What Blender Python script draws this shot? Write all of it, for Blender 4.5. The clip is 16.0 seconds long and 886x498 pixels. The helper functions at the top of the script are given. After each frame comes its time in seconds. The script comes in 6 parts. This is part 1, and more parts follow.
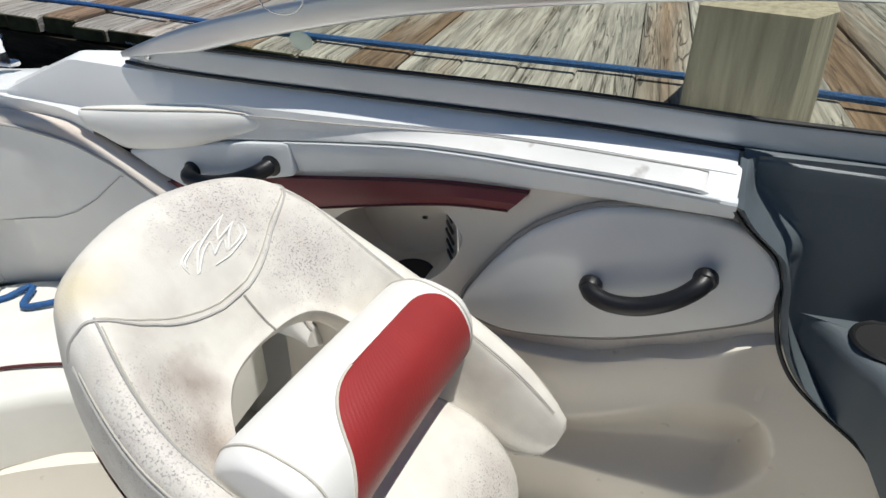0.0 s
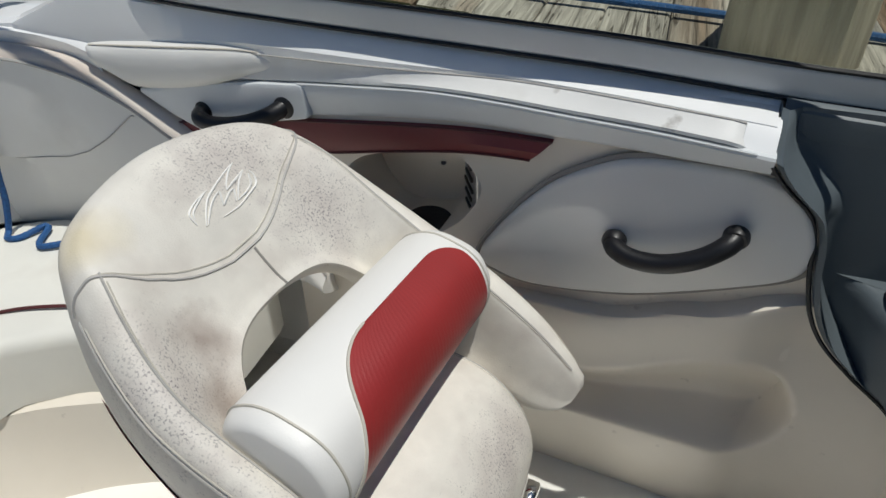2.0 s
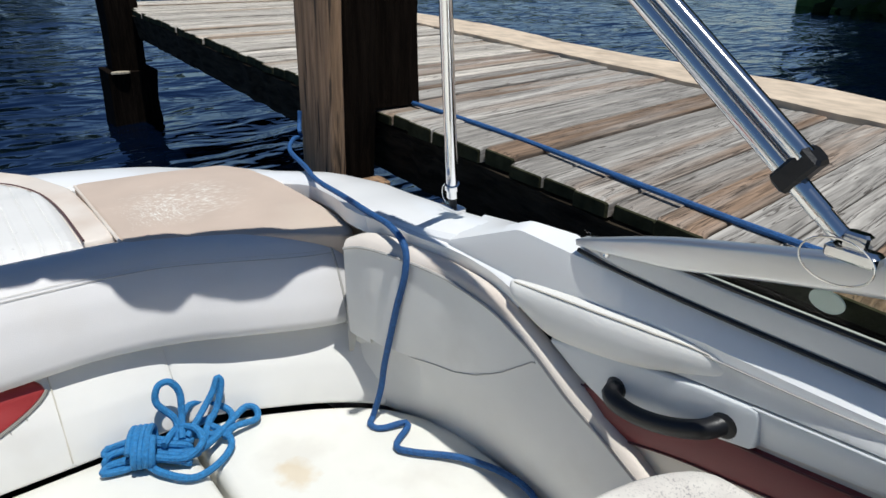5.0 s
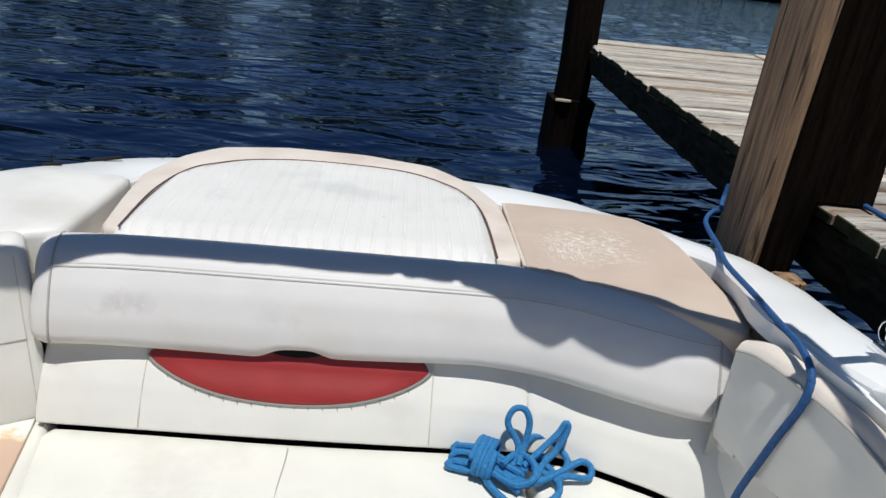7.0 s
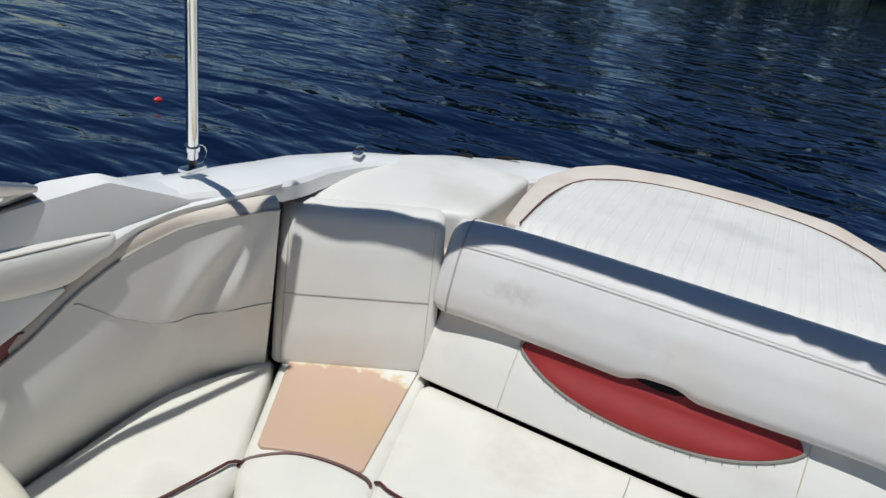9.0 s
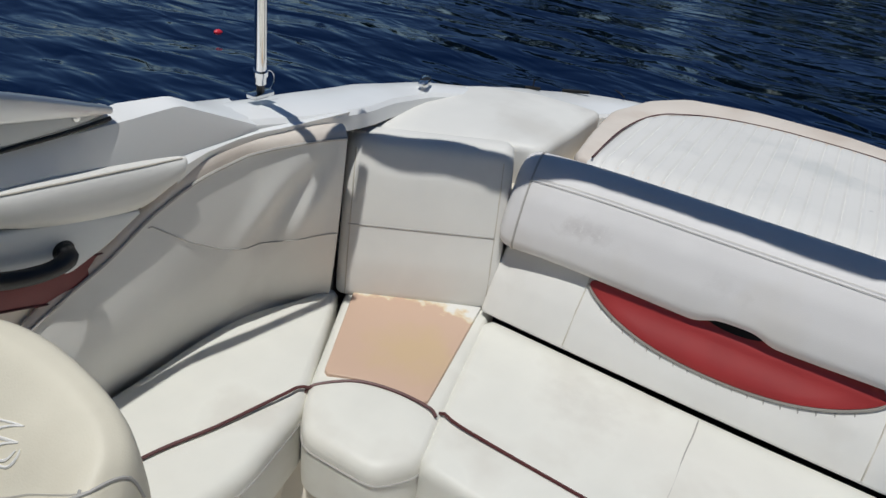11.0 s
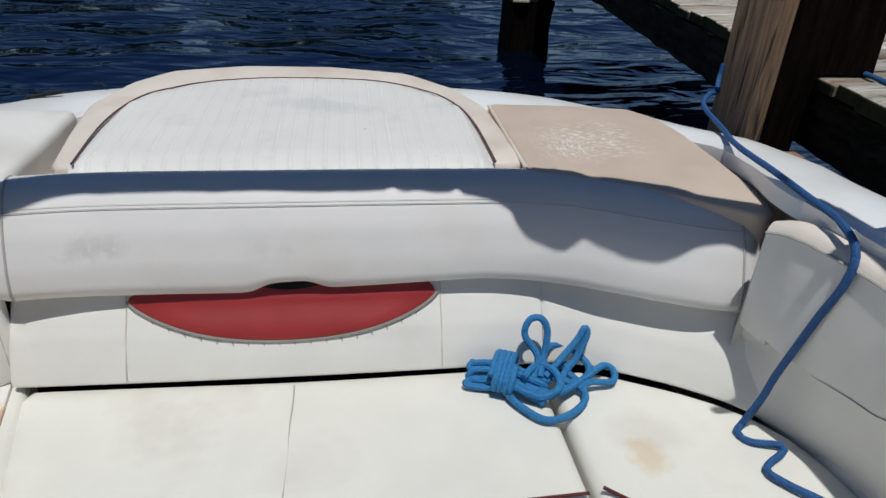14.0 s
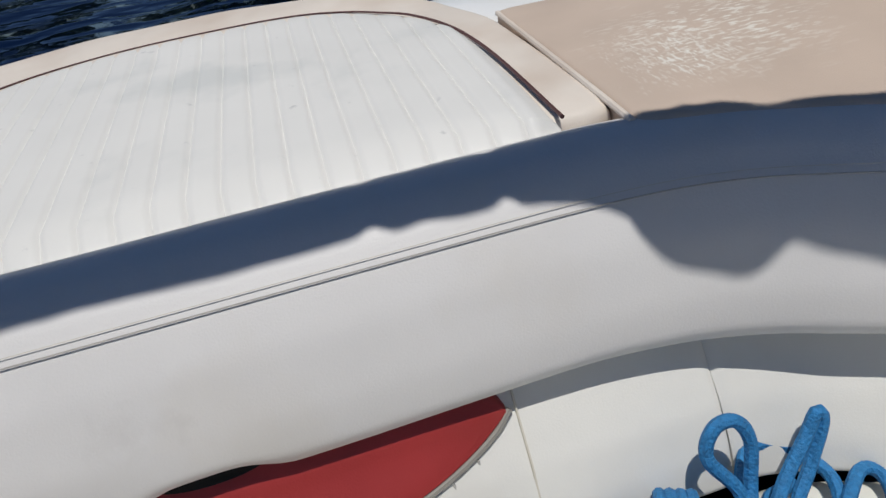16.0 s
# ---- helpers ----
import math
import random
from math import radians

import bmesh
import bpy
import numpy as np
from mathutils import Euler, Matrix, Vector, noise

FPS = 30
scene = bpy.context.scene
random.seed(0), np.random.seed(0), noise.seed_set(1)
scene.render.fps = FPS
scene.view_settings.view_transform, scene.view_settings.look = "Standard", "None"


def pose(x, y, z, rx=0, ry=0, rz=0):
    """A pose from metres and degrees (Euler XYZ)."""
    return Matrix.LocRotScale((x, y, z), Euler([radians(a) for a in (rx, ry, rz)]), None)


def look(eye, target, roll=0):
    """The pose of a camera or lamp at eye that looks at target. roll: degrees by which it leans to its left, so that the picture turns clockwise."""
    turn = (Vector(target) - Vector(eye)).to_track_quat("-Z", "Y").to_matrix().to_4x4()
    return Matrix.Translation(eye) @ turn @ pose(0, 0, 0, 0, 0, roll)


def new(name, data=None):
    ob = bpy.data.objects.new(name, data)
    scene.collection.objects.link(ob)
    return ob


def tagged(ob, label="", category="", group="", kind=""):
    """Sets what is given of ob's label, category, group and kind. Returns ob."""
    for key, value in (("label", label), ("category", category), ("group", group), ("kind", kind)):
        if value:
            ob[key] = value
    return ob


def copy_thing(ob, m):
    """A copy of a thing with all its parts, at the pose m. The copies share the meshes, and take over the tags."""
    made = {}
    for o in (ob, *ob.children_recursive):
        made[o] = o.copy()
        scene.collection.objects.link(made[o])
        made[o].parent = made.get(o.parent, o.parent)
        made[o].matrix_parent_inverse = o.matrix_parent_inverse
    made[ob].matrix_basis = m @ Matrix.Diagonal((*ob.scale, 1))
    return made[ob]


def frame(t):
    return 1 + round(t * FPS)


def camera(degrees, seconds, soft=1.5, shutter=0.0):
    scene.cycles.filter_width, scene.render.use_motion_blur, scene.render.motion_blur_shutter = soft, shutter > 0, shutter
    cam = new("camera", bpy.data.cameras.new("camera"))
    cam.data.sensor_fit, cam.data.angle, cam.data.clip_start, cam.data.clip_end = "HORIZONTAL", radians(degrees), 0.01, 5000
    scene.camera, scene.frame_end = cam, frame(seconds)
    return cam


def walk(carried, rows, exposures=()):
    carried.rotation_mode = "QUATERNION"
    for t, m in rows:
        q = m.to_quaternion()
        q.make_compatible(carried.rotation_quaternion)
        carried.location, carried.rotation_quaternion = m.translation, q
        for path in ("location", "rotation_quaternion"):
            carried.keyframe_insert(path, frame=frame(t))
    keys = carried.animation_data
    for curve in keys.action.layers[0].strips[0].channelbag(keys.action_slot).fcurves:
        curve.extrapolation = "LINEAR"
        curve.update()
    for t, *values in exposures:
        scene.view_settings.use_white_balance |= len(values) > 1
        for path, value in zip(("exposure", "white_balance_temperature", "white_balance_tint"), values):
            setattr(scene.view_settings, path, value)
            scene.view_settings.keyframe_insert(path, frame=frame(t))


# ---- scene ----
cam = camera(66.3, 16.0)
PATH = [
    (0, (0.205, 0.437, 1.388), (-0.438, 2.028, 0.36), -0.0),
    (0.5, (0.21, 0.425, 1.359), (-0.488, 1.943, 0.259), -0.6),
    (1, (0.227, 0.426, 1.329), (-0.4, 1.86, 0.084), 0.7),
    (1.5, (0.227, 0.429, 1.329), (-0.383, 1.817, 0.025), 0.4),
    (2, (0.191, 0.483, 1.39), (-0.465, 1.95, 0.2), -0.2),
    (2.5, (0.098, 0.523, 1.45), (-0.637, 2.062, 0.405), 1.7),
    (3, (-0.004, 0.55, 1.471), (-0.84, 2.117, 0.552), 3.1),
    (3.5, (-0.089, 0.557, 1.47), (-1.025, 2.098, 0.605), 4.6),
    (3.7, (-0.122, 0.56, 1.472), (-1.093, 2.083, 0.613), 4.4),
    (6, (-0.165, 0.578, 1.515), (-1.88, 1.244, 0.732), 3.5),
    (6.5, (-0.187, 0.556, 1.53), (-1.967, 1.017, 0.742), 6.3),
    (7, (-0.203, 0.532, 1.544), (-2.034, 0.688, 0.754), 6.8),
    (7.5, (-0.198, 0.499, 1.544), (-2.038, 0.396, 0.767), 7.1),
    (8, (-0.193, 0.448, 1.55), (-2.004, 0.111, 0.771), 8.1),
    (8.5, (-0.191, 0.402, 1.545), (-1.94, -0.148, 0.745), 8.2),
    (9, (-0.165, 0.363, 1.533), (-1.824, -0.359, 0.68), 8.5),
    (9.2, (-0.15, 0.366, 1.508), (-1.767, -0.424, 0.636), 8.8),
    (11.3, (-0.179, 0.3, 1.489), (-1.703, -0.486, 0.461), 7.9),
    (11.5, (-0.202, 0.282, 1.476), (-1.749, -0.482, 0.465), 7.7),
    (12, (-0.26, 0.257, 1.491), (-1.885, -0.334, 0.487), 7.4),
    (12.5, (-0.298, 0.318, 1.467), (-2.005, 0.007, 0.472), 6.4),
    (13, (-0.302, 0.381, 1.451), (-2.028, 0.349, 0.442), 6.1),
    (13.5, (-0.296, 0.447, 1.463), (-2.003, 0.629, 0.437), 5.9),
    (14, (-0.312, 0.464, 1.458), (-2.032, 0.736, 0.473), 3.1),
    (14.5, (-0.417, 0.498, 1.446), (-2.139, 0.706, 0.45), 1.2),
    (15, (-0.672, 0.523, 1.43), (-2.364, 0.707, 0.38), -0.1),
    (15.3, (-0.781, 0.573, 1.388), (-2.467, 0.686, 0.32), -2.4),
    (15.6, (-0.913, 0.541, 1.33), (-2.568, 0.718, 0.221), -5.1),
    (16, (-1.072, 0.534, 1.213), (-2.684, 0.79, 0.058), -10.0),
]
# stops and white balance of the camera's automatic exposure
LIGHT = [(0, 0.37, 6500, 9), (0.5, 0.17, 6450, 9), (1.0, -0.02, 6500, 9), (1.5, -0.07, 6540, 10), (2.0, -0.10, 6480, 8), (2.6, -0.04, 6430, 9), (3.5, 0.16, 6280, 8), (6.0, 0.24, 6380, 9), (7.5, 0.08, 6480, 9), (9.0, -0.04, 6380, 8), (11.5, -0.24, 6370, 9), (14.0, -0.22, 6400, 9), (16.0, -0.22, 6520, 10)]
walk(cam, [(t, look(eye, target, roll)) for t, eye, target, roll in PATH], LIGHT)

# ---- world, sun ----
SUN_DIR = Vector((0.22, 0.0, 1.0)).normalized()
world = bpy.data.worlds.new("sky")
scene.world = world
world.use_nodes = True
wn = world.node_tree.nodes
sky = wn.new("ShaderNodeTexSky")
sky.sky_type = "NISHITA"
sky.sun_disc = False
sky.altitude = 1000
sky.dust_density = 0.0
sky.ozone_density = 4.5
sky.sun_elevation = math.asin(SUN_DIR.z)
sky.sun_rotation = math.atan2(SUN_DIR.x, SUN_DIR.y)
world.node_tree.links.new(sky.outputs[0], wn["Background"].inputs[0])
wn["Background"].inputs[1].default_value = 0.058
sun = new("sun", bpy.data.lights.new("sun", "SUN"))
sun.data.energy, sun.data.angle, sun.data.color = 3.3, radians(0.55), (1.0, 0.98, 0.935)
sun.matrix_world = Matrix.Translation((0, 0, 12)) @ SUN_DIR.to_track_quat("Z", "Y").to_matrix().to_4x4()

# ---- materials ----


def mat(name, colour, rough=0.5, metal=0.0, var=0.08, scale=14.0, bump=0.15, bscale=220.0, spots=None, spot_scale=30.0,
        spot_at=0.62, spot_soft=0.1, stretch=(1, 1, 1), specular=0.5, coat=0.0, rand=0.0, patch=None, patch_scale=3.0, patch_at=0.55, patch_soft=0.15, bdist=0.002):
    """A procedural surface: base colour varied at two scales, optional specks and patches, fine relief."""
    m = bpy.data.materials.new(name)
    m.use_nodes = True
    t = m.node_tree
    n, link = t.nodes, t.links.new
    b = n["Principled BSDF"]
    b.inputs["Roughness"].default_value = rough
    b.inputs["Metallic"].default_value = metal
    b.inputs["Specular IOR Level"].default_value = specular
    b.inputs["Coat Weight"].default_value = coat
    tc = n.new("ShaderNodeTexCoord")
    mp = n.new("ShaderNodeMapping")
    mp.inputs["Scale"].default_value = stretch
    link(tc.outputs["Object"], mp.inputs[0])
    where = mp.outputs[0]
    if rand:
        oi = n.new("ShaderNodeObjectInfo")
        sc = n.new("ShaderNodeVectorMath")
        sc.operation = "MULTIPLY_ADD"
        cx = n.new("ShaderNodeCombineXYZ")
        link(oi.outputs["Random"], cx.inputs[0])
        link(oi.outputs["Random"], cx.inputs[1])
        link(cx.outputs[0], sc.inputs[0])
        sc.inputs[1].default_value = (37, 53, 11)
        link(where, sc.inputs[2])
        where = sc.outputs[0]
    nz = n.new("ShaderNodeTexNoise")
    nz.inputs["Scale"].default_value = scale
    nz.inputs["Detail"].default_value = 6
    link(where, nz.inputs["Vector"])
    ramp = n.new("ShaderNodeMapRange")
    ramp.inputs[1].default_value, ramp.inputs[2].default_value = 0.3, 0.7
    ramp.inputs[3].default_value, ramp.inputs[4].default_value = 1 - var, 1 + var
    link(nz.outputs["Fac"], ramp.inputs[0])
    hsv = n.new("ShaderNodeHueSaturation")
    hsv.inputs["Color"].default_value = (*colour, 1)
    link(ramp.outputs[0], hsv.inputs["Value"])
    out = hsv.outputs[0]
    if rand:
        mr = n.new("ShaderNodeMapRange")
        mr.inputs[3].default_value, mr.inputs[4].default_value = 1 - rand, 1 + rand
        link(oi.outputs["Random"], mr.inputs[0])
        h2 = n.new("ShaderNodeHueSaturation")
        link(mr.outputs[0], h2.inputs["Value"])
        link(out, h2.inputs["Color"])
        out = h2.outputs[0]
    layers = []
    if patch:
        layers.append((patch, patch_scale, patch_at, patch_soft, 4))
    if spots:
        layers.append((spots, spot_scale, spot_at, spot_soft, 8))
    for tint, s, at, soft, detail in layers:
        ns = n.new("ShaderNodeTexNoise")
        ns.inputs["Scale"].default_value = s
        ns.inputs["Detail"].default_value = detail
        link(where, ns.inputs["Vector"])
        mr = n.new("ShaderNodeMapRange")
        mr.inputs[1].default_value, mr.inputs[2].default_value = at, at + soft
        link(ns.outputs["Fac"], mr.inputs[0])
        mx = n.new("ShaderNodeMix")
        mx.data_type = "RGBA"
        sc = n.new("ShaderNodeMath")
        sc.operation = "MULTIPLY"
        sc.inputs[1].default_value = tint[3] if len(tint) > 3 else 1.0
        link(mr.outputs[0], sc.inputs[0])
        link(sc.outputs[0], mx.inputs["Factor"])
        link(out, mx.inputs["A"])
        mx.inputs["B"].default_value = (*tint[:3], 1)
        out = mx.outputs["Result"]
    link(out, b.inputs["Base Color"])
    if bump:
        nb = n.new("ShaderNodeTexNoise")
        nb.inputs["Scale"].default_value = bscale
        nb.inputs["Detail"].default_value = 3
        link(where, nb.inputs["Vector"])
        bp = n.new("ShaderNodeBump")
        bp.inputs["Strength"].default_value = bump
        bp.inputs["Distance"].default_value = bdist
        link(nb.outputs["Fac"], bp.inputs["Height"])
        link(bp.outputs[0], b.inputs["Normal"])
    return m


CREAM = (0.775, 0.76, 0.715)
vinyl = mat("cream_vinyl", CREAM, 0.5, var=0.05, scale=5, bump=0.12, bscale=420, patch=(0.56, 0.52, 0.46, 0.35), patch_scale=4, patch_at=0.56)
vinyl_stain = mat("mildewed_vinyl", (0.76, 0.72, 0.64), 0.55, var=0.06, scale=22, bump=0.2, bscale=420, patch=(0.56, 0.50, 0.44, 0.55),
                  patch_scale=13, patch_at=0.47, patch_soft=0.25)
# Yellow-cream tone for the helm chair's back and seat.
vinyl_yellow_cream = mat("yellow_cream_vinyl", (0.73, 0.675, 0.54), 0.55, var=0.06, scale=9, bump=0.15, bscale=420, patch=(0.62, 0.55, 0.42, 0.6), patch_scale=6, patch_at=0.5, patch_soft=0.25)
vinyl_coaming = mat("dirty_coaming_vinyl", (0.72, 0.715, 0.69), 0.5, var=0.05, scale=7, bump=0.12, bscale=420, patch=(0.58, 0.56, 0.52, 0.5), patch_scale=9, patch_at=0.55, spots=(0.30, 0.28, 0.25, 0.6), spot_scale=22, spot_at=0.66, spot_soft=0.08)
vinyl_white = mat("white_vinyl", (0.83, 0.81, 0.765), 0.45, var=0.03, scale=5, bump=0.1, bscale=420)
vinyl_red = mat("red_vinyl", (0.315, 0.029, 0.028), 0.42, var=0.08, scale=9, bump=0.15, bscale=420)
vinyl_maroon = mat("maroon_vinyl", (0.16, 0.022, 0.025), 0.45, var=0.08, scale=9, bump=0.15, bscale=420)
piping_red = mat("red_piping", (0.085, 0.018, 0.018), 0.5, var=0.1)
piping_brown = mat("brown_piping", (0.10, 0.042, 0.040), 0.5, var=0.1)
seam_mat = mat("grey_seam", (0.30, 0.28, 0.25), 0.6, var=0.1)
pleat_vinyl = mat("pleated_vinyl", (0.76, 0.745, 0.71), 0.5, var=0.04, scale=4, bump=0.12, bscale=420, patch=(0.45, 0.48, 0.47, 0.35), patch_scale=5, patch_at=0.55, spots=(0.38, 0.38, 0.38, 0.5), spot_scale=40, spot_at=0.68)
# Mid grey puts crease shading of seams into colour; some piping shares it.
seam_soft = mat("shaded_seam", (0.44, 0.42, 0.39), 0.6, var=0.1)
thread = mat("cream_stitching", (0.60, 0.56, 0.48), 0.7, var=0.1)
# Matt black for small fittings, and for patches standing for shaded gaps.
gap_mat = mat("matt_black", (0.008, 0.008, 0.008), 0.9, var=0.1)
gelcoat = mat("white_gelcoat", (0.90, 0.90, 0.885), 0.25, var=0.02, scale=3, bump=0.0, coat=0.15)
liner = mat("cream_gelcoat", (0.725, 0.67, 0.58), 0.35, var=0.05, scale=4, bump=0.08, bscale=60, spots=(0.2, 0.17, 0.13, 0.5), spot_scale=25, spot_at=0.68)
sole = mat("cockpit_sole", (0.86, 0.845, 0.795), 0.5, var=0.04, scale=6, bump=0.3, bscale=300, patch=(0.66, 0.60, 0.50, 0.4), patch_scale=3.5, patch_at=0.58, patch_soft=0.25, spots=(0.35, 0.28, 0.19, 0.45), spot_scale=18, spot_at=0.67, spot_soft=0.08)
grey_panel = mat("grey_plastic", (0.105, 0.127, 0.140), 0.45, var=0.08, scale=6, bump=0.25, bscale=500)
alu = mat("brushed_aluminium", (0.62, 0.63, 0.64), 0.32, 0.9, var=0.04, scale=20, bump=0.05, stretch=(0.05, 1, 1))
panel_white = mat("grey_white_panel", (0.68, 0.70, 0.70), 0.4, var=0.04, scale=8, bump=0.1)
frame_paint = mat("painted_frame", (0.60, 0.615, 0.615), 0.4, 0.2, var=0.04, scale=8, bump=0.05)
chrome = mat("stainless_steel", (0.75, 0.75, 0.74), 0.12, 1.0, var=0.03, bump=0.0)
black = mat("black_plastic", (0.007, 0.007, 0.008), 0.42, var=0.15, bump=0.15, bscale=300)
rubber = mat("black_rubber", (0.01, 0.01, 0.011), 0.55, var=0.1)
rope_navy = mat("navy_rope", (0.016, 0.09, 0.26), 0.7, var=0.25, scale=120, bump=0.8, bscale=260, bdist=0.004)
rope_cyan = mat("light_blue_rope", (0.02, 0.18, 0.42), 0.7, var=0.22, scale=140, bump=0.8, bscale=260, bdist=0.004)
sticker_mat = mat("pale_sticker", (0.72, 0.82, 0.70), 0.5, var=0.05)
sticker_mat.node_tree.nodes["Principled BSDF"].inputs["Alpha"].default_value = 0.6
red_float = mat("red_float", (0.7, 0.03, 0.05), 0.4)
canvas = mat("navy_canvas", (0.02, 0.03, 0.08), 0.85, var=0.1, bump=0.4)
# Moss on the plank ends, with the edge's shade darkened into the colour.
end_face_mat = mat("shade_darkened_mossy_plank_ends", (0.035, 0.036, 0.020), 0.95, specular=0.05, var=0.4, scale=20, bump=1.0, bscale=40, bdist=0.006)


def plank_material(name, grey, brown, brown_at):
    """Weathered boards: fine wavy grain, long cracks, and brown where the grey has worn off."""
    m = bpy.data.materials.new(name)
    m.use_nodes = True
    t = m.node_tree
    n, link = t.nodes, t.links.new
    b = n["Principled BSDF"]
    b.inputs["Roughness"].default_value = 0.85
    b.inputs["Specular IOR Level"].default_value = 0.25
    tc = n.new("ShaderNodeTexCoord")
    oi = n.new("ShaderNodeObjectInfo")

    def streaks(stretch, detail, distortion, lo, hi, to_lo, to_hi):
        mp = n.new("ShaderNodeMapping")
        mp.inputs["Rotation"].default_value = (0, 0, -0.105)
        link(tc.outputs["Object"], mp.inputs[0])
        sc = n.new("ShaderNodeVectorMath")
        sc.operation = "MULTIPLY_ADD"
        link(mp.outputs[0], sc.inputs[0])
        sc.inputs[1].default_value = stretch
        sh = n.new("ShaderNodeVectorMath")
        sh.operation = "SCALE"
        sh.inputs[0].default_value = (31, 47, 19)
        link(oi.outputs["Random"], sh.inputs["Scale"])
        link(sh.outputs[0], sc.inputs[2])
        nz = n.new("ShaderNodeTexNoise")
        nz.inputs["Scale"].default_value = 1.0
        nz.inputs["Detail"].default_value = detail
        nz.inputs["Distortion"].default_value = distortion
        link(sc.outputs[0], nz.inputs["Vector"])
        mr = n.new("ShaderNodeMapRange")
        mr.inputs[1].default_value, mr.inputs[2].default_value = lo, hi
        mr.inputs[3].default_value, mr.inputs[4].default_value = to_lo, to_hi
        link(nz.outputs["Fac"], mr.inputs[0])
        return mr.outputs[0], nz.outputs["Fac"]

    def math_node(op, a, b2):
        q = n.new("ShaderNodeMath")
        q.operation = op
        for i, w in enumerate((a, b2)):
            if isinstance(w, (int, float)):
                q.inputs[i].default_value = w
            else:
                link(w, q.inputs[i])
        return q.outputs[0]

    fine, fine_raw = streaks((85, 4.0, 60), 5, 1.2, 0.32, 0.66, 0.55, 1.28)
    broad, broad_raw = streaks((11, 0.7, 11), 3, 0.5, 0.3, 0.7, 0.78, 1.2)
    worn, worn_raw = streaks((7, 0.5, 7), 4, 0.7, 0.0, 1.0, 0.0, 1.0)
    fac = n.new("ShaderNodeMapRange")
    fac.inputs[1].default_value, fac.inputs[2].default_value = brown_at, brown_at + 0.22
    link(math_node("ADD", worn_raw, math_node("MULTIPLY", math_node("SUBTRACT", oi.outputs["Random"], 0.5), 0.45)), fac.inputs[0])
    mx = n.new("ShaderNodeMix")
    mx.data_type = "RGBA"
    link(math_node("MULTIPLY", fac.outputs[0], 0.85), mx.inputs["Factor"])
    mx.inputs["A"].default_value = (*grey, 1)
    mx.inputs["B"].default_value = (*brown, 1)
    # value: grain, broad streaks and each board's own tone
    own = n.new("ShaderNodeMapRange")
    own.inputs[3].default_value, own.inputs[4].default_value = 0.78, 1.22
    link(math_node("FRACT", math_node("MULTIPLY", oi.outputs["Random"], 7.3), 0.0), own.inputs[0])
    hv = n.new("ShaderNodeHueSaturation")
    link(math_node("MULTIPLY", math_node("MULTIPLY", fine, broad), own.outputs[0]), hv.inputs["Value"])
    link(mx.outputs["Result"], hv.inputs["Color"])
    # cracks
    line, line_raw = streaks((26, 0.9, 26), 3, 1.4, 0.0, 1.0, 0.0, 1.0)
    cr = n.new("ShaderNodeMapRange")
    cr.inputs[1].default_value, cr.inputs[2].default_value = 0.014, 0.004
    link(math_node("ABSOLUTE", math_node("SUBTRACT", line_raw, 0.52), 0.0), cr.inputs[0])
    crack = math_node("MULTIPLY", cr.outputs[0], 0.8)
    dk = n.new("ShaderNodeMix")
    dk.data_type = "RGBA"
    link(crack, dk.inputs["Factor"])
    link(hv.outputs[0], dk.inputs["A"])
    dk.inputs["B"].default_value = (0.045, 0.035, 0.028, 1)
    link(dk.outputs["Result"], b.inputs["Base Color"])
    bp = n.new("ShaderNodeBump")
    bp.inputs["Strength"].default_value = 0.6
    bp.inputs["Distance"].default_value = 0.004
    link(math_node("SUBTRACT", fine_raw, crack), bp.inputs["Height"])
    link(bp.outputs[0], b.inputs["Normal"])
    return m


plank_mat = plank_material("weathered_planks", (0.36, 0.335, 0.30), (0.21, 0.125, 0.07), 0.52)
# Paler wood for the planks toward the dock's far end.
pale_plank_mat = plank_material("pale_planks", (0.56, 0.51, 0.44), (0.40, 0.28, 0.18), 0.60)
beam_mat = mat("sunlit_cap_board", (0.62, 0.50, 0.37), 0.85, var=0.2, scale=9, stretch=(1.0, 1.6, 1.6), bump=0.7, bscale=14, bdist=0.006, patch=(0.22, 0.13, 0.06, 0.6), patch_scale=4, patch_at=0.6)
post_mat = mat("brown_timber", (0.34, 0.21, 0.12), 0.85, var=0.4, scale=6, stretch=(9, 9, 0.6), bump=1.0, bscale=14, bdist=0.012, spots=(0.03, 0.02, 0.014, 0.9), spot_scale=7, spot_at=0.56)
# Near-black timber, also for pilings; holds the shade of the dock post's side.
dark_post = mat("near_black_timber", (0.010, 0.007, 0.005), 0.95, specular=0.04, var=0.5, scale=6, stretch=(9, 9, 0.6), bump=1.0, bscale=14, bdist=0.012)
# Rotten fascia and under-dock timbers, their colour darkened for the shade there.
fascia_mat = mat("shaded_rotten_fascia", (0.034, 0.027, 0.019), 0.95, specular=0.05, var=0.5, scale=7, stretch=(0.8, 5, 5), bump=1.0, bscale=20, bdist=0.015, spots=(0.015, 0.012, 0.01, 0.9), spot_scale=8, spot_at=0.55)
pale_timber = mat("pale_weathered_timber", (0.46, 0.40, 0.30), 0.85, var=0.25, scale=6, stretch=(9, 9, 0.6), bump=0.8, bscale=14, bdist=0.008, spots=(0.16, 0.11, 0.07, 0.7), spot_scale=6, spot_at=0.62)
grass_mat = mat("lawn", (0.06, 0.12, 0.025), 0.9, var=0.4, scale=2, bump=0.5, bscale=30)
seawall_mat = mat("seawall_concrete", (0.16, 0.14, 0.12), 0.9, var=0.3, scale=1.5, bump=0.6, bscale=8, bdist=0.03)
leaf_mat = mat("tree_leaves", (0.03, 0.055, 0.015), 0.7, var=0.4, scale=0.8, bump=0.0)
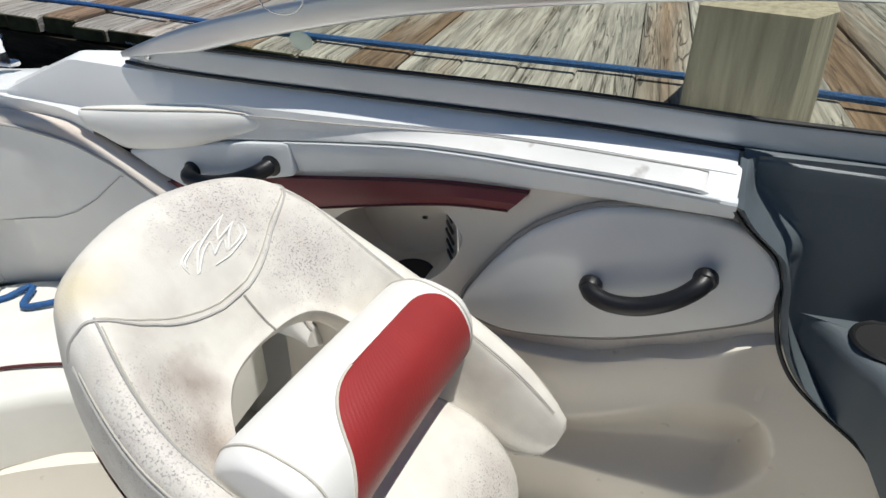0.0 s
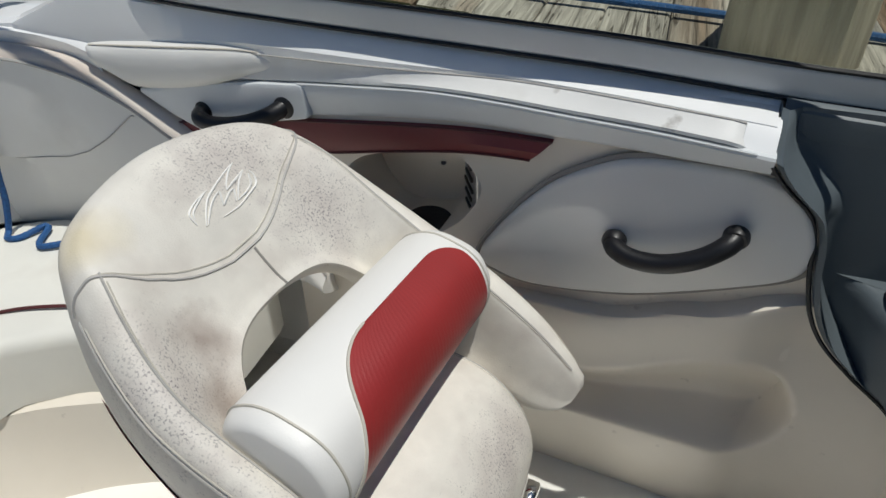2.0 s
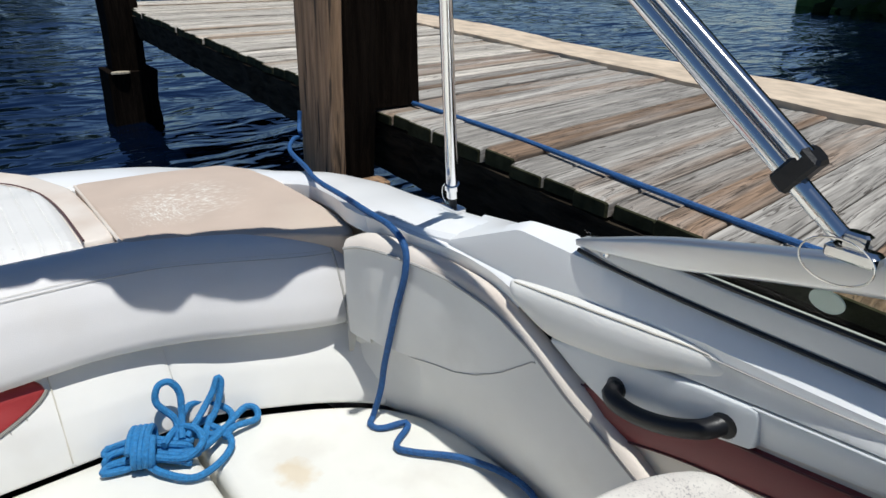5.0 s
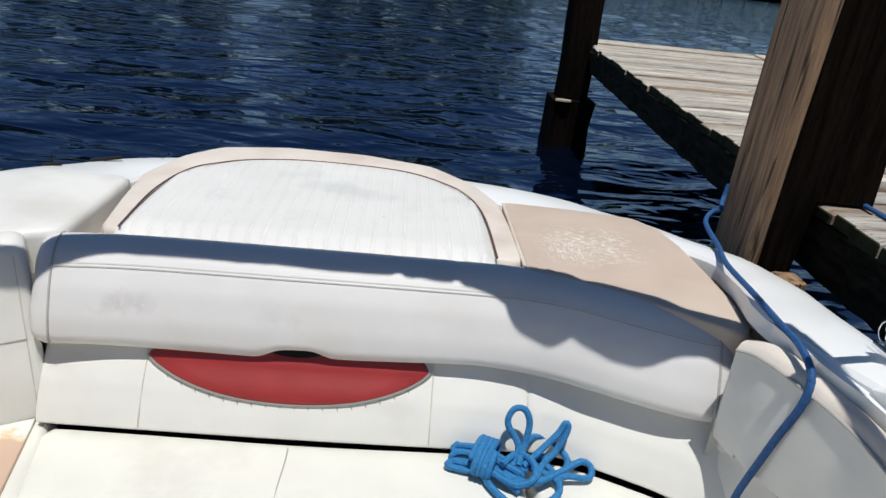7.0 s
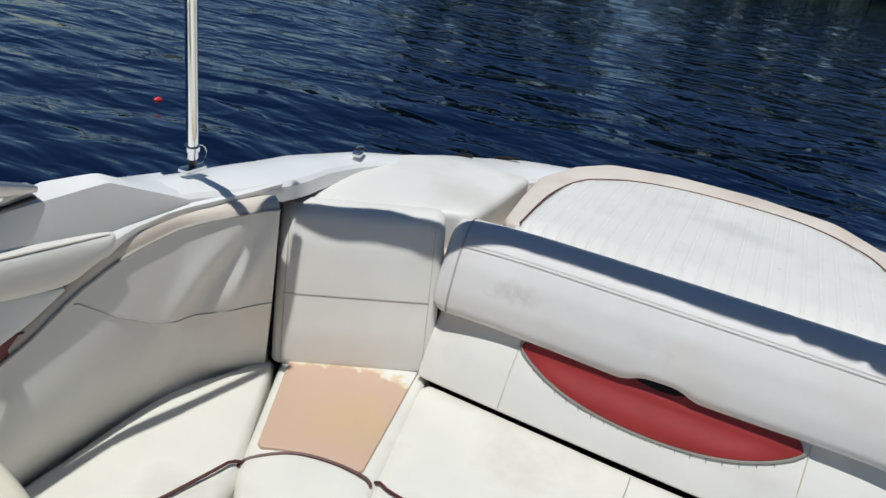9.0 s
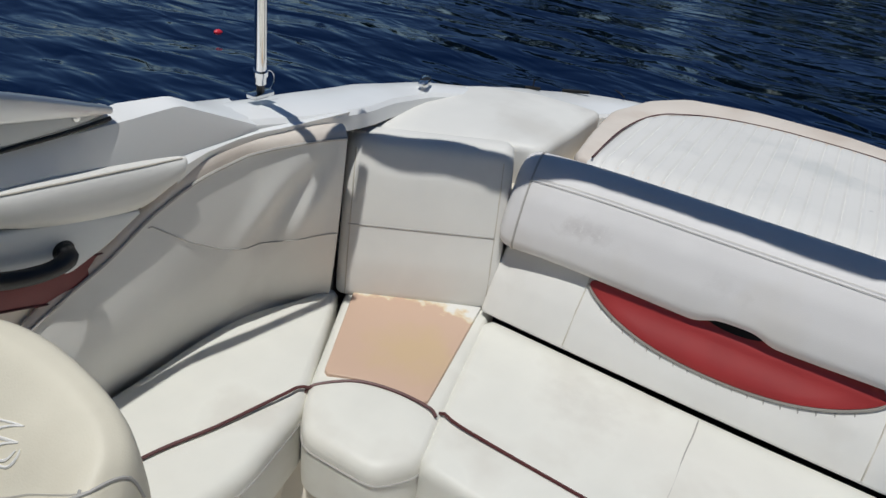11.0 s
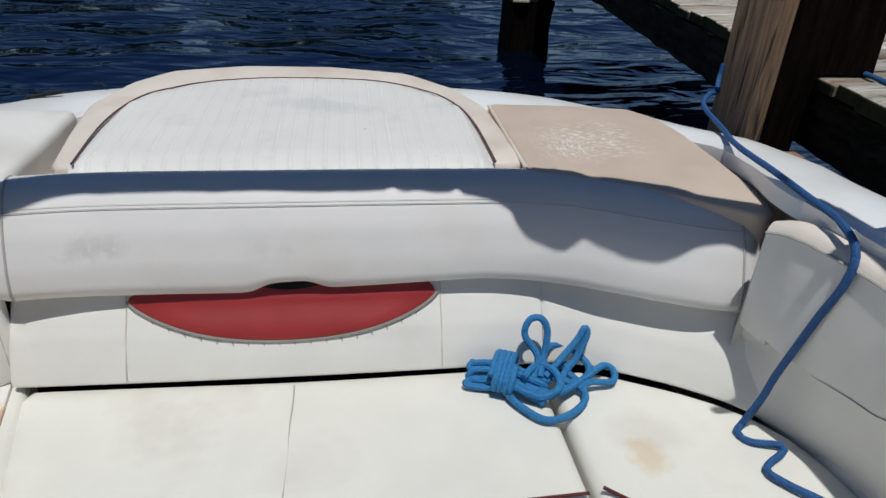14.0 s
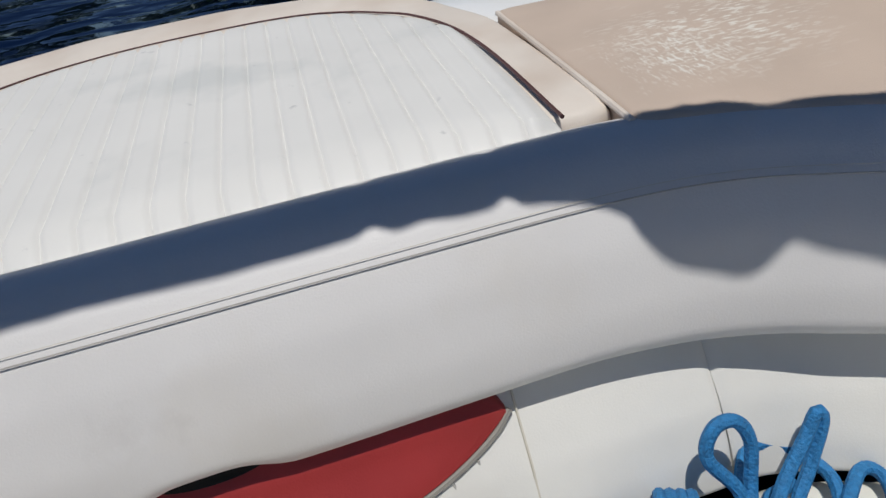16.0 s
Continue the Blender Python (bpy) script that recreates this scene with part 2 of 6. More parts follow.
bark_mat = mat("tree_bark", (0.09, 0.065, 0.045), 0.9, var=0.4, scale=4, bump=0.8, bscale=12)


def stain(m, centre, size, colour, amount=1.0, nscale=20.0, at=0.4, soft=0.3, wobble=0.5, detail=6, stretch=(1, 1, 1)):
    """A stain with a shape of its own: a ragged oval round a place, broken up by fine noise."""
    t = m.node_tree
    n, link = t.nodes, t.links.new
    b = n["Principled BSDF"]
    under = b.inputs["Base Color"].links[0].from_socket
    tc = n.new("ShaderNodeTexCoord")
    mp = n.new("ShaderNodeMapping")
    mp.vector_type = "TEXTURE"
    mp.inputs["Location"].default_value = centre
    mp.inputs["Scale"].default_value = size
    link(tc.outputs["Object"], mp.inputs[0])
    ln = n.new("ShaderNodeVectorMath")
    ln.operation = "LENGTH"
    link(mp.outputs[0], ln.inputs[0])
    mq = n.new("ShaderNodeMapping")
    mq.inputs["Scale"].default_value = stretch
    link(tc.outputs["Object"], mq.inputs[0])
    nz = n.new("ShaderNodeTexNoise")
    nz.inputs["Scale"].default_value = nscale
    nz.inputs["Detail"].default_value = detail
    link(mq.outputs[0], nz.inputs["Vector"])
    # edge of the oval, bent by the noise
    ad = n.new("ShaderNodeMath")
    ad.operation = "MULTIPLY_ADD"
    ad.inputs[1].default_value = wobble * 2
    link(nz.outputs["Fac"], ad.inputs[0])
    link(ln.outputs["Value"], ad.inputs[2])
    e = n.new("ShaderNodeMapRange")
    e.inputs[1].default_value, e.inputs[2].default_value = 1.0 + wobble, 1.0 + wobble - soft
    link(ad.outputs[0], e.inputs[0])
    g = n.new("ShaderNodeMapRange")
    g.inputs[1].default_value, g.inputs[2].default_value = at, at + 0.12
    nf = n.new("ShaderNodeTexNoise")
    nf.inputs["Scale"].default_value = nscale * 5
    nf.inputs["Detail"].default_value = 4
    link(mq.outputs[0], nf.inputs["Vector"])
    link(nf.outputs["Fac"], g.inputs[0])
    mu = n.new("ShaderNodeMath")
    mu.operation = "MULTIPLY"
    link(e.outputs[0], mu.inputs[0])
    link(g.outputs[0], mu.inputs[1])
    m2 = n.new("ShaderNodeMath")
    m2.operation = "MULTIPLY"
    m2.inputs[1].default_value = amount
    link(mu.outputs[0], m2.inputs[0])
    mx = n.new("ShaderNodeMix")
    mx.data_type = "RGBA"
    link(m2.outputs[0], mx.inputs["Factor"])
    link(under, mx.inputs["A"])
    mx.inputs["B"].default_value = (*colour, 1)
    link(mx.outputs["Result"], b.inputs["Base Color"])


MILDEW = (0.13, 0.115, 0.125)
# dense fine mildew specks in clusters on the bucket chair
for c, r in (((-0.40, 1.10, 0.95), (0.10, 0.12, 0.06)), ((-0.30, 1.16, 0.86), (0.10, 0.09, 0.10)), ((-0.26, 0.82, 0.84), (0.12, 0.10, 0.12)), ((-0.05, 0.77, 0.70), (0.2, 0.07, 0.15)), ((0.02, 1.06, 0.59), (0.10, 0.14, 0.06))):
    stain(vinyl_stain, c, r, (0.50, 0.44, 0.41), 0.5, 30, 0.05, 0.9, 0.8)
    stain(vinyl_stain, c, r, MILDEW, 0.75, 70, 0.535, 0.9, 0.9)
for c, r in (((-0.30, 0.895, 0.835), (0.04, 0.05, 0.06)), ((-0.25, 0.865, 0.79), (0.04, 0.04, 0.07))):
    stain(vinyl_stain, c, r, (0.33, 0.26, 0.22), 0.8, 26, 0.02, 0.9, 0.8)
stain(vinyl_stain, (-0.43, 0.88, 0.95), (0.05, 0.06, 0.05), (0.66, 0.55, 0.30), 0.55, 16, 0.1, 0.9, 0.5)
vinyl_insert = mat("stained_vinyl", CREAM, 0.5, var=0.05, scale=5, bump=0.12, bscale=420)
stain(vinyl_insert, (-1.08, -0.240, 0.475), (0.365, 0.425, 0.4), (0.70, 0.53, 0.28), 0.75, 30, 0.12, 0.07, 0.20)
stain(vinyl_insert, (-1.08, -0.240, 0.475), (0.345, 0.405, 0.4), (0.60, 0.415, 0.31), 0.95, 30, 0.05, 0.05, 0.20)
stain(vinyl_insert, (-1.22, -0.27, 0.475), (0.13, 0.13, 0.3), (0.60, 0.44, 0.25), 0.7, 14, 0.2, 0.7, 0.7)
vinyl_seat = mat("seat_vinyl", (0.765, 0.752, 0.685), 0.5, var=0.05, scale=5, bump=0.15, bscale=420, patch=(0.55, 0.51, 0.45, 0.4), patch_scale=5, patch_at=0.55)
stain(vinyl_seat, (-1.18, 1.02, 0.47), (0.06, 0.045, 0.1), (0.62, 0.45, 0.22), 0.45, 30, 0.05, 0.5, 0.6)
stain(vinyl_seat, (-1.33, 0.12, 0.46), (0.10, 0.10, 0.1), (0.46, 0.42, 0.38), 0.22, 26, 0.25, 0.8, 0.8)
vinyl_bolster = mat("bolster_vinyl", (0.70, 0.68, 0.665), 0.5, var=0.04, scale=5, bump=0.15, bscale=420, patch=(0.60, 0.55, 0.48, 0.35), patch_scale=4, patch_at=0.57)
stain(vinyl_bolster, (-1.53, -0.04, 0.77), (0.06, 0.09, 0.045), (0.30, 0.255, 0.24), 0.5, 26, 0.3, 0.8, 0.8)
stain(vinyl_bolster, (-1.53, 0.30, 0.76), (0.05, 0.07, 0.04), (0.42, 0.39, 0.37), 0.3, 34, 0.3, 0.8, 0.8)
stain(vinyl_bolster, (-1.56, 0.12, 0.85), (0.05, 0.12, 0.03), (0.60, 0.48, 0.33), 0.5, 24, 0.35, 0.7, 0.6)
vinyl_border = mat("worn_border_vinyl", (0.74, 0.665, 0.585), 0.55, var=0.05, scale=7, bump=0.15, bscale=420, patch=(0.62, 0.51, 0.42, 0.7), patch_scale=5, patch_at=0.47, patch_soft=0.2)
vinyl_filler = mat("bleached_tan_vinyl", (0.57, 0.455, 0.368), 0.6, var=0.05, scale=8, bump=0.2, bscale=400, patch=(0.63, 0.54, 0.435, 0.5), patch_scale=3, patch_at=0.5)
stain(vinyl_filler, (-1.88, 1.08, 0.87), (0.17, 0.17, 0.1), (0.80, 0.76, 0.68), 0.85, 20, 0.50, 0.7, 0.6, stretch=(1.6, 0.55, 1))
stain(vinyl_filler, (-1.82, 1.0, 0.87), (0.12, 0.10, 0.1), (0.82, 0.79, 0.72), 0.8, 26, 0.52, 0.7, 0.7, stretch=(0.6, 1.7, 1))


def glass_material():
    m = bpy.data.materials.new("tinted_glass")
    m.use_nodes = True
    t = m.node_tree
    n, link = t.nodes, t.links.new
    n.remove(n["Principled BSDF"])
    tr = n.new("ShaderNodeBsdfTransparent")
    tr.inputs[0].default_value = (0.84, 0.87, 0.76, 1)
    gl = n.new("ShaderNodeBsdfGlossy")
    gl.inputs["Roughness"].default_value = 0.02
    fr = n.new("ShaderNodeFresnel")
    fr.inputs[0].default_value = 1.2
    mx = n.new("ShaderNodeMixShader")
    link(fr.outputs[0], mx.inputs[0])
    link(tr.outputs[0], mx.inputs[1])
    link(gl.outputs[0], mx.inputs[2])
    link(mx.outputs[0], n["Material Output"].inputs[0])
    return m


glass = glass_material()


def water_material():
    m = bpy.data.materials.new("dark_water")
    m.use_nodes = True
    t = m.node_tree
    n, link = t.nodes, t.links.new
    b = n["Principled BSDF"]
    b.inputs["Base Color"].default_value = (0.0008, 0.003, 0.010, 1)
    b.inputs["Specular Tint"].default_value = (0.17, 0.44, 0.88, 1)
    b.inputs["Roughness"].default_value = 0.04
    b.inputs["IOR"].default_value = 2.4
    tc = n.new("ShaderNodeTexCoord")
    last = None
    for scale, stretch, amount, detail in ((2.4, (1.0, 0.36, 1), 1.1, 1.5), (6.0, (1.0, 0.42, 1), 0.32, 1.5), (0.4, (1, 1, 1), 0.6, 2)):
        mp = n.new("ShaderNodeMapping")
        mp.inputs["Rotation"].default_value = (0, 0, 0.25)
        mp.inputs["Scale"].default_value = stretch
        link(tc.outputs["Object"], mp.inputs[0])
        nz = n.new("ShaderNodeTexNoise")
        nz.inputs["Scale"].default_value = scale
        nz.inputs["Detail"].default_value = detail
        nz.inputs["Distortion"].default_value = 0.6
        link(mp.outputs[0], nz.inputs["Vector"])
        mu = n.new("ShaderNodeMath")
        mu.operation = "MULTIPLY_ADD"
        mu.inputs[1].default_value = amount
        link(nz.outputs["Fac"], mu.inputs[0])
        if last:
            link(last, mu.inputs[2])
        else:
            mu.inputs[2].default_value = 0
        last = mu.outputs[0]
    bp = n.new("ShaderNodeBump")
    bp.inputs["Strength"].default_value = 0.7
    bp.inputs["Distance"].default_value = 0.12
    link(last, bp.inputs["Height"])
    link(bp.outputs[0], b.inputs["Normal"])
    return m


water_mat = water_material()

# ---- mesh helpers ----


def part(name, data, material, parent=None, label="", smooth=True, crease=42):
    """One mesh object from (verts, faces), under a thing or a part."""
    verts, faces = data
    me = bpy.data.meshes.new(name)
    me.from_pydata([tuple(v) for v in verts], [], faces)
    bm = bmesh.new()
    bm.from_mesh(me)
    bmesh.ops.recalc_face_normals(bm, faces=bm.faces)
    bm.to_mesh(me)
    bm.free()
    if smooth:
        me.shade_smooth()
        me.set_sharp_from_angle(angle=radians(crease))
    me.materials.append(material)
    ob = new(name, me)
    if parent:
        ob.parent = parent
    if label:
        ob["label"] = label
    return ob


def thing(name, label, category, group="", kind=""):
    return tagged(new(name), label, category, group, kind)


def grid(rows, wrap=False, caps=False):
    """Quads between rows of points; wrap closes each row into a ring."""
    n = len(rows[0])
    verts = [p for r in rows for p in r]
    faces = []
    m = n if wrap else n - 1
    for i in range(len(rows) - 1):
        for j in range(m):
            k = (j + 1) % n
            faces.append([i * n + j, i * n + k, (i + 1) * n + k, (i + 1) * n + j])
    if caps:
        faces.append(list(range(n))[::-1])
        faces.append([(len(rows) - 1) * n + j for j in range(n)])
    return verts, faces


def curve(points, count, closed=False):
    """A smooth line (Catmull-Rom) through the points, count samples, evenly spread by length."""
    p = [Vector(q) for q in points]
    n = len(p)
    fine = []
    spans = n if closed else n - 1
    for i in range(spans):
        if closed:
            a, b, c, d = p[i - 1], p[i], p[(i + 1) % n], p[(i + 2) % n]
        else:
            a, b, c, d = p[max(i - 1, 0)], p[i], p[i + 1], p[min(i + 2, n - 1)]
        for k in range(16):
            t = k / 16
            fine.append(0.5 * (2 * b + (c - a) * t + (2 * a - 5 * b + 4 * c - d) * t * t + (3 * b - a - 3 * c + d) * t ** 3))
    fine.append(p[0] if closed else p[-1])
    return even(fine, count, closed)


def even(line, count, closed=False):
    line = [Vector(q) for q in line]
    d = [0]
    for a, b in zip(line, line[1:]):
        d.append(d[-1] + (b - a).length)
    out, i = [], 0
    steps = count if closed else count - 1
    for k in range(count):
        s = d[-1] * k / steps
        while i < len(d) - 2 and d[i + 1] < s:
            i += 1
        f = (s - d[i]) / max(d[i + 1] - d[i], 1e-9)
        out.append(line[i].lerp(line[i + 1], f))
    return out


def tube(points, radius, sides=8, closed=False):
    """A round bar along a line; radius may be a function of 0..1."""
    p = [Vector(q) for q in points]
    rows = []
    n = len(p)
    up = Vector((0.13, 0.21, 0.97)).normalized()
    for i in range(n):
        if closed:
            d = p[(i + 1) % n] - p[i - 1]
        else:
            d = p[min(i + 1, n - 1)] - p[max(i - 1, 0)]
        d.normalize()
        a = d.cross(up)
        if a.length < 0.05:
            a = d.cross(Vector((1, 0, 0)))
        a.normalize()
        b = d.cross(a).normalized()
        up = -b if b.dot(up) < 0 else b
        b = up
        r = radius(i / max(n - 1, 1)) if callable(radius) else radius
        rows.append([p[i] + r * (math.cos(2 * math.pi * k / sides) * a + math.sin(2 * math.pi * k / sides) * b) for k in range(sides)])
    if closed:
        rows.append(rows[0])
    return grid(rows, wrap=True, caps=not closed)


def pad(outline, z0, z1, r=0.03, crown=0.01, warp=None, count=72, round_line=True, rings=5):
    """A stuffed cushion over a plan outline (x, y): rounded edges and a crowned top. warp maps each point."""
    line = curve([(x, y, 0) for x, y in outline], count, True) if round_line else even([(x, y, 0) for x, y in list(outline) + [outline[0]]], count, True)
    c = sum(line, Vector()) / len(line)

    def ring(inset, z):
        out = []
        for q in line:
            d = q - c
            out.append(c + d * (1 - min(inset / max(d.length, 1e-6), 0.98)) + Vector((0, 0, z)))
        return out

    rows = [ring(0.02, z0)]
    rows.append(ring(0.0, z0 + 0.3 * r))
    for k in range(5):
        a = math.pi / 2 * k / 4
        rows.append(ring(r * (1 - math.cos(a)), z1 - r + r * math.sin(a)))
    for k in range(1, rings + 1):
        f = k / rings
        row = []
        for q in rows[6]:
            w = Vector((q.x, q.y, 0))
            row.append(w.lerp(c, f * 0.97) + Vector((0, 0, z1 + crown * (1 - (1 - f) ** 2))))
        rows.append(row)
    v, f = grid(rows, wrap=True, caps=True)
    if warp:
        v = [Vector(warp(q)) for q in v]
    return v, f


def sweep(path, profile, caps=True):
    """Profile(i, f) gives a closed ring of (out, z) at each point of a plan path; out is measured to the path's left."""
    p = [Vector((q[0], q[1], 0)) for q in path]
    rows = []
    n = len(p)
    for i in range(n):
        d = (p[min(i + 1, n - 1)] - p[max(i - 1, 0)]).normalized()
        left = Vector((-d.y, d.x, 0))
        rows.append([p[i] + left * o + Vector((0, 0, z)) for o, z in profile(i, i / (n - 1))])
    return grid(rows, wrap=True, caps=caps)


def rounded(points, r, steps=3):
    """A polygon of 2D points with its corners rounded."""
    out = []
    n = len(points)
    for i in range(n):
        a, b, c = Vector(points[i - 1]), Vector(points[i]), Vector(points[(i + 1) % n])
        u, w = (a - b), (c - b)
        rr = min(r, u.length * 0.45, w.length * 0.45)
        p, q = b + u.normalized() * rr, b + w.normalized() * rr
        for k in range(steps + 1):
            t = k / steps
            out.append(tuple((1 - t) ** 2 * p + 2 * t * (1 - t) * b + t * t * q))
    return out


def box(x0, x1, y0, y1, z0, z1, b=0.004):
    """A box with chamfered edges."""
    rows = []
    for z, i in ((z0, b), (z0 + b, 0), (z1 - b, 0), (z1, b)):
        X0, X1, Y0, Y1 = x0 + i, x1 - i, y0 + i, y1 - i
        rows.append([Vector(q) for q in ((X0 + b, Y0, z), (X1 - b, Y0, z), (X1, Y0 + b, z), (X1, Y1 - b, z), (X1 - b, Y1, z), (X0 + b, Y1, z), (X0, Y1 - b, z), (X0, Y0 + b, z))])
    return grid(rows, wrap=True, caps=True)


def moved(data, m):
    return [m @ Vector(v) for v in data[0]], data[1]


def lathe(profile, centre, sides=32):
    """A turned shape from (radius, z) pairs."""
    rows = []
    for r, z in profile:
        rows.append([Vector(centre) + Vector((r * math.cos(2 * math.pi * k / sides), r * math.sin(2 * math.pi * k / sides), z)) for k in range(sides)])
    return grid(rows, wrap=True, caps=True)


def lerp_at(x, table):
    """Value at x in a short table of (x, value), smoothed."""
    if x <= table[0][0]:
        return table[0][1]
    for (a, u), (b, v) in zip(table, table[1:]):
        if x <= b:
            t = (x - a) / (b - a)
            t = t * t * (3 - 2 * t) * 0.5 + t * 0.5
            return u + (v - u) * t
    return table[-1][1]


def flow_at(x, table):
    """Value at x in a short table of (x, value), along a smooth curve."""
    n = len(table)
    if x <= table[0][0]:
        return table[0][1]
    for i in range(n - 1):
        (a, u), (b, v) = table[i], table[i + 1]
        if x <= b:
            t, h = (x - a) / (b - a), b - a
            m0 = (v - table[i - 1][1]) / (b - table[i - 1][0]) if i else (v - u) / h
            m1 = (table[i + 2][1] - u) / (table[i + 2][0] - a) if i + 2 < n else (v - u) / h
            return (2 * t ** 3 - 3 * t * t + 1) * u + (t ** 3 - 2 * t * t + t) * h * m0 + (3 * t * t - 2 * t ** 3) * v + (t ** 3 - t * t) * h * m1
    return table[-1][1]

# ---- setting: water, far shore ----
WATER = 0.10
CY = 0.36


def mirror(data):
    return [Vector((v[0], 2 * CY - v[1], v[2])) for v in data[0]], data[1]


# one sheet of water, finer and rippled near the boat
rows = []
STEPS, SPOKES = 250, 420
for i in range(STEPS):
    r = 0.6 * (420 / 0.6) ** (i / (STEPS - 1))
    fade = max(0.0, min(1.0, (60 - r) / 40)) * max(0.0, min(1.0, (r - 1.2) / 0.8))
    ring = []
    for k in range(SPOKES):
        a = 2 * math.pi * k / SPOKES
        px, py = -1.0 + r * math.cos(a), CY + r * math.sin(a)
        z = WATER
        if fade > 0:
            u, w = px * 0.97 + py * 0.25, (py * 0.97 - px * 0.25) * 0.42
            z += fade * (0.050 * noise.noise(Vector((u * 1.5, w * 1.5, 0.3))) + 0.026 * noise.noise(Vector((u * 3.4, w * 3.4, 4.0))) + 0.008 * noise.noise(Vector((u * 7.5, w * 7.5, 9.0))) + 0.03 * noise.noise(Vector((px * 0.5, py * 0.5, 2.0))))
        ring.append(Vector((px, py, z)))
    rows.append(ring)
tagged(part("water", grid(rows, wrap=True), water_mat), "dark blue rippled harbour water", "water", kind="structure")

# ---- boat: hull and deck ----
HULL = [(4.1, 0.06), (3.9, 0.30), (3.5, 0.58), (3.0, 0.82), (2.5, 0.98), (1.9, 1.10), (0.9, 1.22), (0.2, 1.24), (-0.4, 1.22), (-0.9, 1.17), (-1.3, 1.145), (-1.6, 1.145), (-1.85, 1.095), (-2.1, 0.98), (-2.3, 0.89), (-2.48, 0.76), (-2.62, 0.55), (-2.69, 0.28)]
DECK_Z = [(-2.75, 0.775), (-2.4, 0.81), (-2.1, 0.85), (-1.8, 0.89), (-1.55, 0.92), (-1.3, 0.95), (-1.1, 0.97), (-0.6, 0.985), (2.0, 1.0)]
INNER = [(-2.75, 0.17), (-2.5, 0.22), (-2.3, 0.26), (-2.15, 0.16), (-2.0, 0.125), (-1.8, 0.13), (-1.6, 0.165), (-1.42, 0.19), (-1.36, 0.19), (-1.30, 0.182), (-1.24, 0.172), (-1.15, 0.152), (-1.06, 0.13), (-0.98, 0.10), (-0.9, 0.08), (2.0, 0.03)]
half = [(x, w) for x, w in HULL]
outline = curve([(x, CY + w + 0.06 * math.exp(-((x + 1.95) / 0.42) ** 2), 0) for x, w in half] + [(-2.71, CY, 0)] + [(x, CY - w, 0) for x, w in reversed(half)], 230)
rows = []
for i, q in enumerate(outline):
    d = (outline[min(i + 1, 229)] - outline[max(i - 1, 0)]).normalized()
    inn = Vector((-d.y, d.x, 0))
    z = lerp_at(q.x, DECK_Z)
    wd = lerp_at(q.x, INNER)
    rows.append([q + inn * o + Vector((0, 0, zz)) for o, zz in ((0.25, -0.25), (0.06, 0.15), (0.012, z - 0.14), (0.0, z - 0.05), (0.004, z - 0.02), (0.02, z - 0.004), (0.05, z + 0.004), (wd * 0.7, z + 0.006), (wd, z), (wd + 0.010, z - 0.010), (wd + 0.013, z - 0.045))])
hull = thing("motor_boat", "white fibreglass motor boat moored at a wooden dock", "boat")
part("hull", grid(rows), gelcoat, hull, crease=16)
fore = [(x, CY + w - 0.03) for x, w in HULL if 0.85 < x < 4.0]
part("fore_deck", pad([(4.02, CY)] + fore + [(x, 2 * CY - y) for x, y in reversed(fore)], 0.90, 0.982, 0.02, 0.004, count=160, round_line=False), gelcoat, hull, "white moulded foredeck")
rub = [Vector((q.x, q.y, lerp_at(q.x, DECK_Z) - 0.07)) for q in outline]
part("rub_rail", tube(rub, 0.013, 6), chrome, hull, "bright metal rub rail")

# cockpit sole
tagged(part("floor", box(-1.35, 1.9, CY - 1.05, CY + 1.1, 0.05, 0.12), sole), "cream fibreglass cockpit floor with brown dirt stains", "floor", kind="structure")

# aft deck under the pads
line = [(x, CY + w - 0.06) for x, w in HULL if x < -1.4] + [(-2.62, CY)] + [(x, CY - w + 0.06) for x, w in reversed(HULL) if x < -1.4]
part("aft_deck", pad([(-1.62, CY + 0.9)] + line[1:] + [(-1.62, CY - 0.9)], 0.55, 0.76, 0.02, 0.0, count=90), liner, hull)


def even_line(points, count):
    """A broken line through the points, sampled evenly in x."""
    out = []
    for k in range(count):
        f = k / (count - 1)
        x = points[0][0] + (points[-1][0] - points[0][0]) * f
        for a, b in zip(points, points[1:]):
            if x <= b[0] + 1e-9:
                u = (x - a[0]) / (b[0] - a[0])
                out.append(Vector((x, a[1] + (b[1] - a[1]) * u, a[2] + (b[2] - a[2]) * u)))
                break
        else:
            out.append(Vector(points[-1]))
    return out


def wall_y(x):
    return 1.375 + 0.03 * (x + 0.8)


def rail_y(x):
    return flow_at(x, [(-1.2, 1.40), (-0.96, 1.425), (-0.75, 1.402), (-0.4, 1.425), (0.24, 1.49), (1.2, 1.58)])


def rail_z(x):
    return flow_at(x, [(-1.0, 1.04), (-0.75, 1.035), (0.0, 1.015), (0.3, 0.998), (1.2, 0.97)])


def cushion_top(x):
    return flow_at(x, [(-1.0, 0.93), (-0.75, 0.955), (-0.4, 0.975), (0.26, 0.985), (1, 0.985)])


def cushion_low(x):
    """Lower edge of the moulded strip."""
    return flow_at(x, [(-0.85, 0.80), (-0.68, 0.815), (-0.57, 0.840), (-0.41, 0.872), (-0.19, 0.902), (-0.04, 0.907), (0.107, 0.913), (0.27, 0.922)])


def seam_y(x):
    """Joint between the side deck and the coaming pad."""
    return flow_at(x, [(-0.85, 1.386), (-0.576, 1.388), (-0.43, 1.391), (-0.35, 1.397), (-0.26, 1.407), (-0.13, 1.424), (-0.03, 1.425), (0.05, 1.421), (0.13, 1.416), (0.27, 1.406)])


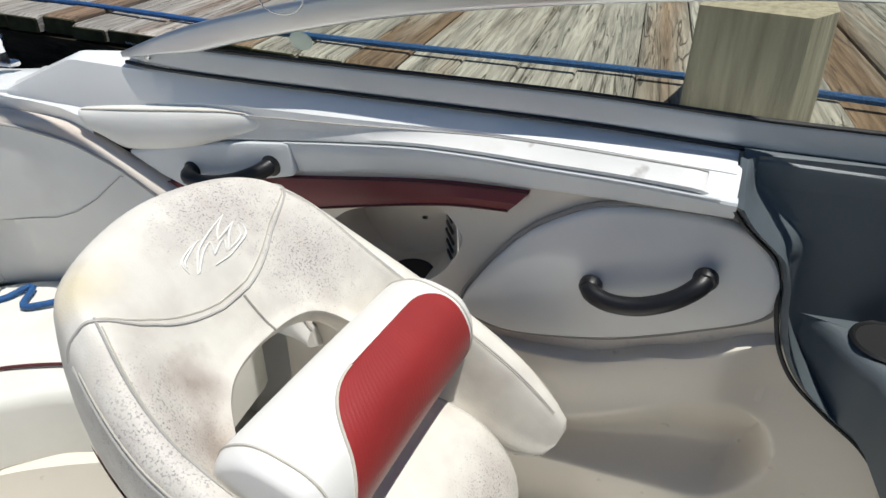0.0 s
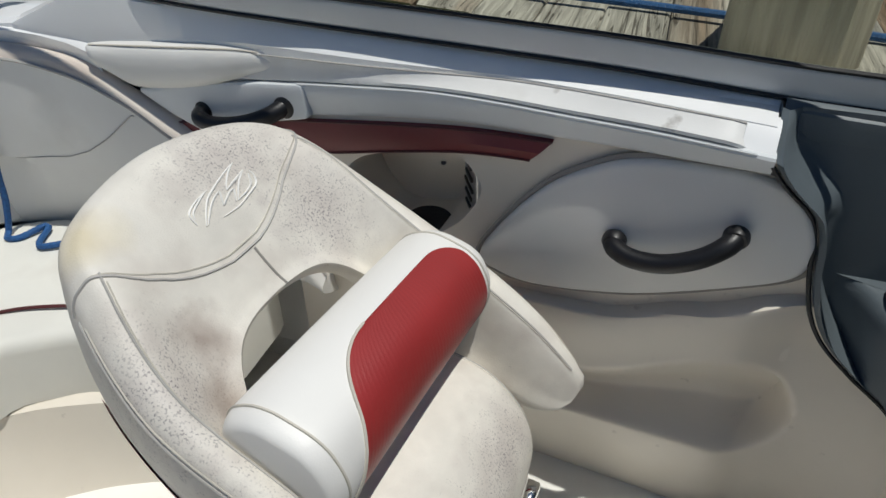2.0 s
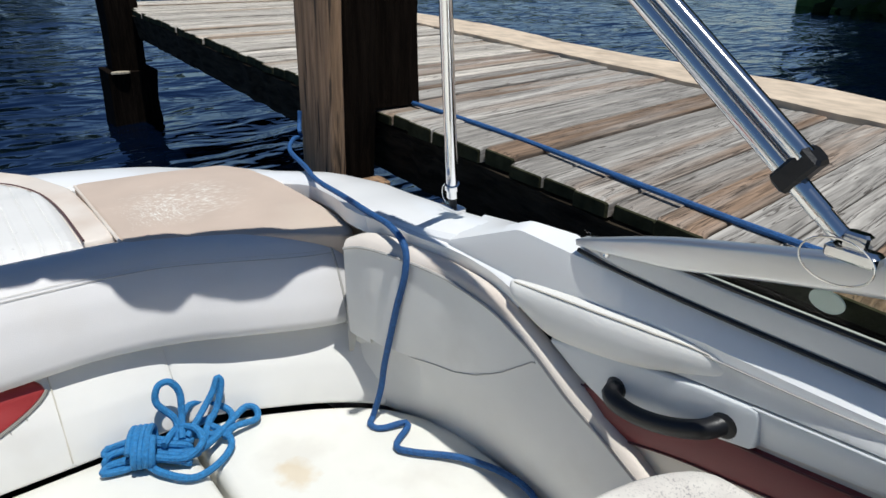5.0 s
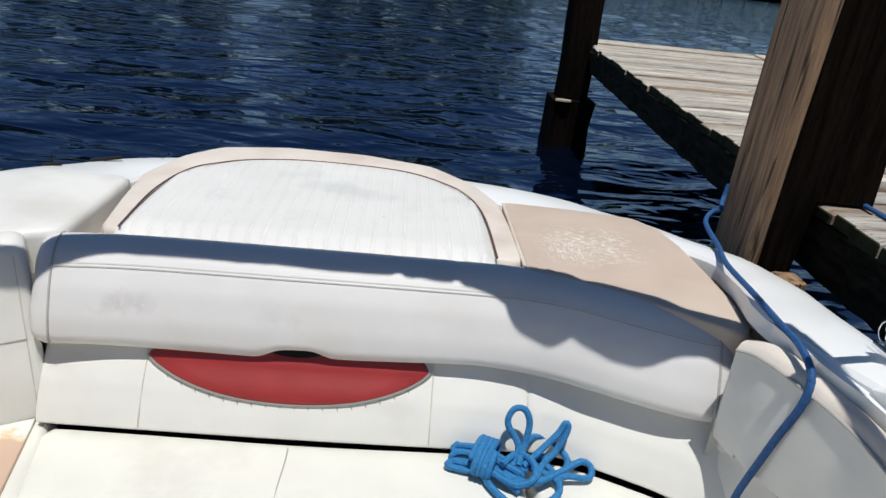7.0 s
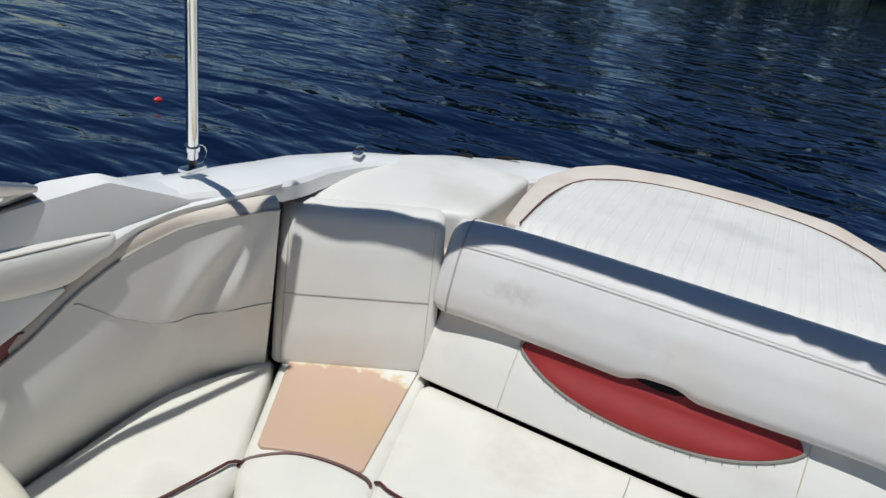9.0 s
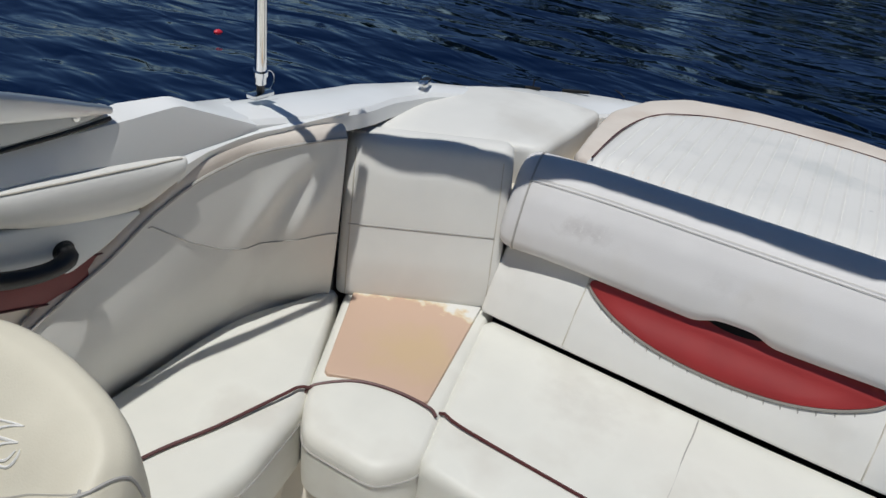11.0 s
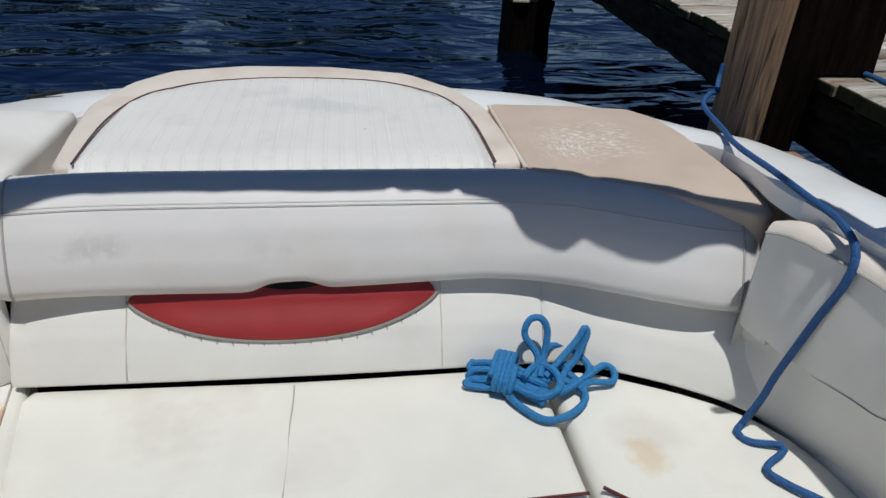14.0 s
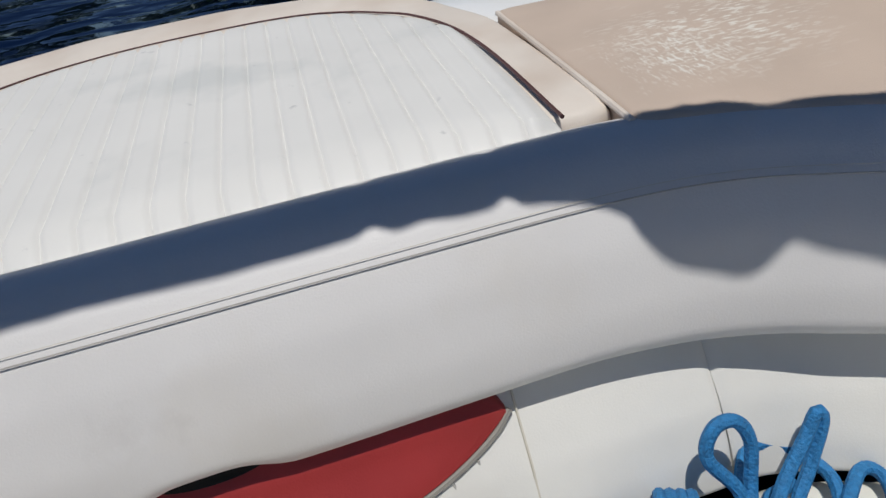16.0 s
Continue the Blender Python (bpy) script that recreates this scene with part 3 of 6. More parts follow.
def lip_y(x):
    """Lower edge of the coaming pad, overhanging the side wall."""
    return flow_at(x, [(-0.85, 1.3755), (-0.6, 1.383), (-0.4, 1.388), (-0.2, 1.391), (0.0, 1.391), (0.1, 1.387), (0.2, 1.378), (0.27, 1.372)])


def split_z(x):
    """Joint between the coaming pad and the strip below it."""
    return flow_at(x, [(-0.85, 0.866), (-0.67, 0.906), (-0.53, 0.926), (-0.365, 0.945), (-0.24, 0.957), (-0.13, 0.960), (0.0, 0.959), (0.145, 0.961), (0.27, 0.962)])


def side_structure(flip, word):
    """The side deck, liner wall and windscreen of one side of the boat."""
    mm = mirror if flip else (lambda d: d)
    x_end = 0.26
    # side deck between the windscreen and the padded coaming, in crisp facets
    tin = [(-1.12, 1.354, 0.959), (-0.96, 1.386, 1.029), (-0.75, 1.404, 1.019), (-0.4, 1.413, 1.010), (0.262, 1.476, 0.986)]
    low = [(-1.12, 1.352, 0.957), (-1.053, 1.361, 0.951), (-0.98, 1.371, 0.946), (-0.89, 1.381, 0.953), (-0.81, 1.386, 0.963), (-0.75, 1.388, 0.968), (-0.576, 1.390, 0.983), (-0.43, 1.392, 0.986), (-0.35, 1.398, 0.986), (-0.26, 1.408, 0.986), (-0.13, 1.426, 0.986), (0.05, 1.423, 0.986), (0.262, 1.408, 0.985)]
    out = [(-1.125, 1.374, 0.966), (-0.965, 1.424, 1.036), (-0.86, 1.428, 1.044), (-0.75, 1.414, 1.034), (-0.4, 1.437, 1.024), (0.262, 1.50, 1.0)]
    far = [(-1.18, 1.50, 0.962), (-1.0, 1.508, 0.985), (-0.8, 1.525, 0.985), (0.262, 1.56, 0.975)]
    lines = [even_line(q, 90) for q in (far, out, tin, low)]
    lines.append([q + Vector((0, 0.004, -0.03)) for q in lines[3]])
    part("side_deck", mm(grid([list(q) for q in zip(*lines)])), gelcoat, hull, crease=26)
    # narrow white ledge below the facet, running into the gunwale
    ledge = even_line([(-1.36, 1.305, 0.944), (-1.28, 1.311, 0.947), (-1.24, 1.316, 0.948), (-1.163, 1.330, 0.948), (-1.114, 1.346, 0.946), (-1.069, 1.356, 0.942), (-0.997, 1.362, 0.934), (-0.959, 1.361, 0.927), (-0.925, 1.360, 0.920)], 50)
    inner = even_line([(-1.36, 1.33, 0.943), (-1.28, 1.345, 0.948), (-1.24, 1.352, 0.950), (-1.15, 1.376, 0.951), (-1.11, 1.376, 0.953), (-1.053, 1.372, 0.950), (-0.98, 1.374, 0.944), (-0.94, 1.386, 0.944)], 50)
    rows = [[b + Vector((0, 0.004, -0.001)), b.lerp(a, 0.8) + Vector((0, 0, 0.001)), a, a + Vector((0.0, 0.002, -0.005)), a + Vector((0.0, 0.008, -0.035))] for a, b in zip(ledge, inner)]
    part("ledge", mm(grid(rows)), gelcoat, hull)
    # liner wall with the pocket opening
    hole = curve([(-0.42, 0.74, 0), (-0.39, 0.795, 0), (-0.33, 0.822, 0), (-0.26, 0.84, 0), (-0.20, 0.846, 0), (-0.168, 0.822, 0), (-0.15, 0.785, 0), (-0.178, 0.726, 0), (-0.213, 0.69, 0), (-0.26, 0.66, 0), (-0.36, 0.655, 0)], 72, True)
    hc = Vector((-0.28, 0.74, 0))
    rows = [[], [], [], [], [], []]
    for q in hole:
        d = q - hc
        far = min(((-1.02 - hc.x) / d.x) if d.x < 0 else (0.385 - hc.x) / max(d.x, 1e-9), ((0.58 - hc.y) / d.y) if d.y < 0 else (0.955 - hc.y) / max(d.y, 1e-9))
        for k in range(6):
            p = hc + d * (1 + (far - 1) * k / 5)
            top = cushion_low(p.x) + 0.02
            zz = min(p.y, top)
            rows[k].append(Vector((min(p.x, lerp_at(zz, [(0.716, 0.392), (0.775, 0.374), (0.825, 0.366), (0.868, 0.348), (0.91, 0.310), (0.952, 0.274)])), wall_y(p.x) + 0.012, zz)))
    part("liner_wall", mm(grid(rows, wrap=True)), liner, hull)
    rows = [[Vector((q.x, wall_y(q.x) + 0.012, q.y)) for q in hole], [Vector((q.x, wall_y(q.x) + 0.10, q.y)) for q in hole], [Vector((hc.x + (q.x - hc.x) * 0.97, wall_y(q.x) + 0.15, hc.y + (q.y - hc.y) * 0.97)) for q in hole]]
    rows.append([Vector((hc.x, wall_y(hc.x) + 0.15, hc.y)) + (q - Vector((hc.x, wall_y(hc.x) + 0.15, hc.y))) * 0.05 for q in rows[-1]])
    part("pocket", mm(grid(rows, wrap=True)), liner, hull)
    # moulded lower liner with its shelf and niche
    rows = []

    def soft(a, b, t):
        t = max(0.0, min(1.0, (t - a) / (b - a)))
        return t * t * (3 - 2 * t)

    for i in range(221):
        x = (-0.30 if flip else -0.56) + (1.20 if flip else 1.30) * i / 220
        top = lerp_at(x, [(-0.8, 0.565), (-0.03, 0.600), (0.08, 0.605), (0.23, 0.660), (0.37, 0.722), (0.5, 0.74), (0.8, 0.76)])
        row = []
        for j in range(150):
            z = 0.10 + (top + 0.05 - 0.10) * j / 149
            y = 1.455 - 0.067 * soft(0.012, -0.008, z - top) + 0.018 * soft(-0.01, -0.13, z - top)
            # niche
            cx = min(x, 0.305)
            cz = lerp_at(cx, [(-0.6, 0.24), (-0.3, 0.30), (0.07, 0.387), (0.305, 0.45)])
            r = lerp_at(cx, [(-0.6, 0.015), (-0.3, 0.025), (0.07, 0.067), (0.305, 0.122)])
            inside = 1 - math.hypot(x - cx, z - cz) / r
            deep = min(1.0, (cz + r - z) / (1.25 * r), (z - cz + r) / (0.6 * r), 3.2 * inside)
            y += 0.085 * (r / 0.122) ** 0.6 * soft(-0.03, 1.0, deep)
            y += 0.030 * soft(0.34, 0.12, z)
            y -= 0.10 * soft(0.42, 0.75, x) * soft(0.75, 0.3, z)
            y += 0.02 * soft(0.30, 0.40, x)
            row.append(Vector((min(x, lerp_at(z, [(0.1, 0.73), (0.3, 0.68), (0.47, 0.608), (0.555, 0.551), (0.614, 0.478), (0.664, 0.424), (0.716, 0.392), (0.775, 0.374), (0.9, 0.372)])), y, z)))
        rows.append(row)
    part("lower_liner", mm(grid(rows)), liner, hull, "moulded cream lower liner with a recessed niche")
    if not flip:
        # Thin black disc standing for the shaded inside of a cup hole.
        part("cup_hole", mm(lathe([(0.0, 0.0), (0.043, 0.0), (0.045, 0.004), (0.043, 0.007), (0.0, 0.008)], (-0.27, 1.45, 0.664), 24)), rubber, hull, "black disc standing for a dark cup holder hole")
        sp = pad([(0.05 * math.cos(a * math.pi / 10), 0.075 * math.sin(a * math.pi / 10)) for a in range(20)], 0, 0.012, 0.006, 0.002, count=40)
        m4 = Matrix.Translation((-0.185, 1.475, 0.755)) @ Matrix.Rotation(radians(-55), 4, "Z") @ Matrix.Rotation(radians(90), 4, "X")
        speaker = part("speaker", moved(sp, m4), alu, hull, "grey oval loudspeaker in the pocket")
        for k in range(5):
            part("grille_slot", moved(box(-0.03 + 0.006 * abs(k - 2), 0.03 - 0.006 * abs(k - 2), -0.045 + k * 0.02, -0.038 + k * 0.02, 0.012, 0.017, 0.001), m4), black, speaker)


side_structure(False, "port")
side_structure(True, "starboard")


def side_trim(flip, word):
    """Padded coaming, red band, handles and door-like panel on one side."""
    mm = mirror if flip else (lambda d: d)
    # long coaming pad, sloping down to the joint with the strip
    rows = []
    for i in range(60):
        f = i / 59
        x = -0.80 + f * 1.04
        e = min(1.0, 0.15 + f * 9)
        end = 0.012 * max(0.0, 1 - (1 - f) * 30) ** 2
        yt, zt, zb = seam_y(x), cushion_top(x), split_z(x)
        yb = lip_y(x) + 0.002
        c = Vector(((yt + yb) / 2, (zt + zb) / 2))
        ring = []
        for y, z in ((yt + 0.03, zt - 0.03), (yt + 0.006, zt - 0.008), (yt + 0.003, zt - 0.002), (yt - 0.003, zt), (yt * 0.66 + yb * 0.34, zt * 0.66 + zb * 0.34 + 0.003), (yt * 0.3 + yb * 0.7, zt * 0.3 + zb * 0.7 + 0.003), (yb - 0.002, zb + 0.006), (yb - 0.002, zb + 0.001), (yb + 0.008, zb - 0.004), (yb + 0.04, zb - 0.012)):
            q = c + (Vector((y, z)) - c) * e
            ring.append(Vector((x, q.x + end, q.y - end)))
        rows.append(ring)
    co = thing("coaming_cushion", "long dirty cream vinyl coaming pad along the side deck", "cushion", "coaming cushions")
    part("body", mm(grid(rows, wrap=True, caps=True)), vinyl_coaming, co)
    part("seam", mm(tube([r[3] + Vector((0, 0, 0.0006)) for r in rows[6:]], 0.0015, 5)), seam_soft, co)
    part("end_piping", mm(tube([q + Vector((0.002, 0, 0.001)) for q in rows[-1][1:9]], 0.003, 6)), vinyl_white, co)
    # white return of the side deck behind the pad's front end
    rows = []
    for i in range(9):
        x = 0.225 + 0.043 * i / 8
        a, b = Vector((x, seam_y(x) + 0.004, 0.985)), Vector((x, lip_y(x) + 0.002, split_z(x) - 0.006))
        rows.append([a + Vector((0, 0.03, 0)), a, a.lerp(b, 0.06) + Vector((0, -0.001, 0)), a.lerp(b, 0.5) + Vector((0, -0.001, 0)), b, b + Vector((0, 0.03, 0))])
    part("deck_return", mm(grid(rows)), gelcoat, hull)
    # moulded strip under the pad, running aft into the handle panel
    rows = []
    for i in range(70):
        f = i / 69
        x = -0.53 + f * 0.80
        zt, zb = split_z(x) - 0.003, cushion_low(x) + 0.004
        yw = lip_y(x)
        grow = min(1.0, f * 12)
        rows.append([Vector((x, y, z)) for y, z in ((wall_y(x) + 0.03, zt - 0.004), (yw + 0.006, zt), (yw - 0.003 * grow, zt - 0.001), (yw - 0.005 * grow, zt - 0.005), (yw - 0.001 * grow, zt * 0.6 + zb * 0.4), (yw + 0.006 * grow, zt * 0.2 + zb * 0.8), (yw + 0.008, zb + 0.004), (yw + 0.014, zb), (wall_y(x) + 0.03, zb + 0.004))])
    strip = rows
    # tapering pad over the aft handle
    ap = thing("arm_pad", "small tapering cream vinyl arm pad beside the rear seat", "cushion", "arm pads")
    tops = curve([(-0.966, 0.920, 0), (-0.955, 0.935, 0), (-0.93, 0.941, 0), (-0.84, 0.953, 0), (-0.744, 0.963, 0), (-0.64, 0.973, 0), (-0.56, 0.972, 0), (-0.50, 0.956, 0)], 40)
    lows = curve([(-0.966, 0.916, 0), (-0.94, 0.903, 0), (-0.90, 0.884, 0), (-0.85, 0.865, 0), (-0.78, 0.871, 0), (-0.68, 0.892, 0), (-0.57, 0.93, 0), (-0.50, 0.953, 0)], 40)
    rows, seam = [], []
    for k, (a, b) in enumerate(zip(tops, lows)):
        deep = 0.036 * min(1.0, 0.25 + k / 4) * min(1.0, 0.15 + (39 - k) / 14)
        ring = []
        for m in range(18):
            g = 2 * math.pi * m / 18
            u = 0.5 + 0.5 * math.copysign(abs(math.sin(g)) ** 0.75, math.sin(g))
            q = b.lerp(a, u)
            ring.append(Vector((q.x, wall_y(q.x) + 0.018 - deep * math.copysign(abs(math.cos(g)) ** 0.6, math.cos(g)), q.y)))
        rows.append(ring)
        seam.append(ring[3] + Vector((0, -0.001, 0.0008)))
    part("body", mm(grid(rows, wrap=True, caps=True)), vinyl, ap)
    part("seam", mm(tube(seam[3:-5], 0.0018, 5)), thread, ap)
    # black strip standing for the shade in the gap behind the seat's outer edge
    gl = [(-1.02, 0.935), (-0.96, 0.905), (-0.87, 0.86), (-0.79, 0.82), (-0.70, 0.775), (-0.60, 0.71)]
    part("gap_strip", mm(grid([[Vector((x, 1.397, z + 0.03)), Vector((x - 0.01, 1.40, z - 0.08))] for x, z in gl])), gap_mat, hull, "black strip standing for the shaded gap beside the seat")
    # red band under the coaming
    v = []
    top = [(-0.80, 0.80), (-0.60, 0.842), (-0.45, 0.865), (-0.2, 0.898), (-0.035, 0.905)]
    low = [(-0.80, 0.70), (-0.60, 0.768), (-0.45, 0.80), (-0.2, 0.853), (-0.068, 0.864)]
    a, b = curve([(x, z, 0) for x, z in top], 24), curve([(x, z, 0) for x, z in low], 24)
    rows = []
    for p, q in zip(a, b):
        yp, yq = wall_y(p.x), wall_y(q.x)
        rows.append([Vector((p.x, yp + 0.014, p.y)), Vector((p.x, yp + 0.002, p.y - 0.002)), Vector(((p.x + q.x) / 2, yp - 0.006, (p.y + q.y) / 2)), Vector((q.x, yq + 0.002, q.y + 0.002)), Vector((q.x, yq + 0.014, q.y))])
    rb = thing("accent_band", "dark red vinyl accent band on the side wall", "trim", "accent bands")
    part("body", mm(grid(rows, caps=True)), vinyl_maroon, rb)
    part("edge_seam", mm(tube([r[1] + Vector((0, -0.001, 0)) for r in rows], 0.0022, 5)), piping_red, rb)
    part("edge_seam", mm(tube([r[3] + Vector((0, -0.001, 0)) for r in rows], 0.0022, 5)), piping_red, rb)
    # aft handle panel and grab handle
    hp = thing("side_moulding", "grey-white moulded strip and handle panel under the coaming pad", "trim", "side mouldings")
    o = rounded([(-0.850, 0.862), (-0.70, 0.897), (-0.56, 0.920), (-0.47, 0.930), (-0.465, 0.868), (-0.56, 0.845), (-0.63, 0.825), (-0.70, 0.795), (-0.775, 0.822)], 0.008, 3)
    part("handle_panel", mm(pad(o, 0, 0.016, 0.006, 0.002, lambda q: (q.x, wall_y(q.x) + 0.010 - q.z, q.y), 90, round_line=False)), panel_white, hp)
    part("strip", mm(grid(strip, wrap=True, caps=True)), panel_white, hp)
    part("top_bead", mm(tube([r[2] + Vector((0, -0.001, 0.001)) for r in strip[4:-2]], 0.0022, 6)), panel_white, hp)
    gh = thing("grab_handle", "black plastic grab handle on the side wall", "handle", "grab handles")
    pts = [(-0.695, wall_y(-0.69) + 0.005, 0.845), (-0.69, wall_y(-0.69) - 0.026, 0.841), (-0.65, wall_y(-0.65) - 0.038, 0.840), (-0.59, wall_y(-0.6) - 0.038, 0.851), (-0.535, wall_y(-0.54) - 0.026, 0.871), (-0.515, wall_y(-0.52) + 0.005, 0.882)]
    part("bar", mm(tube(curve(pts, 26), lambda f: 0.0145 + 0.003 * abs(2 * f - 1) ** 4, 10)), black, gh)
    for px, pz in ((-0.695, 0.845), (-0.515, 0.882)):
        part("foot", mm(moved(lathe([(0.0, 0), (0.024, 0), (0.024, 0.008), (0.016, 0.014), (0.0, 0.014)], (0, 0, 0), 18), Matrix.Translation((px, wall_y(px) + 0.004, pz)) @ Matrix.Rotation(radians(90), 4, "X"))), black, gh)
    if flip:
        return
    op = thing("oval_panel", "cream vinyl teardrop door panel with a padded face", "panel")
    o = [(-0.145, 0.665), (-0.10, 0.75), (-0.03, 0.835), (0.05, 0.888), (0.11, 0.907), (0.18, 0.913), (0.265, 0.912), (0.315, 0.893), (0.35, 0.845), (0.362, 0.795), (0.345, 0.755), (0.27, 0.715), (0.15, 0.665), (0.05, 0.640), (-0.05, 0.628), (-0.11, 0.638)]
    part("body", pad(o, -0.01, 0.02, 0.012, 0.012, lambda q: (q.x, wall_y(q.x) + 0.010 - q.z, q.y), 90), vinyl, op)
    rim = curve([(x * 1.0, wall_y(x) + 0.004, z) for x, z in o], 100, True)
    c = sum(rim, Vector()) / len(rim)
    part("edge_piping", tube([c + (q - c) * 1.025 for q in rim], 0.005, 6, True), seam_mat, op, "grey edge piping")
    gh = thing("grab_handle", "curved black plastic grab handle on the oval panel", "handle", "grab handles")
    y0 = 1.372
    pts = [(0.085, y0 + 0.005, 0.772), (0.09, y0 - 0.016, 0.770), (0.12, y0 - 0.030, 0.768), (0.165, y0 - 0.034, 0.775), (0.21, y0 - 0.030, 0.795), (0.243, y0 - 0.016, 0.818), (0.252, y0 + 0.005, 0.826)]
    part("bar", tube(curve(pts, 30), lambda f: 0.0150 + 0.002 * abs(2 * f - 1) ** 4, 12), black, gh)
    for px, pz in ((0.085, 0.772), (0.252, 0.826)):
        part("foot", moved(lathe([(0.0, 0), (0.019, 0), (0.019, 0.008), (0.015, 0.016), (0.0, 0.016)], (0, 0, 0), 20), Matrix.Translation((px, y0 + 0.004, pz)) @ Matrix.Rotation(radians(90), 4, "X")), black, gh)


side_trim(False, "port")
side_trim(True, "starboard")


# the side glass sweeps round into the raked front screen
turn_top = curve([(0.30, 1.470, 1.247), (0.42, 1.447, 1.254), (0.53, 1.38, 1.262), (0.61, 1.28, 1.268), (0.67, 1.13, 1.27), (0.71, 0.95, 1.272), (0.735, 0.7, 1.274), (0.74, CY, 1.274)], 41)
turn_low = curve([(0.30, 1.499, 1.006), (0.55, 1.522, 0.998), (0.80, 1.50, 0.992), (0.98, 1.38, 0.99), (1.08, 1.15, 0.99), (1.13, 0.8, 0.99), (1.14, CY, 0.99)], 41)


def windscreen(flip, word):
    mm = mirror if flip else (lambda d: d)
    ws = thing("side_windscreen", "aluminium framed side windscreen with tinted glass", "windscreen", "windscreens")
    n = 76
    top, low = [], []
    for i in range(n):
        f = i / (n - 1)
        if f < 0.6:
            x = -0.83 + f / 0.6 * 1.13
            zt = flow_at(x, [(-0.83, 1.056), (-0.7, 1.098), (-0.5, 1.150), (-0.33, 1.186), (-0.2, 1.207), (-0.05, 1.225), (0.1, 1.239), (0.25, 1.25), (0.7, 1.27)]) - 0.006
            lean = 0.10 * (zt - rail_z(x))
            top.append(Vector((x, max(1.34, rail_y(x) - lean) if x < 0 else rail_y(x) - lean, zt)))
            low.append(Vector((x, rail_y(x) + 0.004, rail_z(x) + 0.008)))
        else:
            g = (f - 0.6) / 0.4
            top.append(turn_top[round(g * 40)])
            low.append(turn_low[round(g * 40)])

    def bar(line, w0, w1, thick):
        rows = []
        for i, q in enumerate(line):
            d = (line[min(i + 1, n - 1)] - line[max(i - 1, 0)]).normalized()
            inb = Vector((d.y, -d.x, 0)).normalized()
            up = d.cross(inb) * -1
            if up.z < 0:
                up = -up
            w = min(1.0, 0.25 + i / 9)
            rows.append([q + inb * a + up * b * w for a, b in rounded([(-thick, w0), (thick, w0), (thick, w1), (-thick, w1)], 0.008, 3)])
        return grid(rows, wrap=True, caps=True)
    part("top_rail", mm(bar(top, -0.034, 0.012, 0.014)), alu, ws, "brushed aluminium top rail")
    part("bottom_rail", mm(bar(low, -0.012, 0.034, 0.012)), frame_paint, ws)
    rows = []
    for i in range(n):
        x = low[i].x
        a, b = low[i] + Vector((0, -0.004, 0.02)), top[i] + Vector((0, 0, -0.02))
        if b.z - a.z < 0.004:
            b = a + Vector((0, 0, 0.004))
        rows.append([a, b])
    pane = part("pane", mm(grid(rows)), glass, ws, "tinted glass pane")
    pane.visible_shadow = False
    part("gasket", mm(tube([q + Vector((0, -0.012, 0.036)) for q in low[5:]], 0.004, 6)), rubber, ws, "black rubber gasket")
    part("gasket", mm(tube([q + Vector((0, -0.012, -0.012)) for q in low], 0.004, 6)), rubber, ws, "black rubber gasket")
    scr = moved(lathe([(0.0, 0), (0.007, 0), (0.006, 0.003), (0.0, 0.004)], (0, 0, 0), 12), Matrix.Translation((-0.765, rail_y(-0.765) - 0.010, 1.052)) @ Matrix.Rotation(radians(90), 4, "X"))
    part("screw", mm(scr), chrome, ws)
    # solid triangular filler at the aft end
    rows = [[low[i] + Vector((0, -0.006, 0.0)), top[i] + Vector((0, -0.006, -0.01)), top[i] + Vector((0, 0.006, -0.01)), low[i] + Vector((0, 0.006, 0))] for i in range(6)]
    part("corner_plate", mm(grid(rows, wrap=True, caps=True)), frame_paint, ws)
    if not flip:
        st = pad([(0.022 * math.cos(a * math.pi / 10), 0.017 * math.sin(a * math.pi / 10)) for a in range(20)], 0, 0.002, 0.0008, 0.0, count=32)
        part("sticker", moved(st, Matrix.Translation((-0.438, 1.404, 1.108)) @ Matrix.Rotation(radians(104), 4, "X")), sticker_mat, ws, "pale oval sticker on the glass")
    return ws


windscreen(False, "port")
windscreen(True, "starboard")

# ---- dashboard console ----
con = thing("console", "dark grey moulded passenger console with a cup holder", "console")
edge = [(0.262, 0.995), (0.268, 0.952), (0.302, 0.91), (0.340, 0.868), (0.358, 0.825), (0.366, 0.775), (0.384, 0.716), (0.416, 0.664), (0.470, 0.614), (0.543, 0.555), (0.60, 0.47), (0.67, 0.30), (0.71, 0.14)]
ln = curve([(x, z, 0) for x, z in edge], 110)
rows = []
for q in ln:
    yb = wall_y(q.x) + 0.08 * max(0, min(1, (q.y - 0.95) / 0.045)) - 0.022 * max(0, min(1, (0.82 - q.y) / 0.10)) - 0.030 * max(0, min(1, (q.y - 0.86) / 0.06))
    row = [Vector((q.x, yb + 0.03, q.y)), Vector((q.x + 0.003, yb - 0.004, q.y)), Vector((q.x + 0.012, yb - 0.012, q.y))]
    for k in range(1, 31):
        f = k / 30
        xx = q.x + 0.012 + f * f * (1.9 - q.x)
        tight = max(0.0, min(1.0, (q.y - 0.84) / 0.06))
        away = max(0.0, min(1.0, (xx - 0.285) / 0.11 * (1 - tight) + (xx - q.x - 0.010) / 0.022 * tight))
        deep = max(0.0, 1.468 + 0.09 * (xx - 0.3) - yb + 0.012)
        row.append(Vector((xx, yb - 0.012 + deep * away * away * (3 - 2 * away), q.y)))
    rows.append(row)
part("side_panel", grid(rows), grey_panel, con)
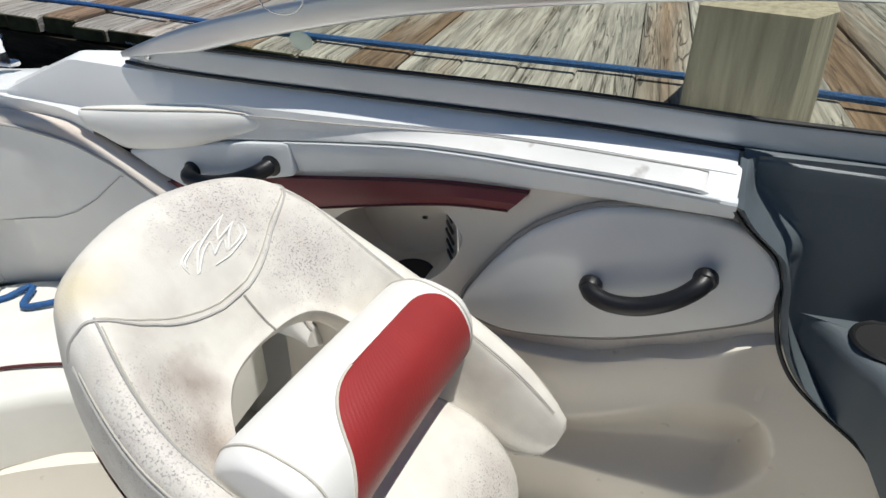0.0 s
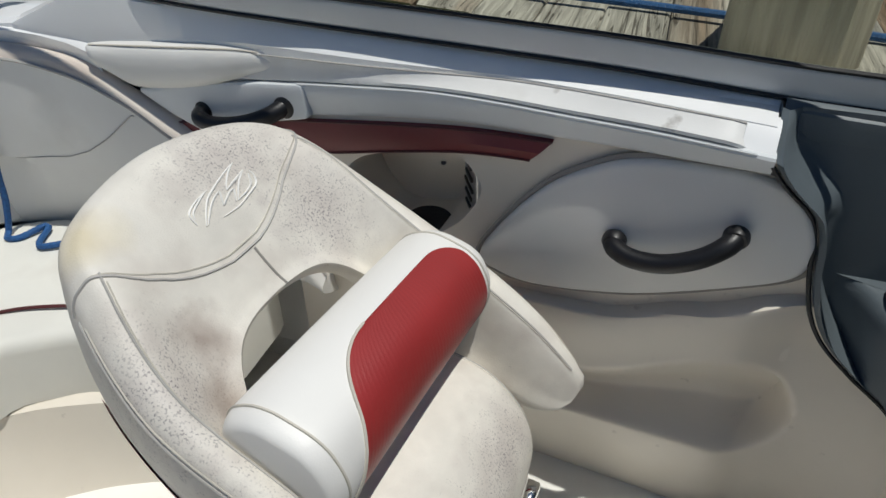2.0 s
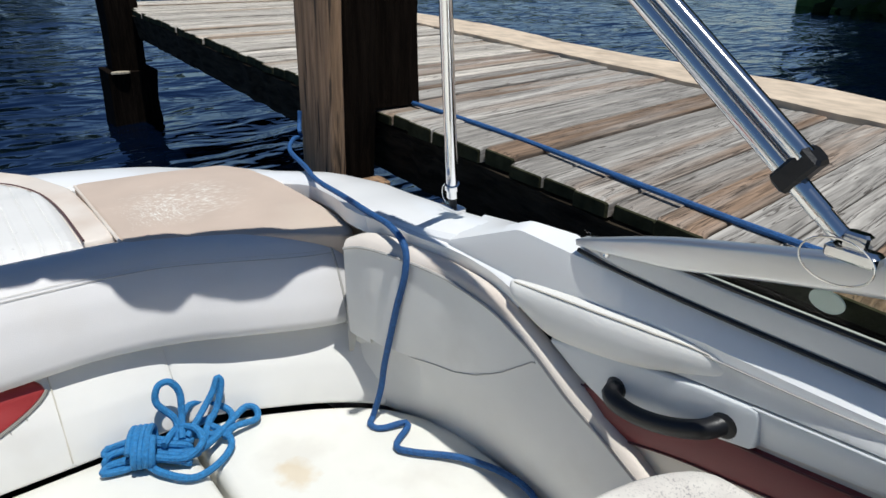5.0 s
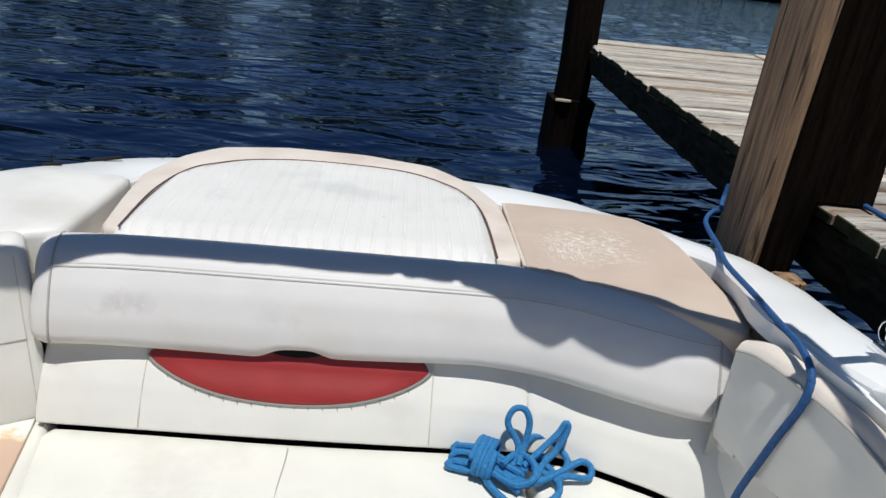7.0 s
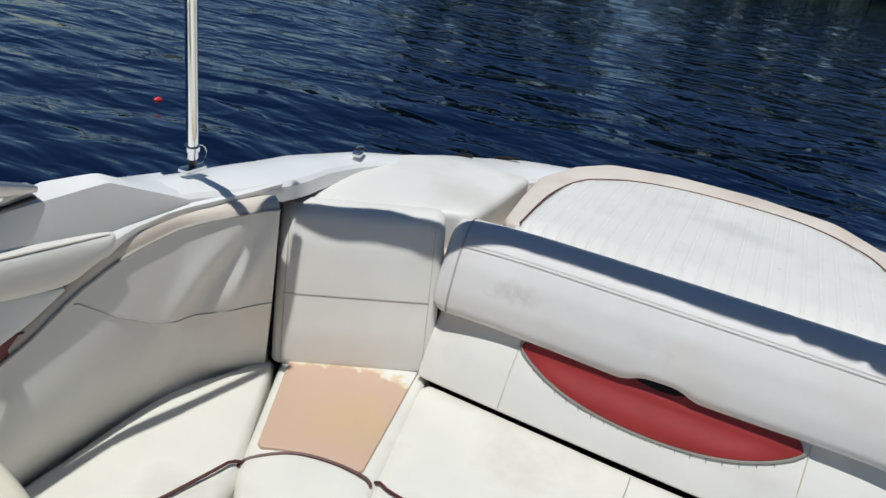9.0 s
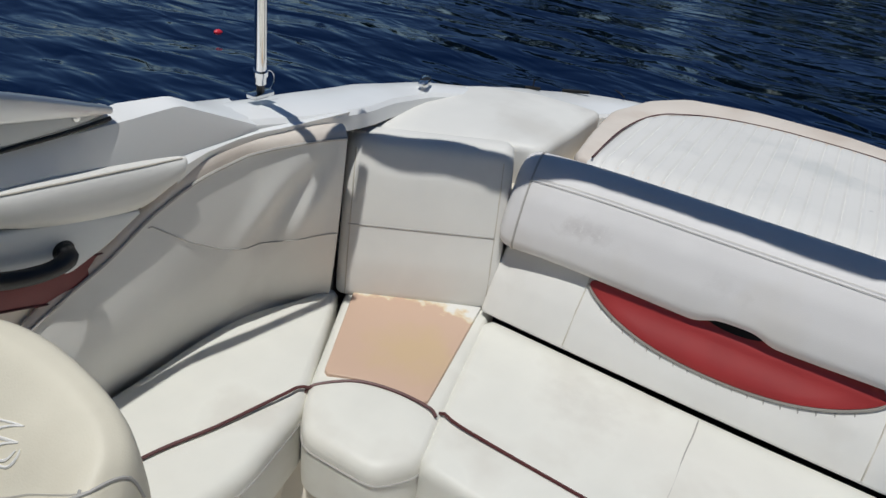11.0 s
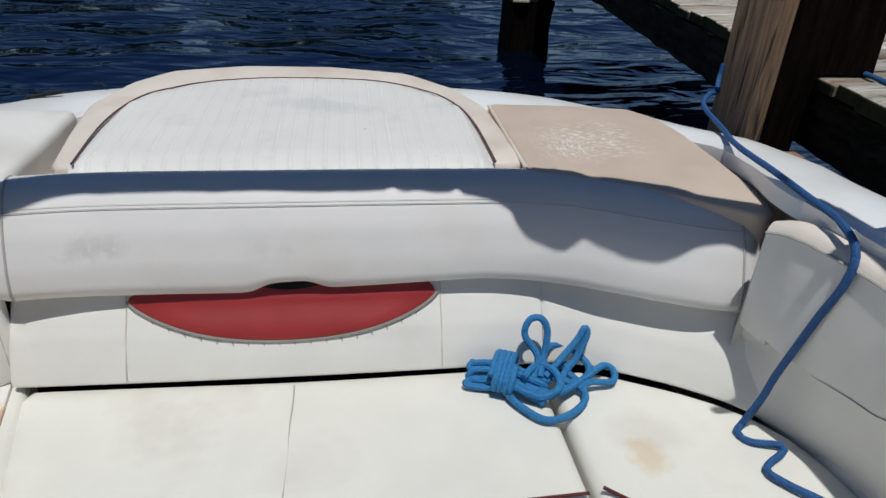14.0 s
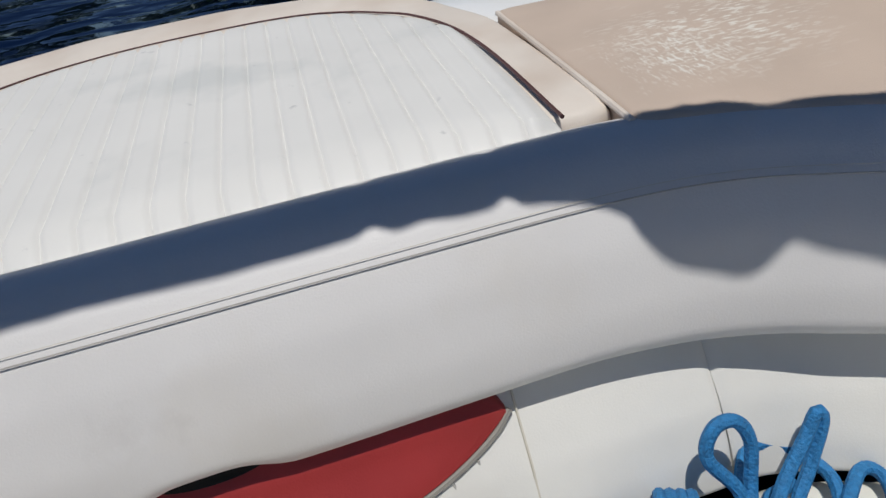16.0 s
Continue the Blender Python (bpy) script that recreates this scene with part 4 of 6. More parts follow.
part("trim_line", tube([Vector((q.x - 0.004, rows[i][1].y + 0.002, q.y)) for i, q in enumerate(ln) if q.y < 0.984], 0.0036, 6), rubber, con, "black rubber trim")
o = [(0.395, 1.52), (0.435, 1.47), (0.465, 1.415), (0.49, 1.375), (0.515, 1.345), (0.53, 1.25), (0.55, 1.15), (0.62, 1.05), (0.80, 1.0), (1.3, 0.98), (1.6, 1.2), (1.6, 1.56)]
part("top", pad(o, 0.60, 0.735, 0.03, 0.002, count=90), grey_panel, con)
part("cowl", pad([(0.62, 1.48), (0.60, 1.40), (0.62, 1.2), (0.68, 1.0), (0.74, 0.7), (0.78, 0.40), (1.0, 0.40), (1.0, 1.48)], 0.90, 0.982, 0.02, 0.002, count=80, round_line=False), grey_panel, con, "dark grey dashboard cowl")
part("front_panel", pad([(0.60, 1.50), (0.585, 1.44), (0.585, 1.30), (0.60, 1.15), (0.66, 1.05), (0.80, 1.0), (1.3, 0.98), (1.6, 1.2), (1.6, 1.50)], 0.12, 0.62, 0.01, 0.0, count=80), liner, con, "cream moulded console base")
# Flat black disc stands for the shaded inside of the cup holder.
part("cup_holder", lathe([(0.0, 0.70), (0.040, 0.70), (0.046, 0.738), (0.052, 0.743), (0.056, 0.739), (0.0, 0.7385)], (0.530, 1.438, 0), 28), rubber, con, "black cup holder disc standing for its shaded inside")
rows = []
for i in range(30):
    x = 0.268 + 1.6 * i / 29
    yr, zr = rail_y(x), rail_z(x)
    rows.append([Vector(p) for p in ((x, 1.56, 0.96), (x, yr + 0.02, zr), (x, yr - 0.02, zr - 0.002), (x, yr - 0.032, zr - 0.012), (x, yr - 0.034, 0.965), (x, yr - 0.026, 0.94), (x, yr - 0.01, 0.90))])
part("top_edge", grid(rows), grey_panel, con)

# ---- rear seats ----


def slope(z_front_gain=0.027, x_back=-1.55):
    return lambda q: (q.x, q.y, q.z + z_front_gain * max(0.0, min(1.0, (q.x - x_back) / 0.5)))


def seat_cushion(label, o, front_pip, material=None):
    material = material or vinyl_seat
    t = thing("seat_cushion", label, "cushion", "rear seat cushions")
    part("body", pad(o, 0.30, 0.468, 0.03, 0.008, slope(), 96, round_line=False), material, t)
    if front_pip:
        part("piping", tube(curve(front_pip, 40), 0.0037, 6), piping_red, t, "dark red piping")
    # stitched seam low on the front apron
    run = []
    for k in range(len(o)):
        p, q = Vector((*o[k - 1], 0)), Vector((*o[k], 0))
        e = q - p
        mid = (p + q) / 2
        side = Vector((e.y, -e.x, 0))
        if mid.x > -1.03 and abs(side.dot(Vector((0.2, CY, 0)) - mid)) > 0 and (mid + side * 0.01 - Vector((0.2, CY, 0))).length < (mid - Vector((0.2, CY, 0))).length and e.length > 1e-4:
            run.append((p, q))
    if run:
        pts = [p + (q - p) * 0.5 for p, q in run]
        pts = [run[0][0]] + pts + [run[-1][1]]
        if all((a - b).length < 0.6 for a, b in zip(pts, pts[1:])):
            part("apron_seam", tube([v + (Vector((0.2, CY, 0)) - v).normalized() * 0.0005 + Vector((0, 0, 0.426 + 0.027 * max(0.0, min(1.0, (v.x + 1.55) / 0.5)))) for v in pts], 0.0022, 5), seam_soft, t)
    return t


def smooth_o(pts, r=0.03):
    return rounded(pts, r, 4)


# main bench cushion
bench = seat_cushion("wide cream vinyl bench cushion with red piping", smooth_o([(-1.489, -0.222), (-1.489, 0.885), (-0.95, 0.885), (-0.93, 0.40), (-0.96, -0.085)]),
             [(-1.105, -0.125, 0.482), (-1.10, -0.108, 0.497), (-1.085, -0.05, 0.501), (-1.075, 0.2, 0.502), (-1.07, 0.5, 0.503), (-1.09, 0.7, 0.502), (-1.10, 0.875, 0.5)])
part("centre_seam", tube([(-1.45 + 0.46 * i / 20, 0.34 + 0.001 * math.sin(i * 0.8), 0.4745 + 0.027 * min(1, (0.10 + i / 20 * 0.46) / 0.5)) for i in range(21)], 0.0016, 5), seam_soft, bench, "stitched seam across the cushion")
# port curved cushion
seat_cushion("curved cream vinyl corner seat cushion", smooth_o([(-1.485, 0.897), (-1.469, 0.991), (-1.439, 1.060), (-1.385, 1.170), (-1.332, 1.250), (-1.281, 1.303), (-1.208, 1.351), (-1.13, 1.374), (-1.05, 1.386), (-0.96, 1.391), (-0.60, 1.385), (-0.58, 1.18), (-0.72, 1.10), (-0.86, 1.04), (-0.95, 0.96), (-0.955, 0.897)]),
             [(-1.11, 0.905, 0.5), (-1.07, 0.95, 0.502), (-1.0, 1.04, 0.505), (-0.90, 1.10, 0.507), (-0.75, 1.16, 0.507), (-0.60, 1.24, 0.507)])
# starboard stained insert and side cushion
insert = seat_cushion("tan-stained narrow corner seat cushion with red piping", smooth_o([(-1.575, -0.225), (-1.36, -0.565), (-0.955, -0.36), (-0.885, -0.30), (-0.89, -0.13), (-0.965, -0.075)]),
             [(-0.978, -0.378, 0.480), (-1.005, -0.365, 0.4945), (-1.06, -0.30, 0.502), (-1.085, -0.22, 0.503), (-1.09, -0.14, 0.502), (-1.08, -0.115, 0.498)])
seat_cushion("cream vinyl side seat cushion with red piping", smooth_o([(-1.345, -0.575), (-1.20, 2 * CY - 1.338), (-1.13, 2 * CY - 1.367), (-1.05, 2 * CY - 1.380), (-0.96, 2 * CY - 1.386), (-0.35, 2 * CY - 1.37), (-0.35, -0.36), (-0.75, -0.31), (-0.94, -0.345)]),
             [(-0.992, -0.372, 0.490), (-0.97, -0.382, 0.503), (-0.93, -0.388, 0.508), (-0.79, -0.425, 0.508), (-0.65, -0.47, 0.508), (-0.36, -0.52, 0.507)])

panel_o = rounded([(-1.535, -0.245), (-1.367, -0.540), (-1.032, -0.370), (-1.066, -0.30), (-1.09, -0.22), (-1.094, -0.148)], 0.012, 3)
part("top_panel", pad(panel_o, 0.464, 0.4785, 0.004, 0.003, slope(), 90, round_line=False), vinyl_insert, insert, "tan-stained top panel with ragged bleached edge")
# moulded seat base
base_line = [(-0.36, -0.40), (-0.76, -0.36), (-0.93, -0.38), (-0.965, -0.30), (-1.0, 0.0), (-0.97, 0.40), (-0.99, 0.85), (-0.95, 0.94), (-0.84, 1.02), (-0.70, 1.09), (-0.55, 1.17)]
p = curve([(x, y, 0) for x, y in base_line], 70)
rows = [[Vector((q.x + dx, q.y, z)) for dx, z in ((0.10, 0.10), (0.085, 0.13), (0.06, 0.16), (0.02, 0.28), (0.0, 0.33), (-0.10, 0.345), (-0.5, 0.345))] for q in p]
part("seat_base", grid(rows), liner, hull, "cream moulded seat base")

# lower backrests, leaning aft from the seat
LEAN = [(0.455, 0.012), (0.50, 0.004), (0.57, -0.036), (0.64, -0.086), (0.668, -0.112)]
BACK_FOOT = -1.478


def back_face(z):
    return BACK_FOOT + 0.006 + lerp_at(z, LEAN)


def lean_profile(top):
    """Section of a lower backrest: rounded lower roll, slanting face, flat top and back."""
    foot = 0.486
    face = [(lerp_at(foot + (top - foot) * k / 4, LEAN), foot + (top - foot) * k / 4) for k in range(5)]
    return rounded(face + [(-0.17, top), (-0.17, foot)], 0.011, 4)


t = thing("back_cushion", "cream vinyl lower backrest with a red crescent panel", "cushion", "rear back cushions")
prof = lean_profile(0.668)


def back_end(f):
    """Rounds the cushion's ends back a little."""
    u = min(1.0, f * 45, (1 - f) * 60)
    return 0.007 * (1 - math.sqrt(max(0.0, 1 - (1 - u) ** 2)))


ends = [0, 0.003, 0.008, 0.015, 0.025] + [0.05 + 0.9 * i / 30 for i in range(31)] + [0.975, 0.985, 0.992, 0.997, 1]
part("body", sweep([(BACK_FOOT, -0.228 + 1.119 * f) for f in ends], lambda i, f: [(-(o + 0.006 * math.sin(math.pi * ends[i]) - back_end(ends[i])), z) for o, z in prof]), vinyl, t)
CRES = [(0.006 + 0.642 * k / 40, 0.642 - 0.079 * math.sin(math.pi * k / 40) ** 0.62) for k in range(41)]
o = CRES + [(0.6, 0.666), (0.45, 0.668), (0.25, 0.668), (0.1, 0.666)]
crescent = part("crescent", pad(o, -0.01, 0.006, 0.004, 0.002, lambda q: (back_face(q.y) + q.z, q.x, q.y), 120), vinyl_red, t, "red vinyl crescent panel")
arc = [(back_face(z) + 0.004, 0.327 + (y - 0.327) * 1.012, z - 0.004) for y, z in CRES]
part("piping", tube(arc, 0.0042, 6), seam_mat, crescent, "grey edge piping")
for k in range(2, 39):
    x, y, z = Vector(arc[k])
    if k % 2:
        part("stitch", tube([(x + 0.001, y, z - 0.004), (x + 0.0035, y + 0.002, z - 0.0085), (x + 0.0055, y + 0.003, z - 0.013)], lambda f: 0.0024 * (1 - 0.6 * f), 5), seam_soft, crescent)
# Flat black patch standing for the shaded hollow under the bolster's notch.
hollow_o = [(0.335 + 0.075 * math.cos(2 * math.pi * k / 24), 0.668 + 0.016 * math.sin(2 * math.pi * k / 24)) for k in range(24)]
part("hollow_shade", pad(hollow_o, -0.01, 0.004, 0.003, 0.001, lambda q: (back_face(min(q.y, 0.668)) + 0.006 + q.z, q.x, q.y), 40), gap_mat, crescent, "black patch standing for the shaded hollow under the bolster")
for ys in (0.0, 0.66):
    part("seam", tube([(back_face(0.500 + 0.155 * k / 10) - 0.0012, ys, 0.500 + 0.155 * k / 10) for k in range(11)], 0.0016, 5), thread, t)
t = thing("back_cushion", "curved cream vinyl lower backrest in the corner", "cushion", "rear back cushions")
corner = curve([(-1.478, 0.894, 0), (-1.477, 0.925, 0), (-1.462, 0.985, 0), (-1.432, 1.055, 0), (-1.378, 1.165, 0), (-1.325, 1.245, 0), (-1.275, 1.298, 0)], 60)
part("body", sweep(corner, lambda i, f: [(-(o - back_end(f)), z) for o, z in lean_profile(0.664)]), vinyl, t)

# wraparound side backrests
PIPE = [(-1.345, 1.240, 0.886), (-1.285, 1.262, 0.902), (-1.16, 1.285, 0.902), (-1.06, 1.30, 0.890), (-0.97, 1.315, 0.870), (-0.90, 1.32, 0.845), (-0.848, 1.323, 0.822), (-0.77, 1.325, 0.778), (-0.68, 1.33, 0.737), (-0.56, 1.335, 0.665), (-0.46, 1.34, 0.53)]
RIM = [(-1.372, 1.278, 0.892), (-1.315, 1.305, 0.918), (-1.2, 1.335, 0.922), (-1.08, 1.352, 0.918), (-1.0, 1.366, 0.907), (-0.95, 1.376, 0.894), (-0.87, 1.386, 0.852), (-0.79, 1.39, 0.814), (-0.70, 1.392, 0.768), (-0.58, 1.395, 0.69), (-0.47, 1.40, 0.55)]
FOOT = [(-1.338, 1.230, 0.478), (-1.282, 1.295, 0.478), (-1.20, 1.347, 0.478), (-1.13, 1.375, 0.478), (-1.05, 1.387, 0.478), (-0.96, 1.392, 0.478), (-0.88, 1.393, 0.478), (-0.79, 1.392, 0.478), (-0.69, 1.388, 0.478), (-0.57, 1.385, 0.478), (-0.46, 1.38, 0.478)]
SEAM_Z = [(-1.42, 0.655), (-1.34, 0.658), (-1.26, 0.668), (-1.14, 0.680), (-1.06, 0.690), (-0.996, 0.715), (-0.93, 0.757), (-0.86, 0.815)]


def lin_at(x, table):
    for (a, u), (b, v) in zip(table, table[1:]):
        if x <= b:
            return u + (v - u) * max(0.0, (x - a) / (b - a))
    return table[-1][1]


def wrap_cushion(flip, label):
    t = thing("side_back_cushion", label, "cushion", "side back cushions")
    mm = mirror if flip else (lambda d: d)
    rise = 0.010 if flip else 0.0
    n = 80
    # samples that keep the three lines in step
    def stepped(pts):
        fine = []
        for k in range(n):
            u = k / (n - 1) * (len(pts) - 1)
            i = min(int(u), len(pts) - 2)
            w = u - i
            a, b, c, d = [Vector(pts[max(0, min(len(pts) - 1, m))]) for m in (i - 1, i, i + 1, i + 2)]
            fine.append(0.5 * (2 * b + (c - a) * w + (2 * a - 5 * b + 4 * c - d) * w * w + (3 * b - a - 3 * c + d) * w ** 3))
        return fine
    pp, rr_, ff = stepped(PIPE), stepped(RIM), stepped(FOOT)
    first = 7 if flip else 0
    GN = 34
    rows, pipe, border = [], [], []
    for i in range(first, n):
        P, R, F = pp[i] + Vector((0, 0, rise)), rr_[i] + Vector((0, 0, rise)), ff[i]
        # the upper roll sits back over the seat
        set_back = (0.045 if flip else 0.025) * max(0.0, min(1.0, (i - 8) / 14))
        P += Vector((0, set_back, 0.1 * set_back))
        out = Vector((R.x - F.x, R.y - F.y, 0))
        d = (ff[min(i + 1, n - 1)] - ff[max(i - 1, 0)]).normalized()
        inn = Vector((d.y, -d.x, 0))
        row = []
        for k in range(GN + 1):
            g = k / GN
            fold = 0.0
            if flip:
                for start, fan, wide, deep in ((8, 14, 2.4, 0.014), (9, 27, 3.2, -0.013), (10, 42, 3.8, 0.011)):
                    fold += deep * math.exp(-(((i - start - fan * (0.97 - g)) / wide) ** 2)) * min(1.0, max(0.0, g - 0.42) * 4) * min(1.0, (1.0 - g) * 6 + 0.2)
            q = F.lerp(P, g)
            hump, swell = 0.0, 0.028 * (0.4 + 0.6 * min(1.0, i / 14)) * math.sin(math.pi * g ** 0.9)
            if not flip:
                # the lower panel starts in line with the leaning corner backrest
                zs = lin_at(q.x, SEAM_Z)
                w = max(0.0, 1 - i / 18) ** 1.2
                if q.z < zs:
                    hump = w * (0.022 - lerp_at(q.z, LEAN))
                    swell *= 1 - w
                else:
                    up = max(0.0, (P.z - q.z) / (P.z - zs))
                    hump = 0.066 * max(0.0, 1 - i / 10) ** 1.3 * up - 0.006 * w * up
            row.append(q + inn * (swell + fold - hump))
        lift = Vector((0, 0, 1))
        pipe.append(P + lift * 0.001 - inn * -0.002)
        b = [P, P.lerp(R, 0.12) + lift * 0.010, P.lerp(R, 0.4) + lift * 0.013, P.lerp(R, 0.75) + lift * 0.009, R, R - inn * 0.006 - lift * 0.02]
        border.append(b)
        row += [b[-1] - lift * 0.02, Vector((R.x, R.y, 0.45)) - inn * 0.02]
        rows.append(row)
    part("body", mm(grid(rows, wrap=True, caps=True)), vinyl, t)
    part("top_border", mm(grid(border)), vinyl_border, t, "tan worn top border")
    part("piping", mm(tube(pipe, 0.0032, 6)), seam_soft, t, "grey edge piping")
    seam = []
    for r in rows:
        for a, b in zip(r[:GN + 1], r[1:GN + 1]):
            zs = lin_at(a.x, SEAM_Z) + rise
            if a.x < -0.85 and a.z <= zs <= b.z:
                seam.append(a.lerp(b, (zs - a.z) / (b.z - a.z)))
                break
    part("panel_seam", mm(tube([q + Vector((0.0005, -0.0008, 0)) for q in seam], 0.0013, 5)), seam_soft, t)


wrap_cushion(False, "cream vinyl wraparound side backrest with tan worn top")
wrap_cushion(True, "wrinkled cream vinyl side backrest with tan worn top")
# corner backrest
t = thing("corner_back_cushion", "cream vinyl corner backrest panel with a stitched seam", "cushion", "rear back cushions")
a, b = Vector((-1.312, -0.566, 0)), Vector((-1.530, -0.214, 0))
ab = (b - a).normalized()
nrm = Vector((ab.y, -ab.x, 0))


def corner_front(z):
    """How far the face stands before the line from a to b."""
    return lerp_at(z, [(0.46, 0.012), (0.50, 0.018), (0.58, 0.004), (0.664, -0.022), (0.672, -0.025), (0.76, -0.048), (0.84, -0.082)])


def corner_profile(f):
    s = min(f, 1 - f) * (b - a).length
    r = 0.030
    inset = r * (1 - math.sqrt(max(0.0, 1 - (1 - min(1.0, s / r)) ** 2)))
    face = [(corner_front(z) - inset, z) for z in (0.482, 0.495, 0.53, 0.58, 0.63, 0.66, 0.69, 0.74, 0.79, 0.83)]
    top = [(corner_front(0.84) - 0.012 - inset, 0.858 - inset * 0.4), (corner_front(0.84) - 0.04 - inset, 0.874 - inset * 0.6), (corner_front(0.84) - 0.085, 0.874 - inset * 0.8), (corner_front(0.84) - 0.10, 0.80), (-0.16, 0.482)]
    return rounded(face + top, 0.014, 3)


fs = [0.0, 0.005, 0.012, 0.025, 0.045, 0.07] + [0.1 + 0.8 * k / 24 for k in range(25)] + [0.93, 0.955, 0.975, 0.988, 0.995, 1.0]
part("body", grid([[a.lerp(b, f) + nrm * o + Vector((0, 0, z)) for o, z in corner_profile(f)] for f in fs], wrap=True, caps=True), vinyl, t)
part("seam", tube([a.lerp(b, 0.05 + 0.88 * i / 20) + nrm * (corner_front(0.668) + 0.0006) + Vector((0, 0, 0.668)) for i in range(21)], 0.0018, 5), seam_soft, t)
for f in (0.062, 0.93):
    part("edge_piping", tube([a.lerp(b, f) + nrm * (corner_front(0.485 + 0.36 * i / 20) - 0.0006) + Vector((0, 0, 0.485 + 0.36 * i / 20)) for i in range(21)], 0.0016, 5), thread, t)

# long bolster on top of the bench back
t = thing("backrest_bolster", "long cream vinyl bolster pad along the bench back", "cushion")
bl = [(-1.530, -0.242), (-1.546, -0.13), (-1.555, 0.0), (-1.558, 0.3), (-1.56, 0.6), (-1.558, 0.80), (-1.54, 0.92), (-1.492, 1.035), (-1.44, 1.15), (-1.41, 1.235), (-1.40, 1.318)]
bp = curve([(x, y, 0) for x, y in bl], 260)
BOLSTER = [(0.004, 0.651), (0.018, 0.676), (0.006, 0.725), (-0.026, 0.785), (-0.058, 0.824), (-0.084, 0.848), (-0.115, 0.863), (-0.150, 0.865), (-0.185, 0.852), (-0.198, 0.80), (-0.17, 0.66)]


def bolster_profile(i, f):
    u = min(1.0, f * 34, (1 - f) * 40)
    inset = 0.034 * (1 - math.sqrt(max(0.0, 1 - (1 - u) ** 2)))
    y = bp[i].y
    wave = 0.024 * math.exp(-(((y - 0.335) / 0.066) ** 4)) + lerp_at(y, [(-0.2, 0.008), (0.05, 0.0), (0.24, -0.004), (0.46, 0.004), (0.75, 0.016), (0.92, 0.008), (1.25, 0.012)])
    c = Vector((-0.095, 0.765))
    prof = []
    for k, (o, z) in enumerate(BOLSTER):
        z += wave * max(0.0, (0.73 - z) / 0.084)
        d = Vector((o, z)) - c
        prof.append(tuple(c + d * max(0.3, 1 - inset / d.length)))
    return [(-o, z) for o, z in rounded(prof, 0.014, 3)]


part("body", sweep(bp, bolster_profile), vinyl_bolster, t)


def on_bolster_face(i, o, z):
    d = (bp[i + 1] - bp[i - 1]).normalized()
    return bp[i] + Vector((d.y, -d.x, 0)) * o + Vector((0, 0, z))


part("seam", tube([on_bolster_face(i, -0.0560, 0.8250) for i in range(6, 252)], 0.0009, 5), seam_soft, t)
part("stitching", tube([on_bolster_face(i, -0.0625, 0.8315) for i in range(8, 250)], 0.0005, 4), thread, t)
for k in (251, 7):
    welt = [on_bolster_face(k, -o, z) for o, z in bolster_profile(k, k / 259)]
    part("end_welt", tube(welt[:len(welt) * 3 // 4], 0.003, 6), seam_soft, t, "stitched welt round the bolster's end")

# ---- sun pads ----
t = thing("sun_pad", "large sun pad with a white pleated centre and tan border", "sun pad", "sun pads")
pad_o = [(-1.735, -0.165), (-1.745, 0.40), (-1.745, 0.875), (-1.95, 0.872), (-2.17, 0.860), (-2.33, 0.80), (-2.46, 0.66), (-2.53, 0.42), (-2.53, 0.15), (-2.46, -0.06), (-2.35, -0.165), (-2.17, -0.215), (-1.95, -0.195)]


def rim_lift(x):
    return 0.014 * max(0.0, min(1.0, (-2.30 - x) / 0.15))


part("border", pad(smooth_o(pad_o, 0.03), 0.74, 0.864, 0.018, 0.004, lambda q: (q.x, q.y, q.z + (rim_lift(q.x) if q.z > 0.8 else 0)), 110, round_line=False), vinyl_border, t)
ins = [(-1.735, -0.115), (-2.01, -0.125), (-2.22, -0.085), (-2.335, 0.02), (-2.385, 0.18), (-2.395, 0.36), (-2.375, 0.56), (-2.30, 0.69), (-2.17, 0.765), (-2.0, 0.795), (-1.735, 0.80)]
il = curve([(x, y, 0) for x, y in ins], 160)


def reach(y):
    best = -1.76
    for p, q in zip(il, il[1:]):
        if (p.y - y) * (q.y - y) <= 0 and abs(p.y - q.y) > 1e-6:
            best = min(best, p.x + (q.x - p.x) * (y - p.y) / (q.y - p.y))
    return best


rows = []
N = 24 * 8
for k in range(N + 1):
    y = -0.125 + 0.922 * k / N
    x1 = reach(y)
    h = 0.8712 + 0.0042 * abs(math.sin(math.pi * k / 8)) ** 0.16
    edge = max(0.0, min(1.0, k / 5, (N - k) / 5))
    row = []
    for j in range(15):
        f = j / 14
        x = -1.715 + (x1 + 1.715) * f
        row.append(Vector((x, y, h - 0.012 * (1 - edge) - 0.010 * max(0, f - 0.93) / 0.07 - 0.03 * max(0, 0.05 - f) / 0.05 + 0.012 * (f - 0.2) * (1 - f) + rim_lift(x))))
    rows.append(row)
part("pleated_centre", grid(rows), pleat_vinyl, t, "white pleated vinyl centre")
part("piping", tube([Vector((q.x, q.y, 0.8715 - 0.004 * max(0.0, min(1.0, (-2.25 - q.x) / 0.1)) + rim_lift(q.x))) for q in il], lambda f: 0.0011 + 0.0017 * min(1.0, abs(2 * f - 1) * 1.6) ** 2, 6), piping_brown, t, "thin dark red piping round the white centre")

t = thing("filler_pad", "sun-bleached tan vinyl corner pad with white scuffs", "cushion", "sun pads")
fo = [(-1.69, 0.870), (-1.95, 0.870), (-2.18, 0.864), (-2.17, 1.08), (-2.14, 1.27), (-2.06, 1.325), (-1.93, 1.350), (-1.75, 1.357), (-1.58, 1.355), (-1.475, 1.345), (-1.445, 1.315), (-1.50, 1.23), (-1.60, 1.10), (-1.66, 0.97)]
